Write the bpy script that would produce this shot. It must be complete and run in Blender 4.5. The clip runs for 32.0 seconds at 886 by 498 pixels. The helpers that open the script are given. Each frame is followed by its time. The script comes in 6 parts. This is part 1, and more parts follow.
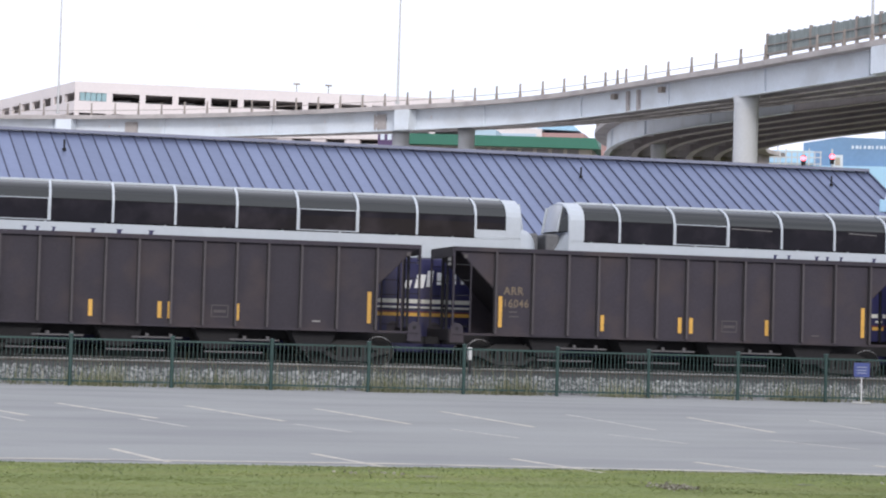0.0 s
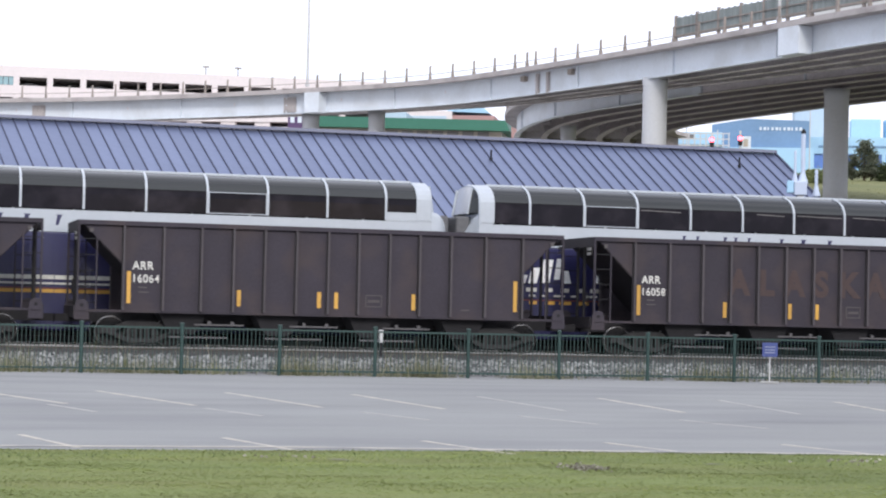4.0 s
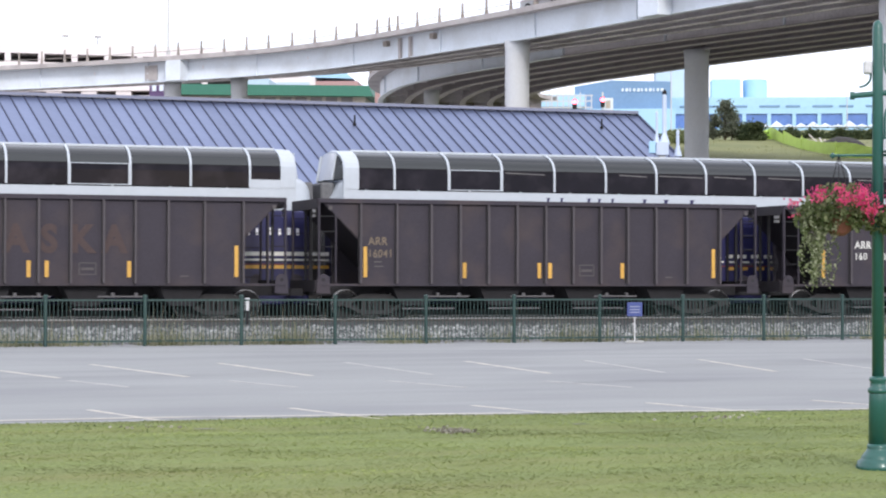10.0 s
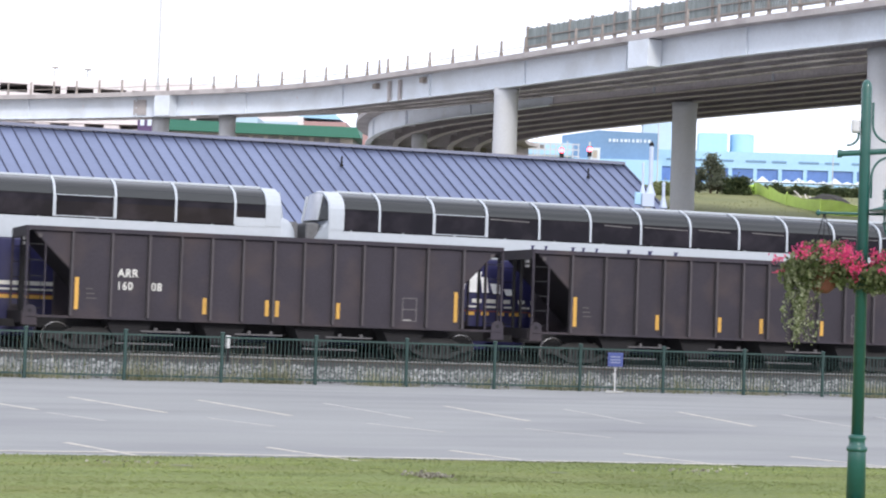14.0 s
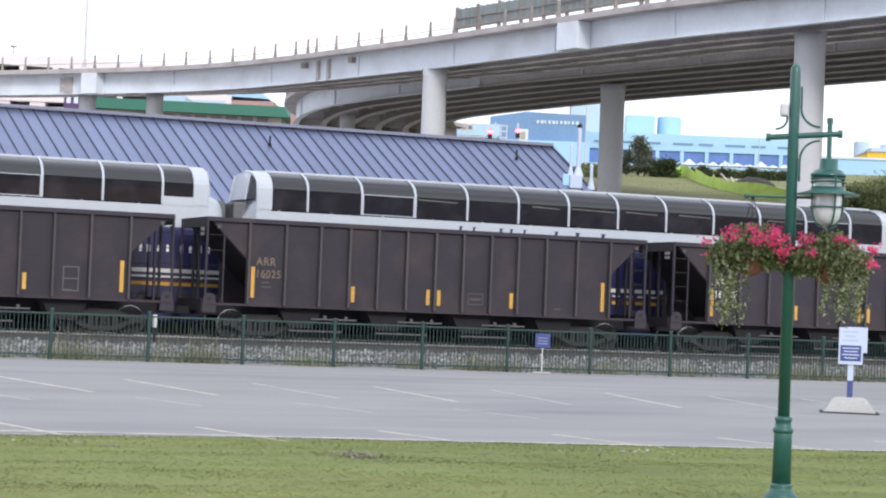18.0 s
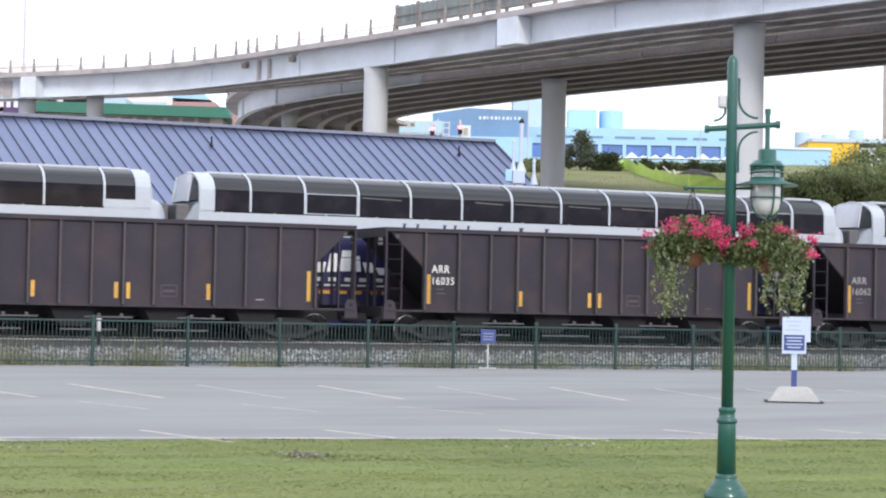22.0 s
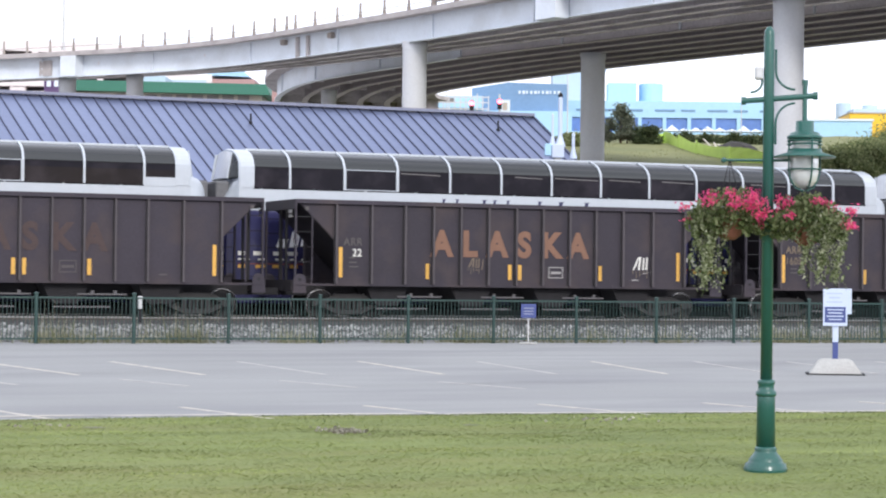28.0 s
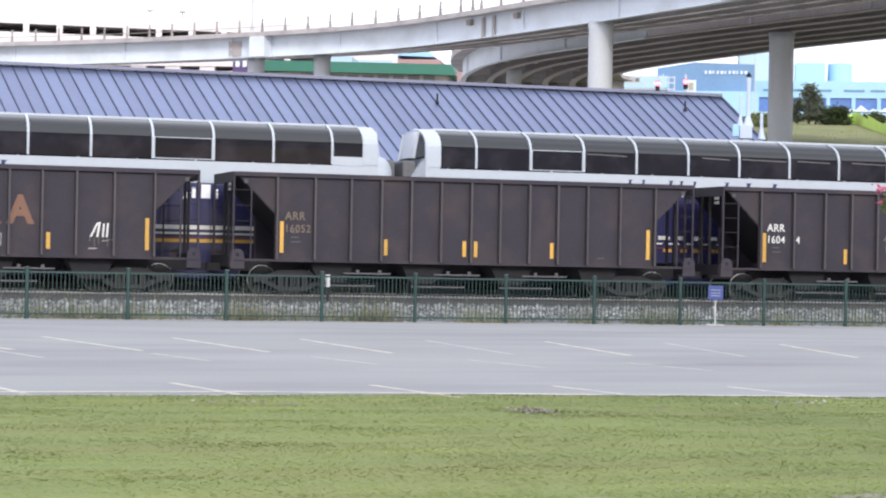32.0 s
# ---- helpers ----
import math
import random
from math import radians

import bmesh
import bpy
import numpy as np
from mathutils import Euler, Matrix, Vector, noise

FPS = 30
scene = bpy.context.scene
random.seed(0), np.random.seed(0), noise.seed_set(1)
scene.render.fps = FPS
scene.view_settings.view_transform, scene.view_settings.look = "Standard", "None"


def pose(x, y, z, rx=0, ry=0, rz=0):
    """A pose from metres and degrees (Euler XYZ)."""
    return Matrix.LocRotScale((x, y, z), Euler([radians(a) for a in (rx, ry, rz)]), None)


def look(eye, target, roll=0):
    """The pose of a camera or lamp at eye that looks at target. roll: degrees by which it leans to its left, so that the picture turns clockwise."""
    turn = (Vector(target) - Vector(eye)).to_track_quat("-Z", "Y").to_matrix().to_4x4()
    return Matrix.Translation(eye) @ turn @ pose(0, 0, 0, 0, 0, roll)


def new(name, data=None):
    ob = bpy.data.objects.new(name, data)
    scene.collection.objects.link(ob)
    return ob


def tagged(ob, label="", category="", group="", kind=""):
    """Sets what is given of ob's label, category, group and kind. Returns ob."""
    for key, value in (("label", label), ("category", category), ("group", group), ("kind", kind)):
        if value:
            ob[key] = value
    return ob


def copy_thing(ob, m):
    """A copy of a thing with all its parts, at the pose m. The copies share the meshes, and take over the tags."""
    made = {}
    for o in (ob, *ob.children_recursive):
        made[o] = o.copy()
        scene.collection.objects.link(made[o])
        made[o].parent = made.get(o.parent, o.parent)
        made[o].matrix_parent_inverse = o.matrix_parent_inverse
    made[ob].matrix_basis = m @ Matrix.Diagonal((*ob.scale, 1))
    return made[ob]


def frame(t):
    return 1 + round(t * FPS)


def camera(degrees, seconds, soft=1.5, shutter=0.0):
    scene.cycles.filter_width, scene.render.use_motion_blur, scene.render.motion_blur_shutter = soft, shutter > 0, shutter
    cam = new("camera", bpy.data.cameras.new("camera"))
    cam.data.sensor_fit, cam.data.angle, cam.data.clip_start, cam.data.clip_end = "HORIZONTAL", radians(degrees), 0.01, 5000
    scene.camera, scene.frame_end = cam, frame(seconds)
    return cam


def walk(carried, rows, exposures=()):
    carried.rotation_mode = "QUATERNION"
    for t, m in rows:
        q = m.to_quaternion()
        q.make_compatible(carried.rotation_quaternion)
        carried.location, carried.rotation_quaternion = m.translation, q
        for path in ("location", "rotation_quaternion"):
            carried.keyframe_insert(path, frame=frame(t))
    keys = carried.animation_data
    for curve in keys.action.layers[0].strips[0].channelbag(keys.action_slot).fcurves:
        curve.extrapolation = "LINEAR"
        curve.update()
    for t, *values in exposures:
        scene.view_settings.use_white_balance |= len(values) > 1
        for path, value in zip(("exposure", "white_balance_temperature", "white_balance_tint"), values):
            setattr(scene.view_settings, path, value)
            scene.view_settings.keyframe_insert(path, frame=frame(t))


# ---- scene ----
EYE = Vector((0, 0, 1.65))
FOV = 23.93

# seconds, heading (degrees left of +y), pitch, roll, sideways sway
AIM = [
    (0, -13.11, 2.16, 1.69, -0.025), (0.5, -12.85, 2.32, 1.82, -0.019), (1, -13.08, 2.37, 1.69, 0.004), (1.5, -13.50, 2.46, 1.72, -0.019),
    (2, -13.89, 2.45, 1.65, -0.003), (2.5, -14.34, 2.25, 1.61, -0.026), (3, -14.98, 2.11, 1.70, -0.014), (3.5, -15.50, 1.86, 1.32, -0.012),
    (5.5, -15.68, 1.65, 1.37, -0.018), (6, -15.46, 1.61, 1.63, -0.020), (6.5, -15.44, 1.49, 1.30, -0.021), (7, -15.66, 1.17, 1.39, -0.005),
    (7.5, -16.37, 0.93, 0.76, -0.000), (8, -17.16, 1.10, 1.10, -0.005), (8.5, -17.52, 1.24, 1.16, 0.005), (9, -18.20, 0.96, 0.52, 0.025),
    (9.5, -18.69, 0.86, 0.24, 0.018), (10, -19.23, 0.84, 0.11, 0.022), (10.5, -19.57, 0.76, 0.09, 0.007), (11, -18.22, 0.87, 1.54, -0.032),
    (11.5, -17.40, 0.94, 1.07, 0.007), (12, -17.10, 1.13, 1.53, -0.018), (12.5, -17.08, 1.40, 1.60, -0.007), (13, -17.94, 1.73, 1.72, 0.021),
    (13.5, -18.80, 1.89, 1.79, 0.012), (14, -19.67, 2.06, 2.00, 0.009), (14.5, -20.46, 2.14, 2.08, -0.006), (15, -21.00, 2.18, 2.26, -0.011),
    (15.5, -21.83, 2.22, 2.55, -0.014), (17.5, -21.81, 1.89, 2.51, -0.013), (18, -21.68, 1.60, 2.29, -0.018), (18.5, -21.34, 1.37, 1.62, -0.007),
    (19, -21.44, 1.24, 1.15, -0.004), (19.5, -21.36, 1.25, 0.99, -0.005), (20, -21.34, 1.23, 0.80, -0.002), (20.5, -21.22, 1.32, 1.00, -0.004),
    (21, -21.28, 1.47, 1.25, 0.006), (21.5, -21.84, 1.60, 1.10, 0.013), (22, -23.19, 1.57, 1.15, 0.015), (22.5, -23.40, 1.35, 0.92, 0.004),
    (23, -23.01, 1.04, 0.90, -0.001), (23.5, -22.46, 1.55, 0.44, 0.002), (24, -21.51, 1.78, 0.31, 0.003), (24.5, -20.91, 2.00, 0.17, 0.005),
    (26.5, -20.49, 1.16, 1.08, 0.050), (27, -21.75, 1.05, 0.32, 0.056), (27.5, -22.05, 0.96, 0.29, 0.048), (28, -22.08, 0.87, 0.66, 0.053),
    (28.5, -22.52, 0.59, 1.21, 0.039), (29, -23.15, 0.06, 1.13, 0.035), (29.5, -23.68, -0.10, 1.05, 0.008), (30, -22.27, -0.25, 1.46, -0.017),
    (30.5, -20.74, -0.83, 1.55, -0.026), (31, -19.93, -0.75, 0.65, -0.033), (31.5, -18.48, -0.24, 0.78, -0.029), (32, -17.07, 0.25, 1.10, -0.030),
]


def aimed(heading, pitch, roll, sway):
    h, p = radians(heading), radians(pitch)
    ahead = Vector((-math.sin(h) * math.cos(p), math.cos(h) * math.cos(p), math.sin(p)))
    eye = EYE + Vector((sway, 0, 0))
    return look(eye, eye + ahead * 10, roll)


cam = camera(FOV, 32.0, soft=2.05, shutter=0.2)
walk(cam, [(t, aimed(*row)) for t, *row in AIM],
     exposures=((0, 0.10), (3, 0.17), (6, 0.33), (8, 0.45), (13, 0.46), (15.5, 0.38), (18, 0.33), (20, 0.43), (21.5, 0.41), (24, 0.43), (27, 0.47), (29, 0.52), (30, 0.54), (32, 0.53)))

# ---- light: a bright, thinly clouded sky ----
SUN_UP, SUN_TURN = 28.0, 184.0
world = bpy.data.worlds.new("sky")
scene.world = world
world.use_nodes = True
wt = world.node_tree
sky = wt.nodes.new("ShaderNodeTexSky")
sky.sky_type, sky.sun_disc = "NISHITA", False
sky.sun_elevation, sky.sun_rotation = radians(SUN_UP), radians(SUN_TURN)
sky.air_density, sky.dust_density = 1.0, 2.0
coord = wt.nodes.new("ShaderNodeTexCoord")
clouds = wt.nodes.new("ShaderNodeTexNoise")
clouds.inputs["Scale"].default_value, clouds.inputs["Detail"].default_value = 3.2, 6.0
cover = wt.nodes.new("ShaderNodeMapRange")
cover.inputs["From Min"].default_value, cover.inputs["From Max"].default_value = 0.30, 0.52
cover.inputs["To Min"].default_value = 0.35
veil = wt.nodes.new("ShaderNodeMix")
veil.data_type = "RGBA"
veil.inputs["B"].default_value = (8.3, 8.65, 10.0, 1)
wt.links.new(coord.outputs["Generated"], clouds.inputs["Vector"])
wt.links.new(clouds.outputs["Fac"], cover.inputs["Value"])
wt.links.new(cover.outputs["Result"], veil.inputs["Factor"])
wt.links.new(sky.outputs["Color"], veil.inputs["A"])
wt.links.new(veil.outputs["Result"], wt.nodes["Background"].inputs["Color"])
wt.nodes["Background"].inputs["Strength"].default_value = 0.13

sun = new("sun", bpy.data.lights.new("sun", "SUN"))
sun.data.energy, sun.data.angle, sun.data.color = 1.45, radians(12), (1.0, 0.97, 0.94)
sun.matrix_world = look((0, 0, 60), Vector((0, 0, 60)) - Vector((
    math.sin(radians(SUN_TURN)) * math.cos(radians(SUN_UP)),
    math.cos(radians(SUN_TURN)) * math.cos(radians(SUN_UP)), math.sin(radians(SUN_UP)))))


# ---- materials ----
def mat(name, color, rough=0.6, metal=0.0, vary=0.12, scale=3.0, grain=40.0, bump=0.15, random_object=0.0, spec=0.5,
        coat=0.0, stain=None, stain_scale=0.7, stain_amount=0.0, stretch=None):
    """A procedural surface: two scales of tone variation, stains of a second colour, fine relief."""
    m = bpy.data.materials.new(name)
    m.use_nodes = True
    nt = m.node_tree
    b = nt.nodes["Principled BSDF"]
    n, ln = nt.nodes.new, nt.links.new
    tc = n("ShaderNodeTexCoord")
    big, fine = n("ShaderNodeTexNoise"), n("ShaderNodeTexNoise")
    big.inputs["Scale"].default_value, big.inputs["Detail"].default_value = scale, 5.0
    fine.inputs["Scale"].default_value, fine.inputs["Detail"].default_value = grain, 3.0
    wide = tc.outputs["Object"]
    if stretch:
        mp = n("ShaderNodeMapping")
        mp.inputs["Scale"].default_value = stretch
        ln(wide, mp.inputs["Vector"])
        wide = mp.outputs["Vector"]
    ln(wide, big.inputs["Vector"])
    ln(tc.outputs["Object"], fine.inputs["Vector"])
    add = n("ShaderNodeMath")
    add.operation = "ADD"
    ln(big.outputs["Fac"], add.inputs[0])
    ln(fine.outputs["Fac"], add.inputs[1])
    val = n("ShaderNodeMapRange")
    val.inputs["From Min"].default_value, val.inputs["From Max"].default_value = 0.6, 1.4
    val.inputs["To Min"].default_value, val.inputs["To Max"].default_value = 1 - vary, 1 + vary
    ln(add.outputs[0], val.inputs["Value"])
    value = val.outputs["Result"]
    if random_object:
        info, rnd, mul = n("ShaderNodeObjectInfo"), n("ShaderNodeMapRange"), n("ShaderNodeMath")
        rnd.inputs["To Min"].default_value, rnd.inputs["To Max"].default_value = 1 - random_object, 1 + random_object
        ln(info.outputs["Random"], rnd.inputs["Value"])
        mul.operation = "MULTIPLY"
        ln(value, mul.inputs[0])
        ln(rnd.outputs["Result"], mul.inputs[1])
        value = mul.outputs[0]
    hsv = n("ShaderNodeHueSaturation")
    hsv.inputs["Color"].default_value = (*color, 1)
    ln(value, hsv.inputs["Value"])
    out = hsv.outputs["Color"]
    if stain:
        blot, ramp, mix = n("ShaderNodeTexNoise"), n("ShaderNodeMapRange"), n("ShaderNodeMix")
        blot.inputs["Scale"].default_value, blot.inputs["Detail"].default_value = stain_scale, 6.0
        ln(wide, blot.inputs["Vector"])
        ramp.inputs["From Min"].default_value, ramp.inputs["From Max"].default_value = 0.48, 0.68
        ramp.inputs["To Max"].default_value = stain_amount
        ln(blot.outputs["Fac"], ramp.inputs["Value"])
        mix.data_type = "RGBA"
        mix.inputs["B"].default_value = (*stain, 1)
        ln(ramp.outputs["Result"], mix.inputs["Factor"])
        ln(out, mix.inputs["A"])
        out = mix.outputs["Result"]
    ln(out, b.inputs["Base Color"])
    b.inputs["Roughness"].default_value, b.inputs["Metallic"].default_value = rough, metal
    b.inputs["Specular IOR Level"].default_value = spec
    b.inputs["Coat Weight"].default_value = coat
    if bump:
        bp = n("ShaderNodeBump")
        bp.inputs["Strength"].default_value, bp.inputs["Distance"].default_value = bump, 0.02
        ln(add.outputs[0], bp.inputs["Height"])
        ln(bp.outputs["Normal"], b.inputs["Normal"])
    return m


def glow(name, color, strength):
    m = mat(name, color, 0.4)
    b = m.node_tree.nodes["Principled BSDF"]
    b.inputs["Emission Color"].default_value, b.inputs["Emission Strength"].default_value = (*color, 1), strength
    return m


ASPHALT = mat("asphalt", (0.262, 0.264, 0.258), 0.9, vary=0.17, scale=0.35, grain=30, bump=0.1, stain=(0.205, 0.205, 0.21), stain_scale=0.45, stain_amount=0.8, stretch=(0.35, 1.0, 1.0))
ROAD = mat("road", (0.30, 0.30, 0.30), 0.9, vary=0.12, scale=0.5, grain=30, bump=0.15)
LINE = mat("worn line paint", (0.50, 0.46, 0.395), 0.8, vary=0.3, scale=1.5, grain=20, stain=(0.27, 0.27, 0.275), stain_scale=1.3, stain_amount=0.95)
SOIL = mat("mown turf", (0.165, 0.20, 0.055), 0.95, vary=0.28, scale=1.1, grain=22, bump=0.6, stain=(0.195, 0.19, 0.060), stain_scale=0.9, stain_amount=0.7, stretch=(0.14, 1.0, 1.0))
BARE = mat("bare soil", (0.235, 0.220, 0.160), 0.95, vary=0.45, scale=9, grain=40, bump=0.8, stain=(0.13, 0.15, 0.065), stain_scale=7, stain_amount=0.9)
CONCRETE = mat("concrete", (0.40, 0.40, 0.385), 0.85, vary=0.18, scale=1.2, grain=25, bump=0.3, random_object=0.06, stain=(0.25, 0.23, 0.21), stain_scale=0.9, stain_amount=0.5)
KERB = mat("weathered kerb concrete", (0.355, 0.342, 0.315), 0.9, vary=0.3, scale=2.5, grain=45, bump=0.6, random_object=0.08, stain=(0.22, 0.195, 0.165), stain_scale=2.2, stain_amount=0.7)
BALLAST = mat("ballast bed", (0.16, 0.158, 0.157), 0.95, vary=0.5, scale=4, grain=16, bump=0.8)
YARD = mat("yard gravel", (0.36, 0.345, 0.33), 0.95, vary=0.3, scale=0.5, grain=6, bump=0.5)
DARKBED = mat("near-black ballast", (0.045, 0.042, 0.04), 0.95, vary=0.4, scale=3, grain=20, bump=0.6)
FENCE_GREEN = mat("green fence paint", (0.018, 0.048, 0.042), 0.5, vary=0.15, scale=2, random_object=0.1)
HOPPER = mat("weathered brown hopper paint", (0.0328, 0.0268, 0.0368), 0.75, vary=0.22, scale=0.9, grain=12, bump=0.1, random_object=0.12, stain=(0.058, 0.042, 0.043), stain_scale=0.7, stain_amount=0.75)
HOPPER_END = mat("darker brown end paint", (0.030, 0.026, 0.032), 0.8, vary=0.3, scale=1.5, grain=14, stain=(0.034, 0.027, 0.028), stain_scale=1.1, stain_amount=0.6)
# lighter than the sheets, so the ribs' lit fronts are painted in
HOPPER_RIB = mat("brown paint of lit ribs", (0.066, 0.057, 0.062), 0.7, vary=0.2, scale=2, random_object=0.1)
# grimy, and near black since shade under the trains is put in too
STEEL_DARK = mat("grimy near-black steel", (0.013, 0.012, 0.014), 0.85, vary=0.3, scale=3, random_object=0.15)
GATE_STEEL = mat("rubbed gate steel", (0.10, 0.095, 0.10), 0.6, vary=0.3, scale=3)
TRUCK_CAST = mat("dusty cast steel", (0.027, 0.0255, 0.026), 0.8, vary=0.3, scale=3)
WHEEL = mat("worn wheel steel", (0.016, 0.015, 0.015), 0.6, metal=0.4, vary=0.3)
TREAD = mat("bright wheel tread", (0.52, 0.50, 0.49), 0.38, metal=0.8, vary=0.2)
YELLOW = mat("reflective yellow strip", (0.62, 0.35, 0.065), 0.5, vary=0.12, scale=4, random_object=0.12)
DECAL = mat("white stencil paint", (0.68, 0.67, 0.62), 0.7, vary=0.2, scale=6)
STRIPE_RED = mat("dark red stripe paint", (0.16, 0.03, 0.02), 0.5, vary=0.1)
EMBLEM_WHITE = mat("white reflective emblem film", (0.88, 0.88, 0.88), 0.35, vary=0.05, bump=0.0)
GLINT_GREY = mat("grey window glint", (0.17, 0.16, 0.155), 0.6, vary=0.2, scale=3)
DECAL_FADED = mat("faded grey stencil paint", (0.14, 0.13, 0.13), 0.8, vary=0.25, scale=6)
DECAL_GREY = mat("grey label paint", (0.30, 0.29, 0.28), 0.7, vary=0.2, scale=6)
DECAL_TAN = mat("faded tan stencil paint", (0.17, 0.13, 0.09), 0.75, vary=0.2, scale=6)
DECAL_DIM = mat("faint stencil paint", (0.085, 0.075, 0.075), 0.8, vary=0.25, scale=6)
DECAL_ORANGE = mat("orange stencil paint", (0.20, 0.105, 0.068), 0.75, vary=0.15, scale=4)
DECAL_RUST = mat("faded rust stencil paint", (0.063, 0.041, 0.039), 0.8, vary=0.2, scale=4)
RAIL_HEAD = mat("polished rail head", (0.42, 0.41, 0.40), 0.35, metal=0.8, vary=0.2)
RAIL = mat("rail steel", (0.10, 0.085, 0.075), 0.5, metal=0.5, vary=0.25)
DOME_WHITE = mat("white coach paint", (0.455, 0.49, 0.53), 0.3, vary=0.05, scale=0.7, grain=6, bump=0.02, coat=0.3)
DOME_BLUE = mat("dark blue coach paint", (0.016, 0.016, 0.075), 0.4, vary=0.1, scale=0.7, grain=6, bump=0.02, coat=0.2)
# paler blotches put reflections and interior variety into the glass colour
GLASS = mat("tinted coach glass", (0.010, 0.0085, 0.0125), 0.05, vary=0.3, scale=0.5, grain=2, bump=0.0, spec=0.14, stain=(0.032, 0.027, 0.034), stain_scale=1.1, stain_amount=0.8)
ROOFGLASS = mat("grey roof glass with painted sheen", (0.024, 0.025, 0.026), 0.12, vary=0.25, stain=(0.05, 0.05, 0.05), stain_scale=0.9, stain_amount=0.6, scale=0.4, grain=2, bump=0.0, spec=0.5)
# light in the dome glass is put into its colour, darkest along the top
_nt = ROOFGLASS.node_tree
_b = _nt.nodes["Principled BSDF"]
_tc, _xyz, _fade, _sheen_mix = (_nt.nodes.new("ShaderNode" + k) for k in ("TexCoord", "SeparateXYZ", "MapRange", "Mix"))
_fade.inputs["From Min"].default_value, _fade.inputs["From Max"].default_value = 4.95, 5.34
_sheen_mix.data_type = "RGBA"
_sheen_mix.inputs["A"].default_value, _sheen_mix.inputs["B"].default_value = (0.040, 0.043, 0.043, 1), (0.010, 0.0105, 0.011, 1)
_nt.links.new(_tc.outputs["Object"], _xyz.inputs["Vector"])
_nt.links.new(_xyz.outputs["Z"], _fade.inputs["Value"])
_nt.links.new(_fade.outputs["Result"], _sheen_mix.inputs["Factor"])
_nt.links.new(_sheen_mix.outputs["Result"], _b.inputs["Base Color"])
# the sky's reflection is put into this glass as a pale colour
END_GLASS = mat("pale end glass", (0.55, 0.57, 0.60), 0.12, vary=0.12, scale=0.8, grain=3, bump=0.0, spec=0.6)
BELLOWS = mat("grey gangway rubber", (0.13, 0.13, 0.135), 0.7, vary=0.25, scale=5)
RUBBER = mat("black rubber", (0.015, 0.015, 0.016), 0.8, vary=0.2)
ROOF_BLUE = mat("blue standing-seam metal", (0.192, 0.224, 0.340), 0.36, metal=0.55, vary=0.07, scale=0.5, grain=5, bump=0.03, random_object=0.07)
RIDGE_BLUE = mat("pale weathered ridge metal", (0.20, 0.21, 0.28), 0.5, metal=0.2, vary=0.12, scale=0.8)
SEAM_BLUE = mat("blue seam metal", (0.060, 0.068, 0.12), 0.5, metal=0.25, vary=0.08)
WALL_TAN = mat("tan station wall", (0.36, 0.32, 0.27), 0.85, vary=0.12, scale=1.2)
GIRDER = mat("pale blue-grey girder paint", (0.68, 0.725, 0.78), 0.55, vary=0.06, scale=0.35, grain=6, bump=0.05, stain=(0.47, 0.48, 0.48), stain_scale=0.5, stain_amount=0.4)
GIRDER_IN = mat("brown-grey inner girder", (0.64, 0.60, 0.61), 0.7, vary=0.2, scale=0.5, grain=6)
DECK = mat("deck concrete", (0.43, 0.395, 0.385), 0.85, vary=0.15, scale=0.6, grain=10, stain=(0.27, 0.24, 0.235), stain_scale=0.7, stain_amount=0.6)
# darker loop girders and flanges: the underside's shade is put into the paint
GIRDER_SHADED = mat("shaded loop girder paint", (0.27, 0.24, 0.24), 0.8, vary=0.25, scale=0.5, grain=6)
FLANGE_SHADED = mat("shaded lower flange", (0.40, 0.365, 0.36), 0.8, vary=0.25, scale=0.5, grain=6)
# paler than the webs, which paints in the light along the flanges
FLANGE = mat("pale lower flange", (0.72, 0.68, 0.68), 0.75, vary=0.25, scale=0.5, grain=6, stain=(0.25, 0.21, 0.20), stain_scale=0.6, stain_amount=0.7)
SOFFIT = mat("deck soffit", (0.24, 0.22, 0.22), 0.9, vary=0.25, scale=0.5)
COLUMN = mat("column concrete", (0.55, 0.56, 0.58), 0.8, vary=0.08, scale=0.4, grain=8, bump=0.1, stain=(0.50, 0.49, 0.48), stain_scale=0.4, stain_amount=0.5)
POST_STEEL = mat("rail post steel", (0.26, 0.225, 0.20), 0.6, vary=0.25, random_object=0.2)
MESH_PANEL = mat("weathered screen panel", (0.22, 0.25, 0.245), 0.7, vary=0.25, scale=1.5, random_object=0.15)
LAMP_GREEN = mat("glossy green lamp paint", (0.015, 0.088, 0.070), 0.35, vary=0.1, scale=4, coat=0.3)
MAST = mat("galvanised mast", (0.52, 0.52, 0.52), 0.5, metal=0.3, vary=0.08)


# ---- mesh helpers ----
def part(name, bm, material, parent=None, label="", smooth=False):
    """Links a bmesh as one mesh object, under a thing or a part of it."""
    me = bpy.data.meshes.new(name)
    bm.to_mesh(me)
    bm.free()
    return piece(name, me, material, parent, (0, 0, 0), label, smooth)


def piece(name, me, material, parent, at=(0, 0, 0), label="", smooth=False):
    """An object on a mesh that may be shared with alike pieces."""
    if material and not me.materials:
        me.materials.append(material)
    if smooth:
        me.shade_smooth()
    ob = new(name, me)
    ob.location = at
    if parent:
        ob.parent = parent
    if label:
        tagged(ob, label=label)
    return ob


def thing(name, label, category, group="", kind="", at=(0, 0, 0), turn=0):
    ob = new(name)
    ob.matrix_basis = pose(*at, 0, 0, turn)
    return tagged(ob, label, category, group, kind)


def mesh_of(name, bm, material):
    me = bpy.data.meshes.new(name)
    bm.to_mesh(me)
    bm.free()
    me.materials.append(material)
    return me


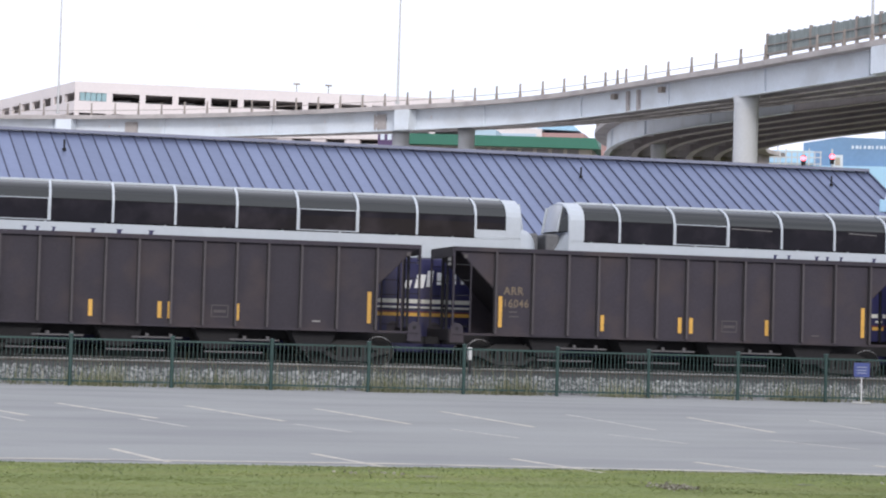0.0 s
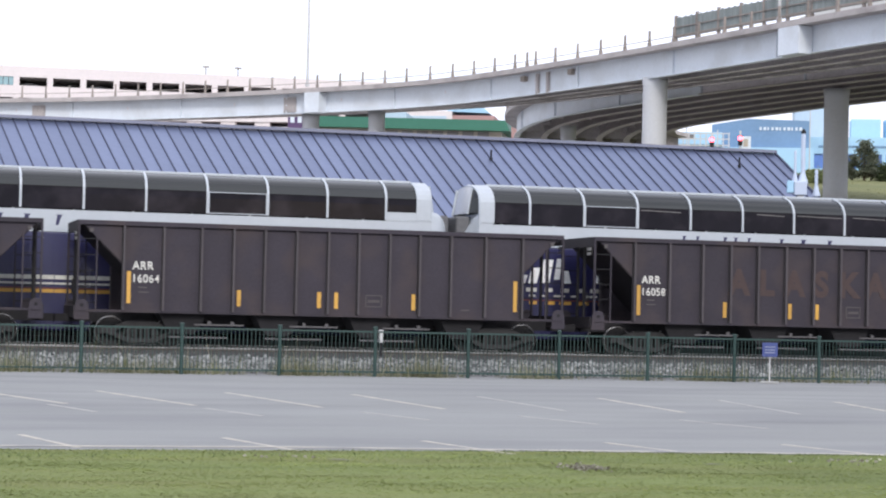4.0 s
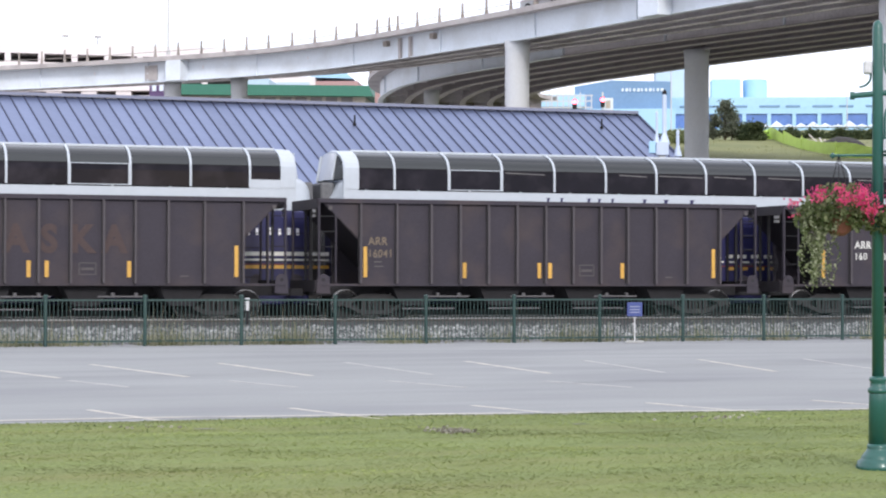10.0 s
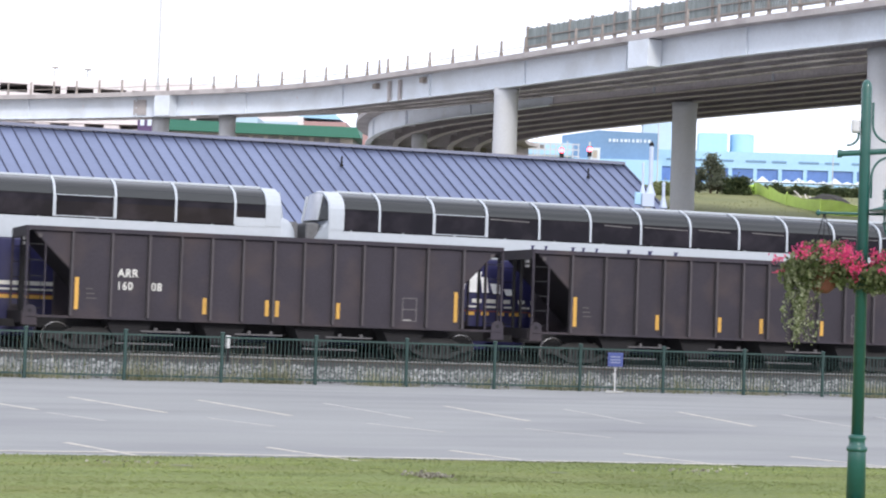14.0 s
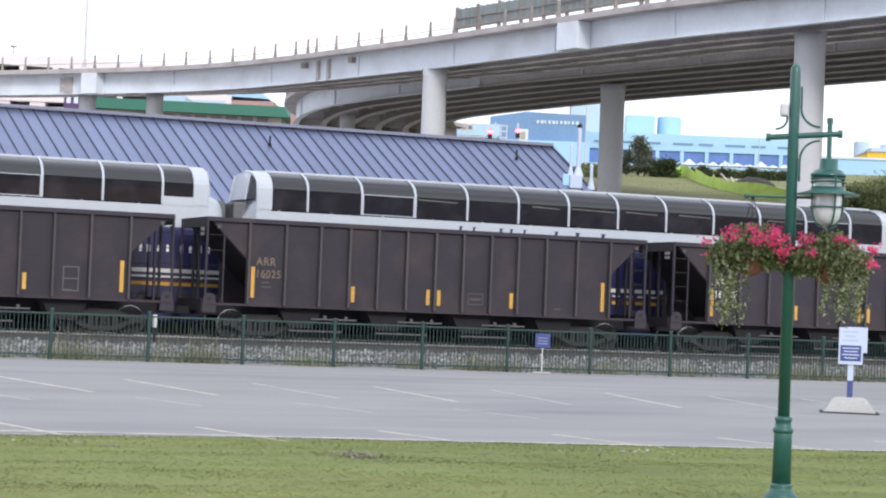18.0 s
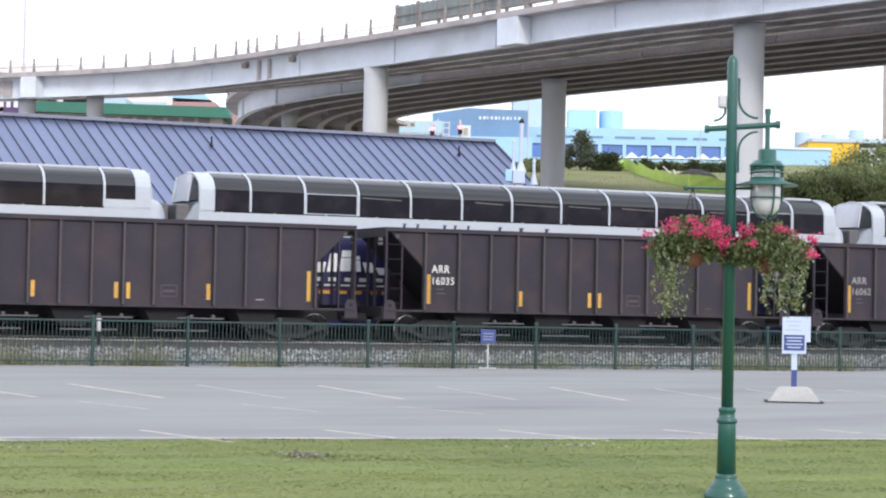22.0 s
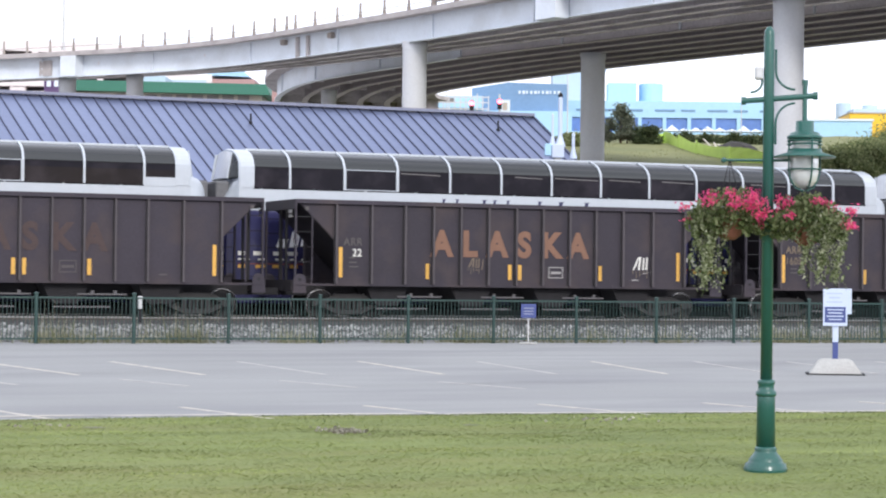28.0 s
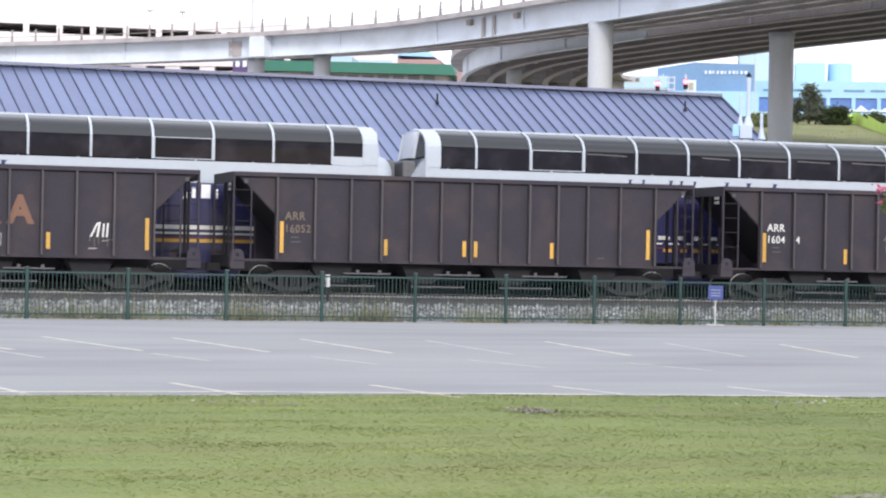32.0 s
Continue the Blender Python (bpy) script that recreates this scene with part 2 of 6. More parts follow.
def box(bm, x0, x1, y0, y1, z0, z1):
    v = [bm.verts.new(p) for p in ((x0, y0, z0), (x1, y0, z0), (x1, y1, z0), (x0, y1, z0), (x0, y0, z1), (x1, y0, z1), (x1, y1, z1), (x0, y1, z1))]
    for f in ((3, 2, 1, 0), (4, 5, 6, 7), (0, 1, 5, 4), (1, 2, 6, 5), (2, 3, 7, 6), (3, 0, 4, 7)):
        bm.faces.new([v[i] for i in f])
    return bm


def boxes(*rows):
    bm = bmesh.new()
    for r in rows:
        box(bm, *r)
    return bm


def soft_box(x0, x1, y0, y1, z0, z1, r=0.02, seg=2):
    bm = boxes((x0, x1, y0, y1, z0, z1))
    bmesh.ops.bevel(bm, geom=bm.edges[:], offset=r, segments=seg, affect="EDGES", profile=0.5)
    return bm


def tube(bm, a, b, r, n=8, r2=None):
    """A capped round bar from a to b."""
    a, b = Vector(a), Vector(b)
    d = (b - a).normalized()
    s = d.cross(Vector((0, 0, 1)) if abs(d.z) < 0.9 else Vector((1, 0, 0))).normalized()
    u = s.cross(d)
    r2 = r if r2 is None else r2
    ring = [[bm.verts.new(p + (s * math.cos(k * math.tau / n) + u * math.sin(k * math.tau / n)) * q) for k in range(n)] for p, q in ((a, r), (b, r2))]
    for k in range(n):
        bm.faces.new((ring[0][k], ring[0][(k + 1) % n], ring[1][(k + 1) % n], ring[1][k]))
    bm.faces.new(ring[0][::-1])
    bm.faces.new(ring[1])
    return bm


def path_tube(bm, pts, r, n=8):
    """One round bar swept through the points, with mitred bends."""
    p = [Vector(q) for q in pts]
    closed = (p[0] - p[-1]).length < 1e-6
    if closed:
        p = p[:-1]
    rings, up = [], None
    for k, q in enumerate(p):
        before = p[k - 1] if k or closed else p[0]
        after = p[(k + 1) % len(p)] if k < len(p) - 1 or closed else p[-1]
        d = (after - before).normalized()
        if up is None:
            up = d.cross(Vector((0.31, 0.83, 0.47))).normalized()
        up = (up - d * up.dot(d)).normalized()
        s = d.cross(up)
        rings.append([bm.verts.new(q + (up * math.cos(j * math.tau / n) + s * math.sin(j * math.tau / n)) * r) for j in range(n)])
    for a, b in zip(rings, rings[1:] + (rings[:1] if closed else [])):
        for j in range(n):
            bm.faces.new((a[j], a[(j + 1) % n], b[(j + 1) % n], b[j]))
    if not closed:
        bm.faces.new(rings[0][::-1])
        bm.faces.new(rings[-1])
    return bm


def lathe(rows, n=24, center=(0, 0)):
    """A turned shape from (radius, height) rows."""
    bm = bmesh.new()
    rings = [[bm.verts.new((center[0] + r * math.cos(k * math.tau / n), center[1] + r * math.sin(k * math.tau / n), z)) for k in range(n)] for r, z in rows]
    for a, b in zip(rings, rings[1:]):
        for k in range(n):
            bm.faces.new((a[k], a[(k + 1) % n], b[(k + 1) % n], b[k]))
    bm.faces.new(rings[0][::-1])
    bm.faces.new(rings[-1])
    return bm


def prism(bm, outline, y0, y1):
    """An outline in x and z, pushed from y0 to y1."""
    a = [bm.verts.new((x, y0, z)) for x, z in outline]
    b = [bm.verts.new((x, y1, z)) for x, z in outline]
    n = len(outline)
    bm.faces.new(a)
    bm.faces.new(b[::-1])
    for k in range(n):
        bm.faces.new((a[(k + 1) % n], a[k], b[k], b[(k + 1) % n]))
    return bm


def sheet(bm, rows):
    """A grid of faces through rows of points."""
    v = [[bm.verts.new(p) for p in r] for r in rows]
    for a, b in zip(v, v[1:]):
        for k in range(len(a) - 1):
            bm.faces.new((a[k], a[k + 1], b[k + 1], b[k]))
    return bm


def smooth_path(pts, step):
    """Points of a Catmull-Rom curve through pts."""
    p = [Vector(q) for q in pts]
    p = [p[0] * 2 - p[1], *p, p[-1] * 2 - p[-2]]
    out = []
    for a, b, c, d in zip(p, p[1:], p[2:], p[3:]):
        n = max(2, int((c - b).length / step))
        for k in range(n):
            t = k / n
            out.append(0.5 * (2 * b + (c - a) * t + (2 * a - 5 * b + 4 * c - d) * t * t + (3 * b - a - 3 * c + d) * t ** 3))
    return out + [p[-2]]


TURN = radians(23.0)


def site(x, d, z=0.0):
    """A place in the far city's grid, which is turned 23 degrees from the tracks: across, away, up."""
    return Vector((x * math.cos(TURN) + d * math.sin(TURN), -x * math.sin(TURN) + d * math.cos(TURN), z))


def words(body, size, material, parent, at, name="lettering", turn=(90, 0, 0), align="LEFT", squeeze=1.0, bold=0.0):
    """Lettering as a thin mesh that faces -y."""
    cu = bpy.data.curves.new(name, "FONT")
    cu.body, cu.size, cu.extrude, cu.align_x, cu.offset = body, size, 0.004, align, bold
    cu.space_character = 1.12
    tmp = bpy.data.objects.new(name, cu)
    me = bpy.data.meshes.new_from_object(tmp)
    bpy.data.objects.remove(tmp)
    me.materials.clear()
    me.materials.append(material)
    ob = new(name, me)
    ob.matrix_basis = pose(*at, *turn) @ Matrix.Diagonal((squeeze, 1, 1, 1))
    ob.parent = parent
    return ob


# ---- ground ----
FENCE_Y, LOT_NEAR, KERB_Y, RAIL_Z = 51.15, 23.7, 12.45, 0.42


def ground_z(x, y):
    """The ground: lot level by the fence, a ballast bed that rises to the tracks, a hill beyond."""
    if y < 52.2:
        return -0.02
    if y < 57.5:
        return -0.02 + 0.12 * (y - 52.2) / 5.3
    if y < 60.0:
        return 0.10 + 0.2 * (y - 57.5) / 2.5
    return 0.30


bm = bmesh.new()
xs = [-1500, -400, -150, -60, -20, 0, 20, 40, 60, 90, 150, 400, 1500]
ys = [-400, -60, 5, 12, 24, 52, 52.2, 57.5, 60, 75, 120, 300, 900, 3000]
sheet(bm, [[(x, y, ground_z(x, y) - (0.25 if y < 52.1 else 0.0)) for x in xs] for y in ys])
tagged(part("ground", bm, YARD), "grey cinder and soil ground under the rail yard", "ground", kind="structure")

bm = boxes((-120, 160, LOT_NEAR - 1.0, FENCE_Y + 0.9, -0.3, 0.0))
tagged(part("parking_lot", bm, ASPHALT), "worn grey asphalt of an empty parking lot", "parking lot", kind="structure")
bm = boxes((-200, 200, -60, 12.25, -0.4, -0.035))
tagged(part("road", bm, ROAD), "pale grey asphalt street in front of the lawn", "road", kind="structure")

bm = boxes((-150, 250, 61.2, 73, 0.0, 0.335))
tagged(part("track_bed", bm, DARKBED), "dark track bed under both trains", "track bed", kind="structure")

# painted stall lines
lines = thing("stall_lines", "worn off-white and yellowed parking stall lines on asphalt", "line", kind="structure")
far_line = mesh_of("stall_line", boxes((-0.055, 0.055, 0, 5.6, 0.0, 0.004)), LINE)
FAINT_LINE = mat("nearly worn off line paint", (0.40, 0.385, 0.36), 0.85, vary=0.3, scale=1.5, grain=20, stain=(0.27, 0.27, 0.27), stain_scale=1.1, stain_amount=0.95)
worn_line = mesh_of("stall_line", boxes((-0.05, 0.05, 0, 5.6, 0.0, 0.004)), FAINT_LINE)
mid_line = mesh_of("stall_line", boxes((-0.05, 0.05, 0, 2.3, 0.0, 0.004)), FAINT_LINE)
near_line = mesh_of("stall_line", boxes((-0.045, 0.045, 0, 2.4, 0.0, 0.004)), LINE)
for k in range(-4, 12):
    left = max(0, -k)
    piece("stall_line", worn_line if k in (1, 3) or k > 4 else far_line, None, lines, (9.7 + 2.12 * k, 34.6 - 0.2 * k, 0)).rotation_euler.z = radians(min(16, max(-14, 3.1 - 3.8 * k)))
    if k < 3:
        piece("stall_line", mid_line, None, lines, (8.45 + 2.45 * k, 31.0 - 0.8 * k, 0)).rotation_euler.z = radians(13)
    piece("stall_line", near_line, None, lines, (7.48 + 2.43 * k - 0.08 * left, 23.6 - 0.16 * k + 0.25 * left, 0)).rotation_euler.z = radians(11.5)

# tarred cracks
TAR = mat("tar in cracks", (0.165, 0.16, 0.16), 0.8, vary=0.3)
r = random.Random(21)
for x, y, head, long in ((6.5, 35.5, 10, 4.5), (9.0, 33.6, -25, 3.0), (13.0, 31.0, 4, 3.0), (16.5, 37.5, 3, 8.0), (19.0, 32.8, -2, 12.0), (11.0, 44.0, 2, 10.0), (24.0, 42.0, -5, 9.0), (5.0, 46.0, 1, 8.0)):
    pts, a = [], radians(head)
    p = Vector((x, y, 0.003))
    for k in range(int(long / 0.3)):
        pts.append(p.copy())
        a += r.uniform(-0.25, 0.25)
        p += Vector((math.cos(a), math.sin(a), 0)) * 0.3
    bm = bmesh.new()
    sheet(bm, [[q + Vector((0, s * r.uniform(0.008, 0.03), 0)) for q in pts] for s in (-1, 1)])
    tagged(part("tar_crack", bm, TAR), "dark tar-filled crack in the asphalt", "crack", kind="structure")


def lawn_z(x, j):
    s = j / 24
    return -0.03 * (1 - s) + 0.075 * max(0.0, 1 - 8 * s) + 0.002 * s + 0.04 * math.sin(math.pi * s) + 0.02 * noise.noise((x * 0.6, j * 0.4, 0)) * min(1, 5 * (1 - s))


def lawn_edge(x):
    """Where the lawn meets the lot: straight, then bending towards the street."""
    return 24.05 - 0.118 * max(0.0, min(x, 18) - 8.0) + 0.05 * noise.noise((x * 1.3, 0, 5))


# lawn
bm = bmesh.new()
sheet(bm, [[(x, KERB_Y + (lawn_edge(x) - KERB_Y) * j / 24, lawn_z(x, j)) for x in np.arange(-40, 61, 0.5)] for j in range(25)])
tagged(part("lawn", bm, SOIL, smooth=True), "mown green lawn strip with a few bare patches", "lawn", kind="structure")

# bare spots by the kerb and near the lot: place, half width, half depth
r = random.Random(31)
PATCHES = [(1.0 + 0.52 * k + r.uniform(-0.2, 0.2), 12.72 + r.uniform(0.0, 0.75), r.uniform(0.14, 0.48), r.uniform(0.08, 0.20)) for k in range(30)] + [(7.42, 21.0, 0.16, 0.20), (9.3, 21.9, 0.12, 0.10), (5.1, 22.4, 0.14, 0.10)]
r = random.Random(5)
for x, y, w, d in PATCHES:
    bm = bmesh.new()
    rings = []
    for q0 in (0.5, 1.0):
        ring = []
        for k in range(18):
            a, q = k * math.tau / 18, q0 * r.uniform(0.5, 1.25)
            px, py = x + w * q * math.cos(a), max(y + d * q * math.sin(a), KERB_Y + 0.01)
            ring.append(bm.verts.new((px, py, lawn_z(px, 24 * (py - KERB_Y) / (lawn_edge(px) - KERB_Y)) + 0.006)))
        rings.append(ring)
    bm.faces.new(rings[0])
    for k in range(18):
        bm.faces.new((rings[0][k], rings[0][(k + 1) % 18], rings[1][(k + 1) % 18], rings[1][k]))
    bmesh.ops.recalc_face_normals(bm, faces=bm.faces[:])
    tagged(part("bare_patch", bm, BARE), "bare grey-brown spot in the lawn", "soil", kind="structure")

# pale worn edge where the asphalt meets the lawn
bm = bmesh.new()
sheet(bm, [[(x, 24.52 - 0.12 * max(0.0, min(x, 18) - 5.0) + q + 0.03 * noise.noise((x * 0.9, 2, 0)), 0.006) for x in np.arange(-30, 40, 0.5)] for q in (0.0, 0.19)])
tagged(part("lot_edge", bm, LINE), "pale worn strip along the lot's edge", "edge strip", kind="structure")

# kerb stones
kerb = thing("kerb", "chipped concrete kerb between street and lawn", "kerb", kind="structure")
bm = soft_box(-1.312, 1.312, -0.20, 0, -0.3, 0.06, 0.03)
stone = mesh_of("kerb_stone", bm, KERB)
for k in range(-10, 16):
    piece("kerb_stone", stone, None, kerb, (6.325 + 2.65 * k, KERB_Y, 0))

# ---- green fence ----
fence = thing("fence", "dark green steel picket fence along the tracks", "fence", at=(12.52, FENCE_Y, 0))
bay = 2.441
post = mesh_of("post", lathe([(0.05, -0.05), (0.05, 1.21), (0.06, 1.215), (0.06, 1.25), (0.02, 1.265)], 10), FENCE_GREEN)
rail = mesh_of("rail", boxes((0.05, bay - 0.05, -0.02, 0.02, -0.022, 0.022)), FENCE_GREEN)
bm = bmesh.new()
for k in range(1, 24):
    x = k * bay / 24
    box(bm, x - 0.008, x + 0.008, -0.008, 0.008, 0.08, 1.13)
pickets = mesh_of("picket_infill", bm, FENCE_GREEN)
for k in range(-13, 19):
    piece("post", post, None, fence, (k * bay, 0, 0))
    piece("rail", rail, None, fence, (k * bay, 0, 1.13))
    piece("rail", rail, None, fence, (k * bay, 0, 0.12))
    tagged(piece("picket_infill", pickets, None, fence, (k * bay, 0, 0)), kind="stuff")

# ---- tracks ----
for name, yc in (("freight_track", 63.6), ("coach_track", 67.85)):
    tr = thing(name, "steel railway track on dark ballast", "track", kind="structure", at=(0, yc, 0))
    for s in (-1, 1):
        bm = boxes((-150, 250, s * 0.75 - 0.035, s * 0.75 + 0.035, RAIL_Z - 0.05, RAIL_Z), (-150, 250, s * 0.75 - 0.01, s * 0.75 + 0.01, RAIL_Z - 0.13, RAIL_Z - 0.05), (-150, 250, s * 0.75 - 0.07, s * 0.75 + 0.07, RAIL_Z - 0.15, RAIL_Z - 0.13))
        rail_part = part("rail", bm, RAIL, tr)
        part("rail_head", boxes((-150, 250, s * 0.75 - 0.038, s * 0.75 + 0.038, RAIL_Z - 0.022, RAIL_Z + 0.003)), RAIL_HEAD, rail_part, "polished rail head")
    bm = bmesh.new()
    for k in range(-90, 200):
        box(bm, k * 0.6 - 0.11, k * 0.6 + 0.11, -1.3, 1.3, 0.12, RAIL_Z - 0.145)
    tagged(part("sleepers", bm, STEEL_DARK, tr, "dark timber sleepers"), kind="stuff")

# unseen slab, added so that gaps under the trains look dark
PLATFORM = mat("platform concrete", (0.10, 0.095, 0.09), 0.9, vary=0.2, scale=0.8)
bm = boxes((-60, 60, 70.0, 74.5, 0.0, 0.78))
tagged(part("platform", bm, PLATFORM), "dark concrete platform slab added behind the coaches", "platform", kind="structure")

# ---- hopper cars ----
HALF, WIDE, TOP, SILL, BED = 7.51, 1.6, 3.73, 1.10, 3.60
RIBS = (-6.18, -5.0, -3.87, -2.9, -1.95, -0.98, 0.0, 0.95, 1.92, 2.87, 3.87, 4.98, 6.18)


RUNG = mesh_of("rung", boxes((-0.255, 0.255, -0.012, 0.012, -0.013, 0.013)), STEEL_DARK)


def hopper_car():
    """An open coal hopper: ribbed sides, sloped ends over open corners with ladders, four bays, two trucks."""
    car = new("hopper_car")
    for s in (-1, 1):
        bm = prism(bmesh.new(), [(-6.18, SILL), (6.18, SILL), (6.18, 2.45), (7.35, BED), (-7.35, BED), (-6.18, 2.45)], s * 1.50, s * 1.46)
        part("side_sheet", bm, HOPPER, car)
        bm = boxes((-HALF, HALF, s * 1.60, s * 1.44, BED, TOP))
        part("top_chord", bm, HOPPER, car)
        bm = boxes((-HALF, HALF, s * 1.56, s * 1.40, SILL - 0.07, SILL), (-HALF, HALF, s * 1.60, s * 1.56, SILL - 0.07, SILL - 0.055))
        part("side_sill", bm, HOPPER, car)
        for e in (-1, 1):
            bm = boxes((e * HALF - 0.03, e * HALF + 0.03, s * 1.57, s * 1.48, SILL - 0.16, TOP))
            part("corner_post", bm, HOPPER, car)
            bm = boxes((e * 6.97 - 0.022, e * 6.97 + 0.022, s * 1.565, s * 1.52, SILL, 3.25))
            ladder = part("ladder", bm, HOPPER, car)
            for k in range(5):
                piece("rung", RUNG, None, ladder, (e * 7.225, s * 1.543, SILL + 0.20 + 0.47 * k))
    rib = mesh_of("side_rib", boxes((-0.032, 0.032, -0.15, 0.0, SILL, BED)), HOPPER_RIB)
    # dark strip at each rib's left foot paints its line of shade
    shade_strip = mesh_of("weld_seam", boxes((-0.060, -0.033, -0.004, 0.0, SILL, BED)), STEEL_DARK)
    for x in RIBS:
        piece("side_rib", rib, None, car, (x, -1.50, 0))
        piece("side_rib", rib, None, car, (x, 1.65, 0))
        piece("weld_seam", shade_strip, None, car, (x, -1.50, 0))
    for e in (-1, 1):
        bm = bmesh.new()
        a = [(e * 7.38, -1.46, BED), (e * 7.38, 1.46, BED), (e * 5.0, 1.46, 1.25), (e * 5.0, -1.46, 1.25)]
        va = [bm.verts.new(p) for p in a]
        vb = [bm.verts.new((p[0] - e * 0.03, p[1], p[2] + 0.03)) for p in a]
        bm.faces.new(va), bm.faces.new(vb[::-1])
        for k in range(4):
            bm.faces.new((va[k], va[(k + 1) % 4], vb[(k + 1) % 4], vb[k]))
        bmesh.ops.recalc_face_normals(bm, faces=bm.faces[:])
        part("slope_sheet", bm, HOPPER_END, car)
        part("end_plate", boxes((e * HALF - 0.04, e * HALF + 0.04, -1.44, 1.44, BED - 0.18, TOP)), HOPPER_END, car)
        part("end_beam", boxes((e * HALF - 0.1, e * HALF + 0.1, -1.46, 1.46, SILL - 0.25, SILL + 0.1)), HOPPER_END, car)
        for s in (-1, 1):
            # rounded lifting bracket with a hole at the corner post's foot
            a = [math.pi * k / 10 for k in range(11)]
            bm = prism(bmesh.new(), [(e * 7.38 + 0.20 * math.cos(t), SILL + 0.10 + 0.20 * math.sin(t)) for t in a] + [(e * 7.38 - 0.22, SILL - 0.30), (e * 7.38 + 0.22, SILL - 0.30)], s * 1.60, s * 1.57)
            bmesh.ops.recalc_face_normals(bm, faces=bm.faces[:])
            bracket = part("lifting_bracket", bm, HOPPER, car)
            bm = bmesh.new()
            tube(bm, (e * 7.38, s * 1.603, SILL + 0.12), (e * 7.38, s * 1.58, SILL + 0.12), 0.055, 10)
            part("bolt_hole", bm, STEEL_DARK, bracket)
        part("end_label", boxes((e * HALF - 0.055 if e < 0 else HALF + 0.041, e * HALF - 0.041 if e < 0 else HALF + 0.055, -1.30, -0.95, 3.30, 3.40), (e * HALF - 0.055 if e < 0 else HALF + 0.041, e * HALF - 0.041 if e < 0 else HALF + 0.055, -1.30, -0.95, 3.16, 3.25)), DECAL_GREY, car)
        bm = boxes((e * 7.42 - 0.04, e * 7.42 + 0.04, -0.35, -0.27, SILL, BED), (e * 7.42 - 0.04, e * 7.42 + 0.04, 0.27, 0.35, SILL, BED))
        part("end_strut", bm, STEEL_DARK, car)
        bm = boxes((e * 7.5, e * 8.06, -0.10, 0.10, 0.72, 0.95)) if e > 0 else boxes((e * 8.06, e * 7.5, -0.10, 0.10, 0.72, 0.95))
        part("coupler", bm, STEEL_DARK, car)
        if e < 0:
            # spoked brake wheel on one end only
            ring = [(-7.62, -1.1 + 0.22 * math.cos(k * math.tau / 16), 1.75 + 0.22 * math.sin(k * math.tau / 16)) for k in range(16)]
            bm = path_tube(bmesh.new(), ring + ring[:1], 0.014, 6)
            for k in range(0, 16, 4):
                tube(bm, (-7.62, -1.1, 1.75), ring[k], 0.010, 5)
            tube(bm, (-7.62, -1.1, 1.75), (-7.5, -1.1, 1.75), 0.025, 6)
            part("brake_wheel", bm, STEEL_DARK, car)
        part("plate_tag", boxes((e * 7.15 - 0.06, e * 7.15 + 0.06, -1.575, -1.565, 3.38, 3.50)), DECAL_DIM, car)
    part("center_sill", boxes((-7.5, 7.5, -0.28, 0.28, 0.72, 1.02)), STEEL_DARK, car)
    # outlets darker than the body, which paints in the shade beneath the car
    bay_mesh = bmesh.new()
    prism(bay_mesh, [(-0.72, SILL - 0.06), (-0.52, 0.62), (-0.34, 0.42), (0.34, 0.42), (0.52, 0.62), (0.72, SILL - 0.06)], -1.30, 1.30)
    bay_mesh = mesh_of("hopper_bay", bay_mesh, STEEL_DARK)
    # sliding gate's guide bar and the rack below it, beside each outlet
    guide_mesh = mesh_of("gate_guide", boxes((0.35, 1.85, -1.33, -1.27, 0.68, 0.73), (0.75, 0.85, -1.33, -1.27, 0.73, 0.82), (1.45, 1.55, -1.33, -1.27, 0.73, 0.82)), GATE_STEEL)
    rack_mesh = mesh_of("gate_rack", boxes((-0.40, 1.35, -1.36, -1.30, 0.30, 0.35)), GATE_STEEL)
    for x in (-4.35, -1.45, 1.45, 4.35):
        piece("hopper_bay", bay_mesh, None, car, (x, 0, 0))
        if x < 4:
            piece("gate_guide", guide_mesh, None, car, (x, 0, 0))
            piece("gate_rack", rack_mesh, None, car, (x, 0, 0))
    return car


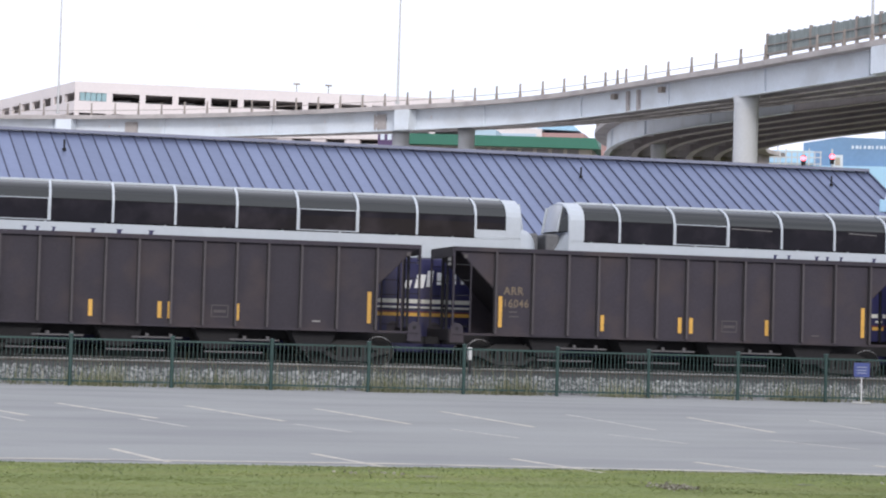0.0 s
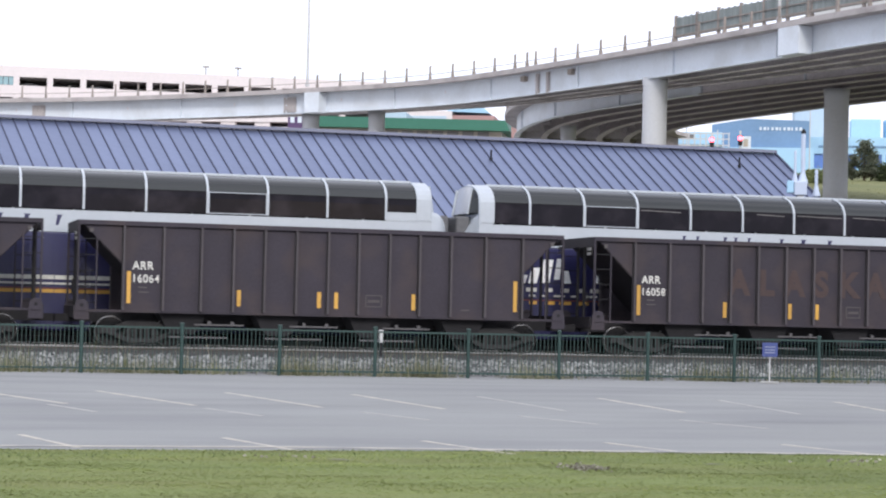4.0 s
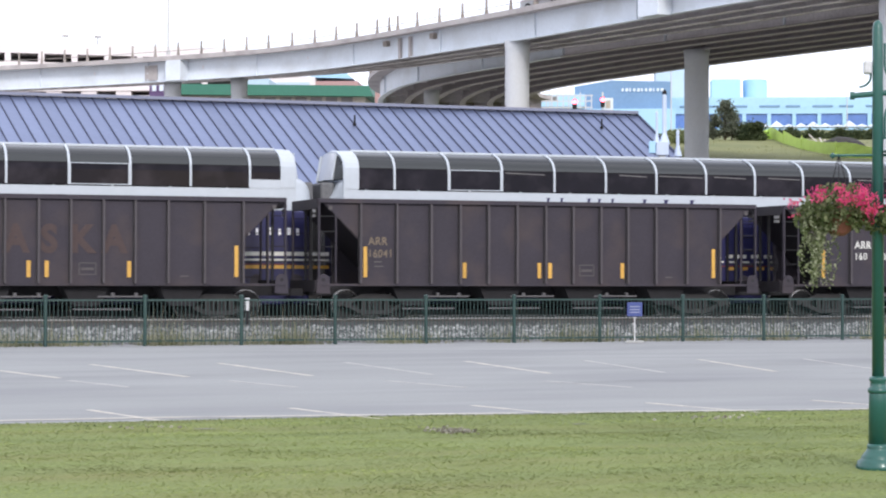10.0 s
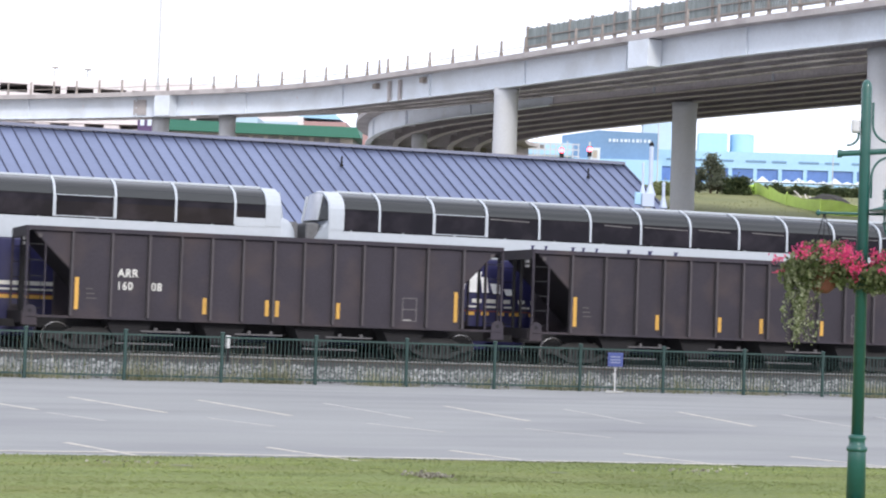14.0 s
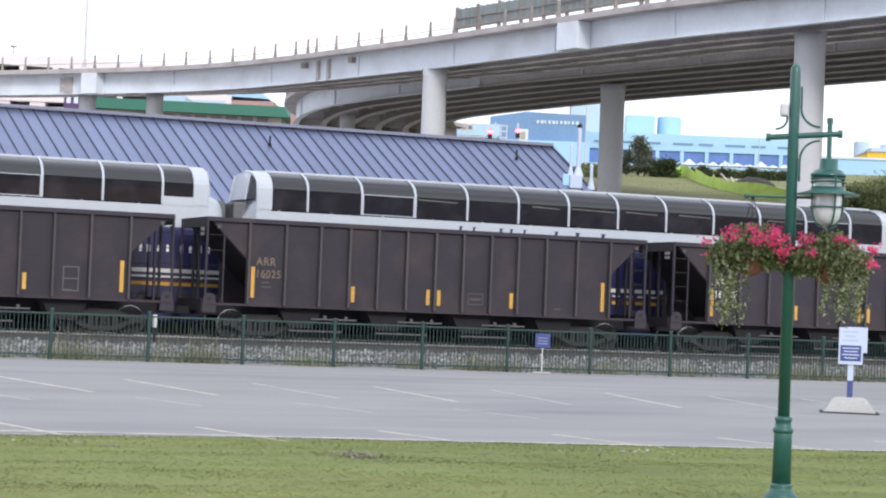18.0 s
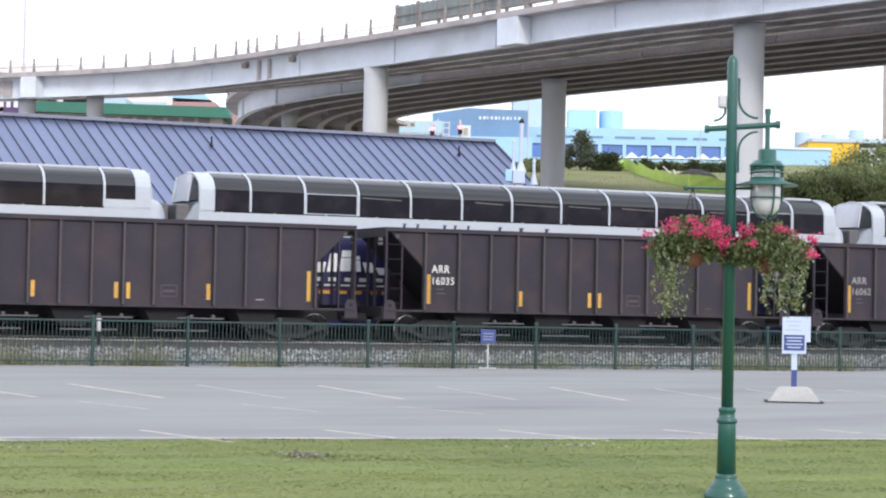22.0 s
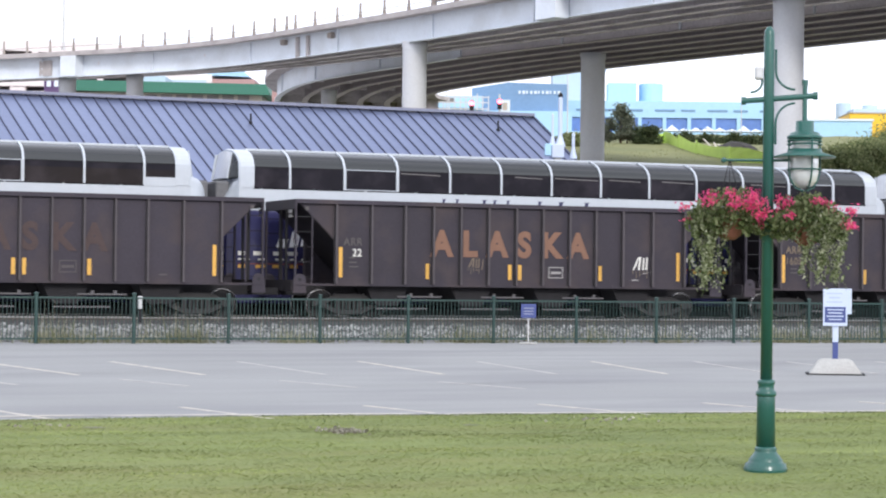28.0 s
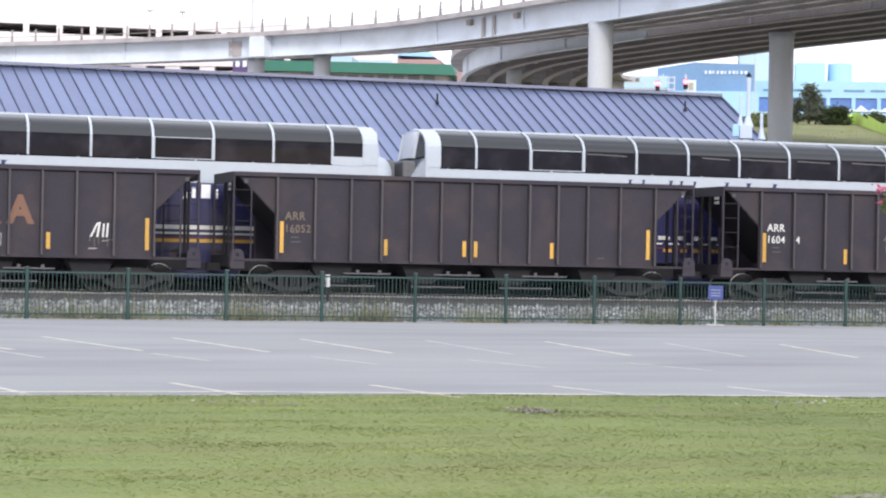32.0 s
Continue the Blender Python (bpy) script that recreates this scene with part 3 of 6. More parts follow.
def truck(car, x):
    """A two-axle truck: side frames with springs, bearing caps and a bolster; its wheelsets are parts of the car."""
    bm = bmesh.new()
    for s in (-1, 1):
        # cast frame: top bar, sloping tension arms and spring seat, open between them
        prism(bm, [(-1.22, 0.38), (-1.22, 0.56), (-0.80, 0.62), (-0.45, 0.78), (0.45, 0.78), (0.80, 0.62), (1.22, 0.56), (1.22, 0.38), (0.85, 0.44), (0.50, 0.60), (-0.50, 0.60), (-0.85, 0.44)], s * 1.08, s * 0.94)
        for e in (-1, 1):
            prism(bm, [(e * 1.02, 0.42), (e * 0.42, 0.14), (e * 0.34, 0.25), (e * 0.80, 0.46)], s * 1.07, s * 0.95)
            prism(bm, [(e * 0.44, 0.20), (e * 0.44, 0.66), (e * 0.30, 0.66), (e * 0.30, 0.20)], s * 1.06, s * 0.96)
        prism(bm, [(-0.44, 0.14), (-0.44, 0.27), (0.44, 0.27), (0.44, 0.14)], s * 1.08, s * 0.94)
        for k in (-0.18, 0.0, 0.18):
            tube(bm, (k, s * 1.02, 0.28), (k, s * 1.02, 0.55), 0.07, 8)
        for k in (-0.9, 0.9):
            tube(bm, (k, s * 1.04, 0.46), (k, s * 1.14, 0.46), 0.12, 10)
    box(bm, -0.22, 0.22, -1.0, 1.0, 0.52, 0.75)
    bmesh.ops.recalc_face_normals(bm, faces=bm.faces[:])
    ob = part("truck_frame", bm, TRUCK_CAST, car)
    ob.location.x = x
    for k in (-0.9, 0.9):
        wheelset = new("wheelset", WHEELSET)
        wheelset.parent = car
        wheelset.location = (x + k, 0, 0.457)
        for s in (-1, 1):
            piece("tread", WHEEL_TREAD, None, wheelset, (0, s * 0.77, 0), "bright polished wheel tread")


bm = bmesh.new()
tube(bm, (0, -0.95, 0), (0, 0.95, 0), 0.08, 10)
for s in (-1, 1):
    tube(bm, (0, s * 0.82, 0), (0, s * 0.70, 0), 0.43, 24)
    for k in range(5):
        a = k * math.tau / 5
        tube(bm, (0.25 * math.cos(a), s * 0.84, 0.25 * math.sin(a)), (0.25 * math.cos(a), s * 0.80, 0.25 * math.sin(a)), 0.05, 6)
WHEELSET = mesh_of("wheelset", bm, WHEEL)
bm = bmesh.new()
sheet(bm, [[(q * math.cos(a), y, q * math.sin(a)) for a in (k * math.tau / 24 for k in range(25))] for q, y in ((0.444, -0.068), (0.457, -0.06), (0.457, 0.05), (0.457, 0.06), (0.444, 0.068))])
WHEEL_TREAD = mesh_of("tread", bm, TREAD)


def bars_on(car, tall, short):
    for x in tall:
        part("yellow_strip", boxes((x - 0.058, x + 0.058, -1.52, -1.50, 1.30, 2.25)), YELLOW, car)
    for x in short:
        part("yellow_strip", boxes((x - 0.058, x + 0.058, -1.52, -1.50, 1.28, 1.77)), YELLOW, car)


blank = hopper_car()
for x in (-5.55, 5.55):
    truck(blank, x)
CARS = []
# number rows, their paint, state of the big lettering, box stencil
FREIGHT = [("ARR", "16009", "tan", "", 1), ("ARR", "16046", "tan", "", 1), ("ARR", "16064", "white", "", 1), ("ARR", "16058", "white", "rust", 1),
           ("ARR", "16030", "tan", "rust", 1), ("ARR", "16041", "tan", "", 1), ("ARR", "160  08", "white", "", 2), ("", "", "dim", "", 2),
           ("ARR", "16025", "tan", "", 1), ("ARR", "16055", "white", "", 1), ("ARR", "16035", "white", "", 1), ("ARR", "16062", "grey", "rust", 1),
           ("ARR", "22", "dim", "orange", 1), ("ARR", "16052", "tan", "", 0), ("ARR", "1604  4", "white", "", 1)]
# places of the four short strips on each car
USUAL, WIDE_SET, CLOSE_SET = (-2.73, -0.19, 0.18, 2.71), (-3.07, -0.19, 0.16, 3.07), (-2.12, -0.17, 0.15, 2.10)
STRIPS = [(-2.35, -0.33, -0.03, 1.98), USUAL, (-2.71, -0.25, 0.28, 2.71), (-3.06, -0.79, 0.17, 3.07), (-2.73, -0.28, 0.25, 2.70), USUAL, CLOSE_SET,
          (-3.07, -0.79, 0.76, 3.05), USUAL, USUAL, USUAL, CLOSE_SET, WIDE_SET, USUAL, WIDE_SET]
PAINT = {"tan": DECAL_TAN, "grey": DECAL_GREY, "white": DECAL, "dim": DECAL_DIM, "rust": DECAL_RUST, "orange": DECAL_ORANGE}
FY = -1.512
for n, (mark, number, paint, big, stencil) in enumerate(FREIGHT):
    car = blank if n == 0 else copy_thing(blank, pose(0, 63.6, RAIL_Z))
    CARS.append(car)
for n, (mark, number, paint, big, stencil) in enumerate(FREIGHT):
    car = CARS[n]
    bars_on(car, (-6.01, 5.98), STRIPS[n])
    if mark:
        at = -4.82 if n == 6 else -5.93
        words(mark, 0.345, PAINT[paint], car, (at + 0.02, FY, 2.31), squeeze=0.90, bold=0.006)
        # some numbers stand with a rib between their digits
        digits = number.split("  ")
        words(digits[0], 0.335, DECAL if number == "22" else PAINT[paint], car, (-5.62 if number == "22" else at, FY, 1.97 if number == "22" else 1.93), squeeze=0.90, bold=0.004)
        if len(digits) > 1:
            words(digits[1], 0.335, PAINT[paint], car, (at + 1.05, FY, 1.93), squeeze=0.90, bold=0.004)
    for k in range(3):
        part("small_stencil", boxes((-5.72, -5.42 - 0.05 * k, FY - 0.002, -1.50, 1.62 + 0.14 * k, 1.66 + 0.14 * k)), DECAL_DIM, car)
    if stencil == 2:
        # tall two-field stencil near the far end
        fr = boxes(*[(4.2, 4.68, FY, -1.50, z, z + 0.025) for z in (1.28, 1.64, 1.99)], *[(x, x + 0.025, FY, -1.50, 1.28, 2.0) for x in (4.2, 4.655)])
        part("data_stencil", fr, DECAL_FADED, car)
    elif stencil:
        z0 = 1.35
        fr = boxes((1.2, 1.72, FY, -1.50, z0, z0 + 0.03), (1.2, 1.72, FY, -1.50, z0 + 0.34, z0 + 0.37), (1.2, 1.23, FY, -1.50, z0, z0 + 0.37), (1.69, 1.72, FY, -1.50, z0, z0 + 0.37), (1.28, 1.64, FY, -1.50, z0 + 0.14, z0 + 0.22))
        part("data_stencil", fr, DECAL_GREY if big == "orange" else DECAL_DIM, car)
    part("lower_mark", boxes((4.25, 4.5, FY, -1.50, 1.30, 1.34)), DECAL_DIM if n % 3 else DECAL_GREY, car)
    if big:
        for k, ch in enumerate("ALASKA"):
            words(ch, 1.11, PAINT[big], car, (-2.58 + 0.966 * k, FY, 2.05), align="CENTER", squeeze=0.92, bold=0.05)
    if big == "orange":
        # chalked strokes: foot, top, lean
        for x0, q, m in ((-1.66, 0.72, DECAL_TAN), (4.28, 1.0, DECAL)):
            for dx, lean, z0, h, w in ((0.0, 0.20, 0.0, 0.42, 0.06), (0.20, 0.06, 0.0, 0.44, 0.06), (0.10, 0.18, 0.14, 0.05, 0.04), (0.36, 0.03, 0.0, 0.40, 0.055), (0.48, 0.03, 0.0, 0.42, 0.055), (0.66, 0.05, -0.10, 0.46, 0.04), (0.34, 0.22, -0.13, 0.05, 0.04)):
                bm = prism(bmesh.new(), [(x0 + q * dx, 1.66 + q * z0), (x0 + q * (dx + w), 1.66 + q * z0), (x0 + q * (dx + w + lean), 1.66 + q * (z0 + h)), (x0 + q * (dx + lean), 1.66 + q * (z0 + h))], FY, -1.50)
                part("chalk_mark", bm, m, car)
            for k in range(5):
                part("chalk_run", boxes((x0 + q * 0.13 * k, x0 + q * (0.13 * k + 0.018), FY, -1.50, 1.64 - q * (0.12 + 0.07 * (k * 2 % 3)), 1.64)), DECAL_TAN, car)
    look_of = {"orange": "weathered dark brown coal hopper car with large orange lettering", "rust": "weathered dark brown coal hopper car with faded big lettering", "": "weathered dark brown coal hopper car with yellow reflective strips"}[big]
    tagged(car, look_of, "hopper car", "cars of the coal train")

# ---- dome coaches on the second track ----
SECTION = [(-1.60, 4.23), (-1.60, 4.72), (-1.59, 4.92), (-1.53, 5.06), (-1.40, 5.22), (-1.16, 5.37), (-0.75, 5.50), (0.0, 5.56)]


def dome_section(grow=0.0):
    left = [(y - grow * (1 if y < -1.3 else 0.5), z + (grow if z > 5 else 0)) for y, z in SECTION]
    return left + [(-y, z) for y, z in left[-2::-1]]


def rib_mesh(width, name="roof_rib", grow=0.035):
    bm = bmesh.new()
    out, inn = dome_section(grow), dome_section(-0.05)
    for a, b in ((-width / 2, width / 2),):
        o0 = [bm.verts.new((a, y, z)) for y, z in out]
        o1 = [bm.verts.new((b, y, z)) for y, z in out]
        i0 = [bm.verts.new((a, y, z)) for y, z in inn]
        i1 = [bm.verts.new((b, y, z)) for y, z in inn]
        for k in range(len(out) - 1):
            bm.faces.new((o0[k], o0[k + 1], o1[k + 1], o1[k]))
            bm.faces.new((i1[k], i1[k + 1], i0[k + 1], i0[k]))
            bm.faces.new((i0[k], i0[k + 1], o0[k + 1], o0[k]))
            bm.faces.new((o1[k], o1[k + 1], i1[k + 1], i1[k]))
    return mesh_of(name, bm, DOME_WHITE)


# white emblem on the blue sides: foot x, foot z, width, height, lean
EMBLEM = {True: [(-10.7, 2.25, 0.34, 0.30, 0.10), (-10.25, 2.28, 0.30, 0.52, 0.12), (-9.85, 2.30, 0.34, 0.78, 0.14), (-9.35, 2.42, 0.20, 0.70, 0.10), (-9.0, 2.30, 0.26, 0.42, -0.10),
                 (-7.9, 2.30, 0.30, 0.34, 0.08), (-7.5, 2.32, 0.34, 0.62, 0.12), (-7.05, 2.35, 0.42, 0.70, 0.10), (-6.5, 2.35, 0.24, 0.52, -0.06), (-6.1, 2.32, 0.34, 0.34, -0.12), (-5.6, 2.25, 0.30, 0.24, -0.14),
                 (9.6, 2.45, 0.36, 0.55, -0.16), (10.1, 2.35, 0.30, 0.85, -0.12), (10.6, 2.30, 0.16, 0.55, 0.0), (10.95, 2.30, 0.18, 0.42, 0.0), (11.3, 2.30, 0.26, 0.36, -0.1), (11.8, 2.05, 0.30, 0.40, -0.1)],
          False: [(2.75, 3.05, 0.18, 0.30, 0.0), (3.05, 3.05, 0.34, 0.42, 0.0), (3.5, 3.05, 0.14, 0.26, 0.0), (6.35, 2.98, 0.16, 0.20, 0.1), (6.65, 3.0, 0.12, 0.34, 0.0), (6.95, 3.0, 0.30, 0.44, 0.0), (7.4, 3.0, 0.10, 0.30, 0.0),
                  (8.9, 2.48, 0.20, 0.26, 0.08), (9.25, 2.50, 0.30, 0.44, 0.10), (9.65, 2.55, 0.20, 0.52, 0.04), (10.0, 2.62, 0.16, 0.40, 0.0), (10.3, 2.66, 0.09, 0.30, 0.0), (10.55, 2.66, 0.09, 0.34, 0.0), (10.8, 2.66, 0.12, 0.22, 0.0), (11.15, 2.68, 0.10, 0.18, 0.0), (11.45, 2.68, 0.08, 0.22, 0.0), (11.9, 2.68, 0.10, 0.24, 0.0), (12.2, 2.68, 0.09, 0.2, 0.0), (12.5, 2.68, 0.12, 0.24, 0.0), (12.8, 2.68, 0.10, 0.22, 0.0)]}


def arch_z(y):
    return float(np.interp(-abs(y), (-1.6, -1.59, -1.53, -1.40, -1.16, -0.75, 0.0), (4.72, 4.92, 5.06, 5.22, 5.37, 5.50, 5.56))) - 0.06


def dome_coach(edges, framed, high_sill=(), broken=True):
    """A two-level coach: blue lower body with stripes, white belt, curved glass dome with white ribs, glazed ends over tapered noses."""
    coach = new("dome_coach")
    xl, xr = edges[0] - 0.5, edges[-1] + 0.5
    part("lower_body", soft_box(xl - 0.45, xr + 0.45, -1.6, 1.6, 0.40, 3.49, 0.06), DOME_BLUE, coach, "dark blue lower body panels")
    bm = prism(bmesh.new(), [(xl, 3.49), (xr, 3.49), (xr, 4.54), (edges[-1], 4.54), (edges[-1], 4.19), (edges[0], 4.19), (edges[0], 4.54), (xl, 4.54)], -1.6, 1.6)
    bmesh.ops.recalc_face_normals(bm, faces=bm.faces[:])
    part("belt", bm, DOME_WHITE, coach, "glossy white belt panels")
    part("floor", boxes((xl + 0.2, xr - 0.2, -1.5, 1.5, 4.10, 4.16)), STEEL_DARK, coach)
    rnd = random.Random(14)
    for z0, z1, m in ((2.00, 2.13, DECAL), (1.84, 1.90, DECAL), (1.58, 1.69, YELLOW)):
        x = xl
        while x < xr - 0.5:
            w = rnd.uniform(0.22, 0.42) if broken else 2.2
            part("stripe", boxes((x, x + w, -1.606, -1.598, z0, z1)), m, coach)
            x += w + (rnd.uniform(0.16, 0.34) if broken else 0.02)
    side = SECTION[:3]
    over = dome_section()[2:-2]
    for k, (a, b) in enumerate(zip(edges, edges[1:])):
        a, b = a + 0.04, b - 0.04
        for s in (1, -1):
            bm = bmesh.new()
            sheet(bm, [[(x, s * y, z) for x in (a, b)] for y, z in side])
            sheet(bm, [[(x, s * (y + 0.02), z) for x in (b, a)] for y, z in side])
            part("side_pane", bm, GLASS, coach)
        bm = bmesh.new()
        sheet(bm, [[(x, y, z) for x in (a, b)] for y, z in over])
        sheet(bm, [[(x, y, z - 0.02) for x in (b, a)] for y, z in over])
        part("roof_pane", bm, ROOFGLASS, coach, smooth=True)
        if k in framed:
            for s in (-1, 1):
                bm = boxes((a, b, s * 1.62, s * 1.59, 4.90, 4.925), (a, b, s * 1.62, s * 1.59, 4.23, 4.26), (a, a + 0.025, s * 1.62, s * 1.59, 4.26, 4.90), (b - 0.025, b, s * 1.62, s * 1.59, 4.26, 4.90))
                part("window_frame", bm, DOME_WHITE, coach)
        else:
            part("window_ledge", boxes((a, b, -1.615, -1.595, 4.915, 4.935)), STEEL_DARK, coach)
        if broken and k in (3, 5, 6, 7, 8, 10):
            # pale bar laid on the glass to paint its thin line of light
            x0, x1 = a + 0.08 + 0.2 * (k % 3), b - 0.06 - 0.25 * (k % 2)
            part("shade_bar", prism(bmesh.new(), [(x0, 4.835), (x1, 4.80), (x1, 4.825), (x0, 4.865)], -1.606, -1.598), GLINT_GREY, coach)
        if k in high_sill:
            part("sill_panel", boxes((a - 0.04, b + 0.04, -1.612, -1.59, 4.19, 4.48)), DOME_WHITE, coach)
    part("roof_spine", soft_box(edges[0], edges[-1], -0.66, 0.66, 5.46, 5.575, 0.02), DOME_WHITE, coach, "white strip along the dome's top")
    rib = rib_mesh(0.075)
    for x in edges[1:-1]:
        piece("roof_rib", rib, None, coach, (x, 0, 0))
    for e, start in ((-1, edges[0]), (1, edges[-1])):
        cap_x = start + e * 0.5
        bm = bmesh.new()
        rows = [[[(x, y, z) for y, z in dome_section(g)] for x in (start - e * 0.03, cap_x - e * 0.06)] + [[(cap_x, y * q, z - d) for y, z in dome_section(g)]] for g, q, d in ((0.02, 0.985, 0.03), (-0.10, 1.0, 0.0))]
        sheet(bm, rows[0])
        sheet(bm, rows[1][::-1])
        sheet(bm, [rows[0][-1], rows[1][-1]])
        sheet(bm, [rows[1][0], rows[0][0]])
        bmesh.ops.recalc_face_normals(bm, faces=bm.faces[:])
        part("end_cap", bm, DOME_WHITE, coach)

        def face_x(y, z):
            return cap_x - e * 0.03 + e * (1 - (y / 1.6) ** 2) * (0.08 + 0.24 * max(0.0, 1 - (z - 4.54) / 0.95))
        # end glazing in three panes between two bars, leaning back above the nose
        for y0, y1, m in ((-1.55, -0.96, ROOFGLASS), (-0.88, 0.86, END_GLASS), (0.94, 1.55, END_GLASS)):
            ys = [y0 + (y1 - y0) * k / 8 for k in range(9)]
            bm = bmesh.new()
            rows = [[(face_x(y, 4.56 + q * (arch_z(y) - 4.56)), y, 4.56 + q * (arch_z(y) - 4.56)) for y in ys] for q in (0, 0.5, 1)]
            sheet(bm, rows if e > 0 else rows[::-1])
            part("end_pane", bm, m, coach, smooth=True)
        for y in (-0.92, 0.90):
            bm = bmesh.new()
            tube(bm, (face_x(y, 4.54) + e * 0.02, y, 4.54), (face_x(y, arch_z(y)) + e * 0.02, y, arch_z(y) + 0.03), 0.045, 6)
            part("end_bar", bm, DOME_WHITE, coach)
        # nose that tapers in plan and slopes down to the gangway
        bm = bmesh.new()
        rows, reach = [], 0.42 if e < 0 else 0.60
        for k in range(9):
            q = math.radians(11.25 * k)
            x, hw, zt = cap_x + e * (reach * math.sin(q) - 0.02), 1.6 - 0.42 * (1 - math.cos(q)), 4.54 - 0.60 * (1 - math.cos(q))
            if e < 0:
                # this end tapers in a hollow curve instead
                x, hw, zt = cap_x - reach * k / 8 + 0.02, 1.6 - 0.62 * (k / 8) ** 0.8, 4.54 - 0.75 * (k / 8) ** 0.8
            rows.append([(x, -hw, 3.49), (x, -hw, zt - 0.16), (x, -hw + 0.04, zt - 0.06), (x, -hw + 0.14, zt), (x, hw - 0.14, zt), (x, hw - 0.04, zt - 0.06), (x, hw, zt - 0.16), (x, hw, 3.49)])
        sheet(bm, rows)
        bm.faces.new([bm.verts.new(p) for p in rows[-1]])
        bmesh.ops.recalc_face_normals(bm, faces=bm.faces[:])
        part("nose", bm, DOME_WHITE, coach, "white tapered nose", smooth=True)
        a, b = sorted((cap_x + e * (reach - 0.30), cap_x + e * (reach + 0.17)))
        part("gangway", soft_box(a, b, -0.95, 0.95, 1.0, 4.46, 0.08), BELLOWS, coach, "black rubber gangway bellows")
    for x in (-9.2, 9.2):
        bm = boxes((x - 1.5, x + 1.5, -1.15, 1.15, 0.2, 0.85))
        part("bogie", bm, STEEL_DARK, coach)
    part("equipment_box", boxes((-7.4, 7.4, -1.4, 1.4, 0.25, 0.85)), STEEL_DARK, coach)
    # unreadable dark script on the belt and pale marks on the blue body
    rnd = random.Random(4)
    for x in (-4.8, -4.3, -3.3, -2.9, -2.4, -1.2, -0.4, 0.6):
        w = rnd.uniform(0.10, 0.2)
        bm = prism(bmesh.new(), [(x, 3.70), (x + w * 0.5, 3.70), (x + w * 0.7 + 0.06, 4.00), (x + w + 0.06, 4.03), (x, 4.03), (x + 0.05, 4.00)], -1.606, -1.598)
        part("script_mark", bm, DOME_BLUE, coach)
    # white emblem of slanted pieces, thin dark bars across some of them
    for x, z, w, h, lean in EMBLEM[broken]:
        bm = prism(bmesh.new(), [(x, z), (x + w, z), (x + w + lean, z + h), (x + lean, z + h)], -1.606, -1.598)
        part("emblem_piece", bm, EMBLEM_WHITE, coach)
    part("sill_strip", boxes((xl, xr, -1.612, -1.598, 0.80, 0.88)), MAST, coach, "pale strip along the lower edge")
    part("red_stripe", boxes((xl, xr, -1.604, -1.598, 1.70, 1.74)), STRIPE_RED, coach, "thin dark red stripe")
    return coach


DOME = ("dark blue and white two-level rail coach with glass dome", "rail coach", "parked dome coaches")
coach = tagged(dome_coach([-11.5, *[-10.24 + 1.916 * k for k in range(12)], 12.25], (2, 11)), *DOME)
coach.matrix_basis = pose(31.65, 67.85, RAIL_Z)
copy_thing(coach, pose(31.65 + 26.42, 67.85, RAIL_Z))
other = tagged(dome_coach([-12.2, *[11.24 - 1.957 * (11 - k) for k in range(12)], 12.3], (4, 9), (12,), False), *DOME)
other.matrix_basis = pose(31.65 - 26.42, 67.85, RAIL_Z)

# ---- station with the blue metal roof ----
PIPES = ((3.9, 81.96), (24.7, 81.73), (35.8, 82.0))
station = thing("station", "long low station with blue standing-seam metal roof", "building")
RIDGE_Y, RIDGE_Z, SLOPE, SKEW, X0, X1 = 83.2, 8.86, 0.624, 0.182, -21.99, 37.95
EAVE_Y = 76.0
eave_z = RIDGE_Z - SLOPE * (RIDGE_Y - EAVE_Y)
shift = SKEW * (RIDGE_Y - EAVE_Y)
part("wall", boxes((X0 + 2.0, X1 - 0.6, EAVE_Y + 1.0, 91, 0.2, eave_z - 0.1)), WALL_TAN, station)
for x in (X0 + 2.02, X1 - 0.62):
    bm = bmesh.new()
    bm.faces.new([bm.verts.new(p) for p in ((x, EAVE_Y + 1, eave_z - 0.1), (x, 91, eave_z - 0.1), (x, RIDGE_Y, RIDGE_Z - 0.2))])
    part("gable", bm, WALL_TAN, station)
roof = part("roof", boxes((X0 + shift, X1, EAVE_Y + 0.02, EAVE_Y + 0.10, eave_z - 0.30, eave_z - 0.12)), SEAM_BLUE, station)
gap = 0.54
n = 111


def slope_bar(x0, x1, z0, z1, material, name):
    """A strip of the slope from ridge to eave, along the skewed seams."""
    bm = bmesh.new()
    v = [bm.verts.new((x + dx, y, z + q)) for q in (z0, z1) for x, dx, y, z in ((x0, shift, EAVE_Y, eave_z), (x1, shift, EAVE_Y, eave_z), (x1, 0, RIDGE_Y, RIDGE_Z), (x0, 0, RIDGE_Y, RIDGE_Z))]
    for f in ((3, 2, 1, 0), (4, 5, 6, 7), (0, 1, 5, 4), (1, 2, 6, 5), (2, 3, 7, 6), (3, 0, 4, 7)):
        bm.faces.new([v[i] for i in f])
    return mesh_of(name, bm, material)


panel = slope_bar(0, gap, -0.12, 0.0, ROOF_BLUE, "panel")
seam = slope_bar(-0.018, 0.018, 0.0, 0.055, SEAM_BLUE, "seam")
END_SKEW = 0.15


def on_slope(x, down, lift=0.0):
    return (x, RIDGE_Y - down, RIDGE_Z - SLOPE * down + lift)


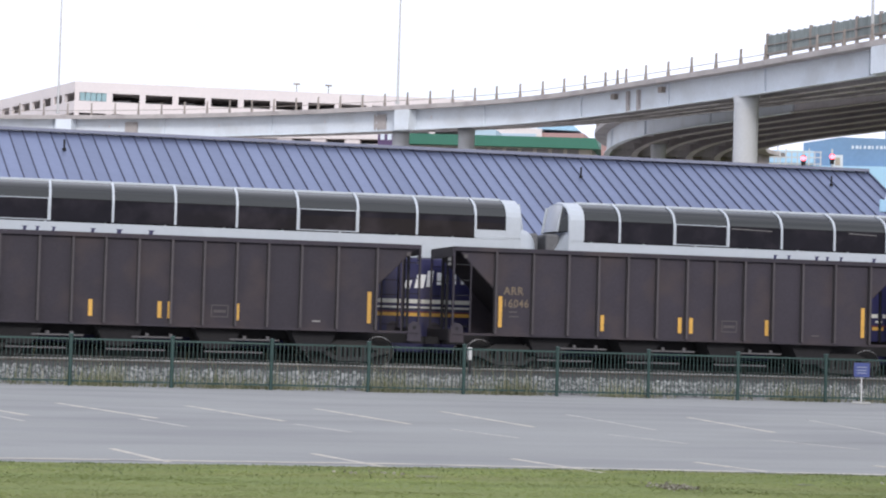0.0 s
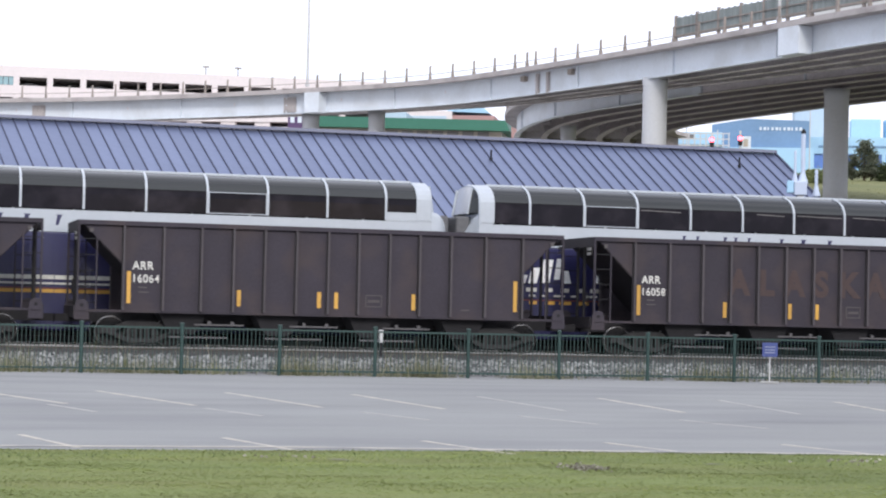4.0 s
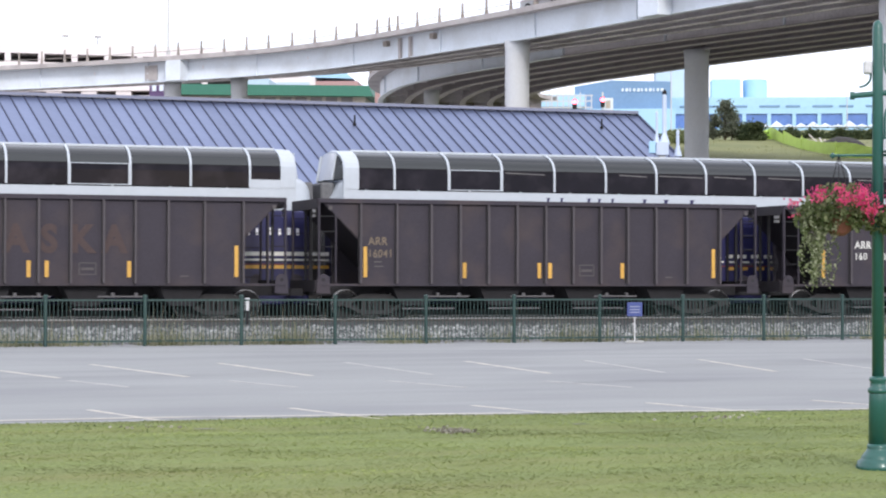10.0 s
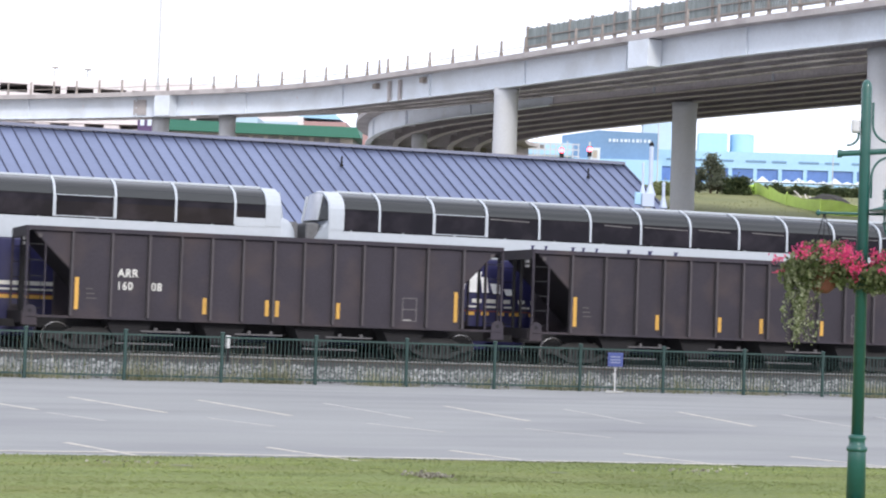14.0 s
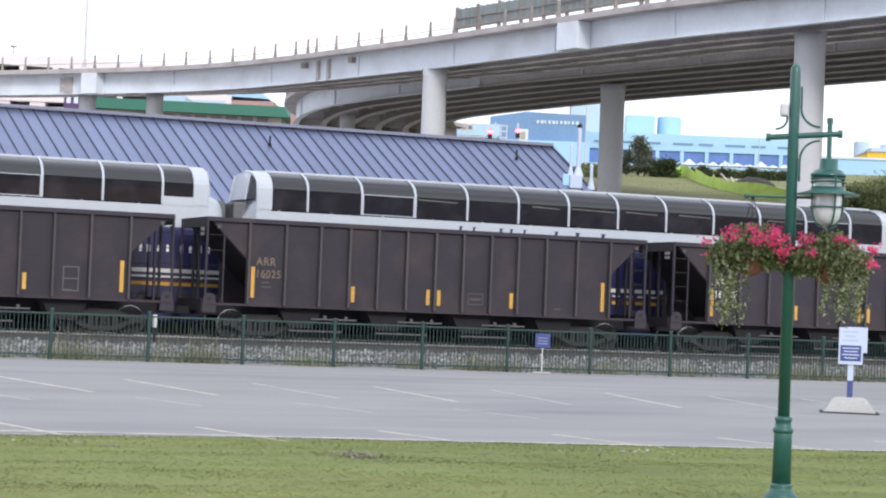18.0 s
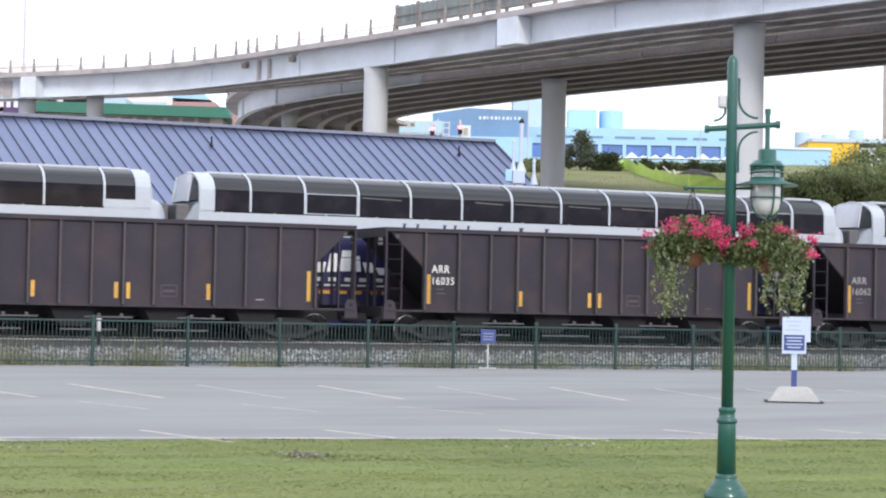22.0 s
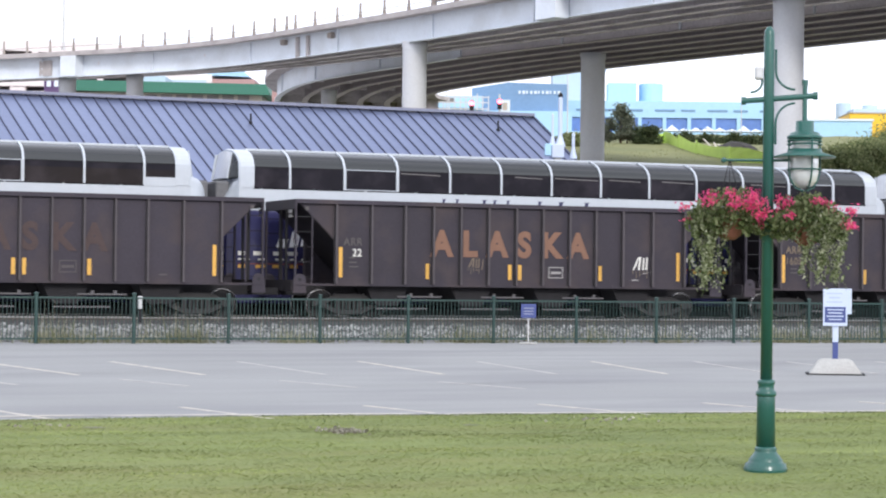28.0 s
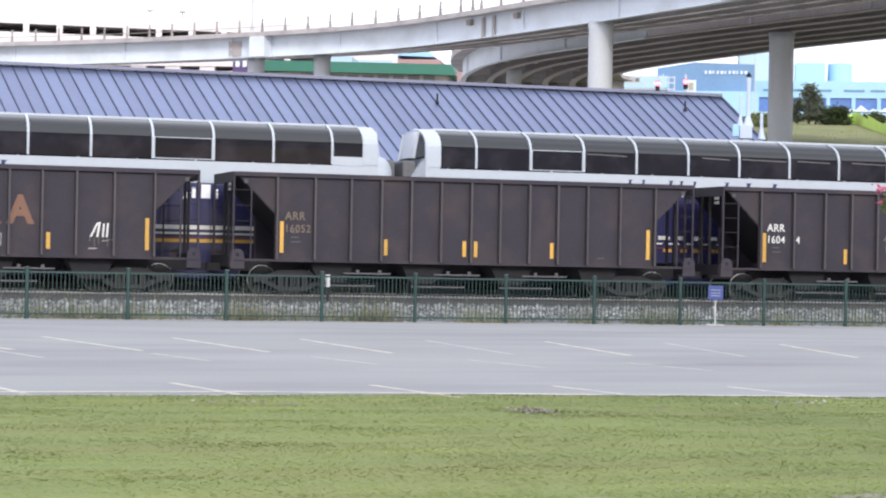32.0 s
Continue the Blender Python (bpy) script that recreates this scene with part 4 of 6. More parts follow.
def thick_sheet(name, outline, thick, material, parent):
    """A flat piece of the slope with a closed outline and thickness."""
    bm = bmesh.new()
    up = [bm.verts.new(p) for p in outline]
    low = [bm.verts.new((p[0], p[1], p[2] - thick)) for p in outline]
    bm.faces.new(up), bm.faces.new(low[::-1])
    for i in range(len(up)):
        bm.faces.new((up[(i + 1) % len(up)], up[i], low[i], low[(i + 1) % len(up)]))
    bmesh.ops.recalc_face_normals(bm, faces=bm.faces[:])
    return part(name, bm, material, parent)


run = RIDGE_Y - EAVE_Y
for k in range(n):
    x = X0 + k * gap
    cut = [(X1 - q) / (SKEW - END_SKEW) for q in (x, x + gap)]
    if cut[1] > run:
        piece("panel", panel, None, roof, (x, 0, 0))
        piece("seam", seam, None, roof, (x, 0, 0))
        continue
    # the last panels end on the cut edge
    left, right = min(cut[0], run), max(cut[1], 0.0)
    outline = [on_slope(x, 0), on_slope(x + SKEW * left, left)]
    if cut[0] > run:
        outline.append(on_slope(X1 + END_SKEW * run, run))
    if right > 0:
        outline.append(on_slope(x + gap + SKEW * right, right))
    outline.append(on_slope(x + gap, 0))
    thick_sheet("panel", outline, 0.12, ROOF_BLUE, roof)
    thick_sheet("seam", [on_slope(x - 0.024, 0, 0.065), on_slope(x - 0.024 + SKEW * left, left, 0.065), on_slope(x + 0.024 + SKEW * left, left, 0.065), on_slope(x + 0.024, 0, 0.065)], 0.065, SEAM_BLUE, roof)
thick_sheet("edge_trim", [on_slope(X1 - 0.02, 0, 0.08), on_slope(X1 - 0.02 + END_SKEW * run, run, 0.08), on_slope(X1 + 0.06 + END_SKEW * run, run, 0.08), on_slope(X1 + 0.06, 0, 0.08)], 0.24, SEAM_BLUE, roof)
bm = bmesh.new()
v = [bm.verts.new(p) for p in ((X0, RIDGE_Y, RIDGE_Z), (X1, RIDGE_Y, RIDGE_Z), (X1, 91.5, RIDGE_Z - 0.45 * (91.5 - RIDGE_Y)), (X0, 91.5, RIDGE_Z - 0.45 * (91.5 - RIDGE_Y)))]
bm.faces.new(v)
part("rear_slope", bm, ROOF_BLUE, roof)
part("ridge_cap", boxes((X0 - 0.1, X1 + 0.03, RIDGE_Y - 0.2, RIDGE_Y + 0.2, RIDGE_Z + 0.02, RIDGE_Z + 0.14)), RIDGE_BLUE, roof)
for x, y in PIPES:
    bm = bmesh.new()
    z = RIDGE_Z - SLOPE * (RIDGE_Y - y)
    tube(bm, (x, y, z - 0.1), (x, y, z + 0.42), 0.04, 8)
    tube(bm, (x, y, z), (x, y, z + 0.08), 0.08, 8)
    part("vent_pipe", bm, STEEL_DARK, station, "short dark roof vent pipe")

# ---- elevated ramps ----
DECK_Z = 16.0


def offset_path(path, dist, rise=0.0):
    """The path moved sideways (to the right of its way) and up."""
    out = []
    for k, p in enumerate(path):
        t = (path[min(k + 1, len(path) - 1)] - path[max(k - 1, 0)])
        t.z = 0
        t.normalize()
        out.append(p + Vector((t.y, -t.x, 0)) * dist + Vector((0, 0, float(rise[k]) if isinstance(rise, np.ndarray) else rise)))
    return out


def ribbon(bm, path, y0, y1, z0, z1, bank=0.0):
    """A closed bar of box section that follows a path."""
    c = [[a + Vector((0, 0, z)) for a in offset_path(path, y, bank * y)] for y, z in ((y0, z0), (y1, z0), (y1, z1), (y0, z1))]
    v = [[bm.verts.new(p) for p in r] for r in c]
    for k in range(4):
        a, b = v[k], v[(k + 1) % 4]
        for i in range(len(a) - 1):
            bm.faces.new((a[i], b[i], b[i + 1], a[i + 1]))
    bm.faces.new([r[0] for r in v][::-1])
    bm.faces.new([r[-1] for r in v])
    return bm


def resampled(path, step):
    out, left = [path[0]], step
    for a, b in zip(path, path[1:]):
        d = (b - a).length
        pos = left
        while pos < d:
            out.append(a.lerp(b, pos / d))
            pos += step
        left = pos - d
    return out


def station_on(path, s):
    """The place and heading at s metres along a path."""
    for a, b in zip(path, path[1:]):
        d = (b - a).length
        if s <= d:
            return a.lerp(b, s / d), math.degrees(math.atan2(b.y - a.y, b.x - a.x))
        s -= d
    a, b = path[-2:]
    return b.copy(), math.degrees(math.atan2(b.y - a.y, b.x - a.x))


def ramp(name, label, pts, width, girders, bank, side, post_rows, web, merged=None):
    """An elevated road: fascia girders, inner girders, cross frames, slab, kerb and rail. side: +1 where the far edge lies right of the way."""
    top = thing(name, label, "overpass", "elevated ramps")
    path = smooth_path(pts, 1.5)
    b = bank
    if isinstance(bank, tuple):
        # crossfall that eases along the way: metres, slope
        steps = [0.0] + [(q - p).length for p, q in zip(path, path[1:])]
        b = np.interp(np.cumsum(steps), *bank)
    rows = [0.25 + (width - 0.5) * k / (girders - 1) for k in range(girders)]
    for k, y in enumerate(rows):
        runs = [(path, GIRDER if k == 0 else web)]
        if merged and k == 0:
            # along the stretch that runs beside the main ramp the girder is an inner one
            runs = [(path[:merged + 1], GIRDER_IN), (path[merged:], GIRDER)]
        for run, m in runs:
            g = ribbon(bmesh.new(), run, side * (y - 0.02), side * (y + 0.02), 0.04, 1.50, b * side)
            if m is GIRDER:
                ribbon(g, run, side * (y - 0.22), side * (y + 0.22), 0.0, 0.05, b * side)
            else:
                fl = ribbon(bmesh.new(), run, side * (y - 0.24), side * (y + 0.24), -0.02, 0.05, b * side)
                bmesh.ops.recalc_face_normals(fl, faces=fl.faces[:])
                part("lower_flange", fl, FLANGE if web is GIRDER_IN else FLANGE_SHADED, top)
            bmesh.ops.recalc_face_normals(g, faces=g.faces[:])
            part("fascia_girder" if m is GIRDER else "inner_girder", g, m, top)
    s = ribbon(bmesh.new(), path, side * -0.75, side * (width + 0.75), 1.50, 1.62, b * side)
    bmesh.ops.recalc_face_normals(s, faces=s.faces[:])
    part("slab", s, DECK, top)
    # thin dark sheet below the slab, with the underside's shade in its colour
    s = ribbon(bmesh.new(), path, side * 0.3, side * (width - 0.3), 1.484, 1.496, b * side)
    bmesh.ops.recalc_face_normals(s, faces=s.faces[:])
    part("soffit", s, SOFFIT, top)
    for y0, y1 in ((-0.75, -0.40), (width + 0.40, width + 0.75)):
        s = ribbon(bmesh.new(), path, side * y0, side * y1, 1.624, 1.82, b * side)
        bmesh.ops.recalc_face_normals(s, faces=s.faces[:])
        part("kerb_wall", s, DECK, top)
    # stiffeners on the near fascia and cross frames under the slab
    cross = resampled(path, 5.0)
    for k in range(1, len(cross) - 1):
        t = (cross[k + 1] - cross[k - 1]).to_2d().normalized()
        r = Vector((t.y, -t.x)) * side
        bm = bmesh.new()
        ang = math.atan2(r.y, r.x)
        box(bm, 0.3, width - 0.3, -0.05, 0.05, 0.45, 1.0)
        bm.transform(Matrix.Translation(cross[k]) @ Matrix.Rotation(ang, 4, "Z") @ Matrix.Rotation(-math.atan(float(np.interp(5.0 * k, *bank)) if isinstance(bank, tuple) else b), 4, "Y"))
        part("cross_frame", bm, GIRDER_IN, top)
        if k % 2 == 0:
            bm = boxes((0.10, 0.23, -0.04, 0.04, 0.05, 1.48))
            bm.transform(Matrix.Translation(cross[k]) @ Matrix.Rotation(ang, 4, "Z"))
            part("stiffener", bm, GIRDER, top)
    # rail posts and rail along the near edge
    post_mesh = mesh_of("rail_post", boxes((-0.055, 0.055, -0.07, 0.07, 0, 0.88), (-0.085, 0.085, -0.11, 0.11, 0, 0.25), (-0.045, 0.075, -0.05, 0.05, 0.88, 0.94)), POST_STEEL)
    for y in (-0.58,):
        edge = offset_path(path, side * y, b * y + 1.81)
        for at in post_rows:
            piece("rail_post", post_mesh, None, top, station_on(edge, at)[0])
        bm = ribbon(bmesh.new(), edge, -0.02, 0.02, 0.34, 0.38)
        bmesh.ops.recalc_face_normals(bm, faces=bm.faces[:])
        part("guard_rail", bm, POST_STEEL, top)
    return top, path


MAIN = [site(x, d, DECK_Z) for x, d in ((-110, 158), (-86, 160), (-64, 160), (-48, 157.5), (-32, 151), (-18.6, 142.7), (-6.2, 128.2), (0, 119.9), (7.9, 108.9), (12.9, 103), (20, 94.5), (30, 83), (42, 70))]
# posts are spaced from the expansion joint outwards
MAIN_POSTS = [103.3 - 2.37 * k for k in range(1, 6)] + [91.45 - 2.10 * k for k in range(1, 42)] + [103.3, 104.7, 105.7, 107.95] + [107.95 + 2.51 * k for k in range(1, 36)]
main, main_path = ramp("overpass_ramp", "pale steel girder highway ramp with concrete deck", MAIN, 7.5, 4, ((85, 105, 130, 150), (0.09, 0.08, 0.04, 0.03)), -1, MAIN_POSTS, GIRDER_IN)
LOOP = [site(x, d, z) for x, d, z in ((44, 81, 16), (30, 97, 16), (20, 108.5, 16), (10, 120.5, 16), (0, 132.7, 16), (-5, 140, 16), (-9.7, 147, 16), (-13.9, 156, 16), (-16.3, 167, 15.8), (-15.2, 176.5, 15.4), (-13.0, 181, 15.2))]
LOOP_OPEN = next(k for k, p in enumerate(smooth_path(LOOP, 1.5)) if p.x * math.cos(TURN) - p.y * math.sin(TURN) < -0.8)
loop, loop_path = ramp("loop_ramp", "curving pale steel loop ramp behind the main ramp", LOOP, 11.5, 6, 0.0, 1, [2.3 * k for k in range(62)], GIRDER_SHADED, LOOP_OPEN)


def column(px, d, top, r, name="column"):
    base = site((px - 784) / 3700 * d, d, 0)
    c = lathe([(r * 1.03, -0.5), (r, top * 0.5), (r, top - 0.5), (r * 1.08, top)], 28)
    ob = part(name, c, COLUMN, None, smooth=False)
    ob.data.shade_smooth()
    ob.location = base
    return tagged(ob, "round pale concrete column carrying the elevated ramp", "column", "ramp columns")


for px, d, top, r in ((672, 126.5, 16.1, 0.74), (988, 131, 16.0, 0.76), (1333, 104, 16.0, 0.77), (175, 150, 16.2, 0.6), (55, 152, 16.2, 0.62), (520, 158, 16.0, 0.58)):
    column(px, d, top, r)


# ---- furniture of the ramps ----
def along_main(s, name, bm, material, label=""):
    p, h = station_on(main_path, s)
    bm.transform(Matrix.Translation(p) @ Matrix.Rotation(radians(h), 4, "Z"))
    return part(name, bm, material, main, label)


for s, half in ((51.4, 0.7), (83.0, 0.68), (132.2, 0.92)):
    along_main(s, "bracket_box", soft_box(-half, half, -0.75, 0.2, -0.05, 1.46, 0.03), GIRDER, "pale steel bearing box on the fascia")
for s in (57.0, 80.3):
    bm = boxes((-0.55, 0.55, 0.12, 0.22, 0.15, 1.25), (-0.40, -0.08, 0.09, 0.13, 0.72, 1.12), (0.08, 0.40, 0.09, 0.13, 0.72, 1.12), (-0.40, -0.08, 0.09, 0.13, 0.27, 0.62), (0.08, 0.40, 0.09, 0.13, 0.27, 0.62))
    along_main(s, "fascia_plate", bm, DECK, "grey splice plate with bolted panels")
for s in (105.5, 106.7):
    along_main(s, "joint_bar", boxes((-0.1, 0.1, 0.02, 0.23, 0.0, 1.35)), DECK)
for s in (104.0, 109.4):
    along_main(s, "drain_box", soft_box(-0.22, 0.22, -0.1, 0.22, 0.95, 1.3, 0.03), POST_STEEL)
for k in range(15):
    s = 119.7 + 2.15 * k
    for q in range(10):
        along_main(s, "screen_slat", boxes((0.09 + 0.196 * q, 0.24 + 0.196 * q, 0.50, 0.54, 2.25, 3.45 + 0.06 * (q % 3 == 1))), MESH_PANEL)
    along_main(s, "screen_post", boxes((-0.08, 0.08, 0.46, 0.62, 1.9, 3.6)), POST_STEEL)
    along_main(s, "screen_rail", boxes((0.0, 2.15, 0.42, 0.48, 2.28, 2.36), (0.0, 2.15, 0.42, 0.48, 2.85, 2.91)), POST_STEEL)
for s in (50.5, 82.0, 130.4):
    p, h = station_on(main_path, s)
    m = lathe([(0.16, 0.0), (0.16, 0.25), (0.09, 0.3), (0.06, 11.0), (0.02, 11.05)], 10)
    tube(m, (0, 0, 10.9), (-1.4, 0.6, 11.2), 0.04, 6)
    box(m, -1.9, -1.3, 0.45, 0.75, 11.15, 11.3)
    ob = part("light_mast", m, MAST)
    ob.location = p + Vector((0, 0, 1.95))
    tagged(ob, "slim galvanised light mast on the ramp's edge", "light mast", "ramp light masts")

# ---- vehicles on the ramps ----
CAR_PAINT = mat("silver-grey car paint", (0.28, 0.28, 0.285), 0.3, vary=0.05, bump=0, coat=0.6)
TRUCK_WHITE = mat("off-white truck body", (0.62, 0.62, 0.60), 0.5, vary=0.08, scale=0.8)
CAR_GLASS = mat("car glass", (0.02, 0.022, 0.025), 0.08, vary=0.1, bump=0)
TYRE = mat("tyre rubber", (0.018, 0.018, 0.018), 0.85, vary=0.2)


def wheels_on(v, xs, ys, r):
    w = bmesh.new()
    tube(w, (0, -0.11, 0), (0, 0.11, 0), r, 18)
    w = mesh_of("wheel", w, TYRE)
    hub = bmesh.new()
    tube(hub, (0, -0.12, 0), (0, 0.12, 0), r * 0.6, 12)
    hub = mesh_of("rim", hub, MAST)
    for x in xs:
        for y in ys:
            ob = piece("wheel", w, None, v, (x, y, r))
            piece("rim", hub, None, ob)


def saloon_car():
    v = new("car")
    tagged(v, "silver-grey car driving along the ramp", "car")
    body = prism(bmesh.new(), [(-2.2, 0.3), (2.2, 0.3), (2.25, 0.6), (2.1, 0.82), (1.1, 0.92), (-1.5, 0.95), (-2.2, 0.9), (-2.25, 0.6)], -0.88, 0.88)
    bmesh.ops.bevel(body, geom=body.edges[:], offset=0.05, segments=2, affect="EDGES")
    part("body", body, CAR_PAINT, v)
    cab = prism(bmesh.new(), [(-1.95, 0.92), (1.1, 0.9), (0.45, 1.56), (-1.5, 1.58)], -0.72, 0.72)
    bmesh.ops.bevel(cab, geom=cab.edges[:], offset=0.06, segments=2, affect="EDGES")
    part("cabin", cab, CAR_PAINT, v)
    for s in (-1, 1):
        part("side_window", prism(bmesh.new(), [(-1.70, 0.99), (0.85, 0.97), (0.36, 1.46), (-1.35, 1.48)], s * 0.715, s * 0.735), CAR_GLASS, v)
        part("headlight", soft_box(2.12, 2.22, s * 0.6 - 0.15, s * 0.6 + 0.15, 0.62, 0.74, 0.02), MAST, v)
    wheels_on(v, (-1.35, 1.35), (-0.82, 0.82), 0.32)
    return v


def box_truck():
    v = new("box_truck")
    tagged(v, "off-white box truck driving along the loop ramp", "truck")
    part("cargo_box", soft_box(-4.6, 2.0, -1.25, 1.25, 1.0, 3.95, 0.04), TRUCK_WHITE, v)
    part("rear_door", boxes((-4.64, -4.6, -1.05, 1.05, 1.1, 3.3)), MESH_PANEL, v)
    cab = prism(bmesh.new(), [(2.15, 0.5), (4.3, 0.5), (4.3, 1.3), (3.7, 2.5), (2.15, 2.6)], -1.1, 1.1)
    bmesh.ops.bevel(cab, geom=cab.edges[:], offset=0.08, segments=2, affect="EDGES")
    part("cab", cab, TRUCK_WHITE, v)
    for s in (-1, 1):
        part("cab_window", prism(bmesh.new(), [(2.4, 1.55), (3.95, 1.5), (3.55, 2.3), (2.4, 2.35)], s * 1.09, s * 1.115), CAR_GLASS, v)
    part("chassis", boxes((-4.5, 4.0, -0.5, 0.5, 0.55, 1.0)), STEEL_DARK, v)
    wheels_on(v, (-3.3, 3.2), (-1.0, 1.0), 0.48)
    return v


CAR, TRUCK = saloon_car(), box_truck()
CAR_LANE = offset_path(main_path, -2.0, 1.63 + 0.05 * 2.0)
TRUCK_LANE = offset_path(loop_path, 2.2, 1.63)

# ---- ballast, weeds and grass ----
def scatter(name, verts, faces, material, label, category):
    me = bpy.data.meshes.new(name)
    me.from_pydata(verts.tolist(), [], faces.tolist())
    me.materials.append(material)
    return tagged(new(name, me), label, category, kind="stuff")


def island_mat(name, colors, rough=0.8, streak=0.0, through_light=0.45):
    """Leaf and blade colours that differ piece by piece, over patches of tone and mown streaks."""
    m = bpy.data.materials.new(name)
    m.use_nodes = True
    nt = m.node_tree
    b = nt.nodes["Principled BSDF"]
    geo, ramp = nt.nodes.new("ShaderNodeNewGeometry"), nt.nodes.new("ShaderNodeValToRGB")
    ramp.color_ramp.interpolation = "LINEAR"
    for k, c in enumerate(colors):
        e = ramp.color_ramp.elements[k] if k < 2 else ramp.color_ramp.elements.new(0.5)
        e.position, e.color = k / (len(colors) - 1), (*c, 1)
    nt.links.new(geo.outputs["Random Per Island"], ramp.inputs["Fac"])
    tc, tone, mul = nt.nodes.new("ShaderNodeTexCoord"), nt.nodes.new("ShaderNodeTexNoise"), nt.nodes.new("ShaderNodeHueSaturation")
    tone.inputs["Scale"].default_value, tone.inputs["Detail"].default_value = 0.55, 5.0
    mr = nt.nodes.new("ShaderNodeMapRange")
    mr.inputs["From Min"].default_value, mr.inputs["From Max"].default_value = 0.3, 0.7
    mr.inputs["To Min"].default_value, mr.inputs["To Max"].default_value = 0.72, 1.28
    nt.links.new(tc.outputs["Object"], tone.inputs["Vector"])
    nt.links.new(tone.outputs["Fac"], mr.inputs["Value"])
    value = mr.outputs["Result"]
    if streak:
        mp, band, mb, both = (nt.nodes.new("ShaderNode" + k) for k in ("Mapping", "TexNoise", "MapRange", "Math"))
        mp.inputs["Scale"].default_value = (0.16, 1.5, 1.0)
        band.inputs["Scale"].default_value, band.inputs["Detail"].default_value = 1.0, 4.0
        mb.inputs["From Min"].default_value, mb.inputs["From Max"].default_value = 0.35, 0.65
        mb.inputs["To Min"].default_value, mb.inputs["To Max"].default_value = 1 - streak, 1 + streak
        both.operation = "MULTIPLY"
        nt.links.new(tc.outputs["Object"], mp.inputs["Vector"])
        nt.links.new(mp.outputs["Vector"], band.inputs["Vector"])
        nt.links.new(band.outputs["Fac"], mb.inputs["Value"])
        nt.links.new(value, both.inputs[0])
        nt.links.new(mb.outputs["Result"], both.inputs[1])
        value = both.outputs[0]
    nt.links.new(value, mul.inputs["Value"])
    nt.links.new(ramp.outputs["Color"], mul.inputs["Color"])
    nt.links.new(mul.outputs["Color"], b.inputs["Base Color"])
    b.inputs["Roughness"].default_value = rough
    b.inputs["Specular IOR Level"].default_value = 0.2
    # thin leaves let part of the light through
    thin, mix = nt.nodes.new("ShaderNodeBsdfTranslucent"), nt.nodes.new("ShaderNodeMixShader")
    mix.inputs["Fac"].default_value = through_light
    nt.links.new(mul.outputs["Color"], thin.inputs["Color"])
    nt.links.new(b.outputs["BSDF"], mix.inputs[1])
    nt.links.new(thin.outputs["BSDF"], mix.inputs[2])
    nt.links.new(mix.outputs["Shader"], nt.nodes["Material Output"].inputs["Surface"])
    return m


def blades(rng, x, y, z, h, w, lean, lean_least=0.0):
    """Triangular blades at the given roots."""
    n = len(x)
    l = rng.uniform(0, math.tau, n)
    a = rng.uniform(0, math.tau, n)
    dx, dy = np.cos(a) * w / 2, np.sin(a) * w / 2
    k = rng.uniform(lean_least, lean, n) * h
    v = np.empty((n, 3, 3))
    v[:, 0] = np.stack([x - dx, y - dy, z], 1)
    v[:, 1] = np.stack([x + dx, y + dy, z], 1)
    v[:, 2] = np.stack([x + np.cos(l) * k, y + np.sin(l) * k, z + h], 1)
    return v.reshape(-1, 3), np.arange(3 * n).reshape(-1, 3)


rng = np.random.default_rng(3)
GRASS = island_mat("grass blades", [(0.200, 0.250, 0.070), (0.218, 0.266, 0.078), (0.236, 0.278, 0.088), (0.266, 0.288, 0.106)], streak=0.34)
n = 260000
gx, gy = rng.uniform(-1.5, 19.5, n), KERB_Y + 0.0 + (LOT_NEAR + 0.62 - KERB_Y) * rng.uniform(0, 1, n)
edge = np.array([lawn_edge(a) for a in gx])
bare = np.array([noise.noise((a * 1.1, b * 2.2, 7)) for a, b in zip(gx, gy)])
keep = (gy < edge + rng.normal(0, 0.05, n)) & (bare > -0.12 - 1.1 * np.clip((gy - KERB_Y) / 1.0, 0, 2))
gx, gy = gx[keep], gy[keep]
gz = np.array([lawn_z(a, 24 * (b - KERB_Y) / (lawn_edge(a) - KERB_Y)) for a, b in zip(gx, gy)])
thin = np.ones(len(gx), bool)
for px, py, pw, pd in PATCHES:
    thin &= (((gx - px) / pw) ** 2 + ((gy - py) / pd) ** 2 > rng.uniform(0.2, 1.1, len(gx))) | (rng.uniform(0, 1, len(gx)) < 0.05)
gx, gy, gz, edge = gx[thin], gy[thin], gz[thin], edge[keep][thin]
v, f = blades(rng, gx, gy, gz - 0.005, rng.uniform(0.006, 0.014, len(gx)), rng.uniform(0.018, 0.038, len(gx)), 7.0, 3.5)
scatter("grass", v, f, GRASS, "short mown green grass of the lawn strip", "grass")

WEED = island_mat("weeds", [(0.13, 0.15, 0.07), (0.20, 0.21, 0.11), (0.30, 0.28, 0.18), (0.40, 0.37, 0.28)])
n = 9000
centers = rng.uniform(-2, 46, 70)
wx = rng.choice(centers, n) + rng.normal(0, 0.35, n)
wy = FENCE_Y + 0.55 + rng.normal(0, 0.35, n)
wy = np.maximum(wy, FENCE_Y - 0.1)
v, f = blades(rng, wx, wy, np.zeros(n), rng.gamma(2.0, 0.14, n).clip(0.05, 1.1), rng.uniform(0.012, 0.03, n), 0.6)
scatter("weeds", v, f, WEED, "dry and green weeds along the fence foot", "weeds")

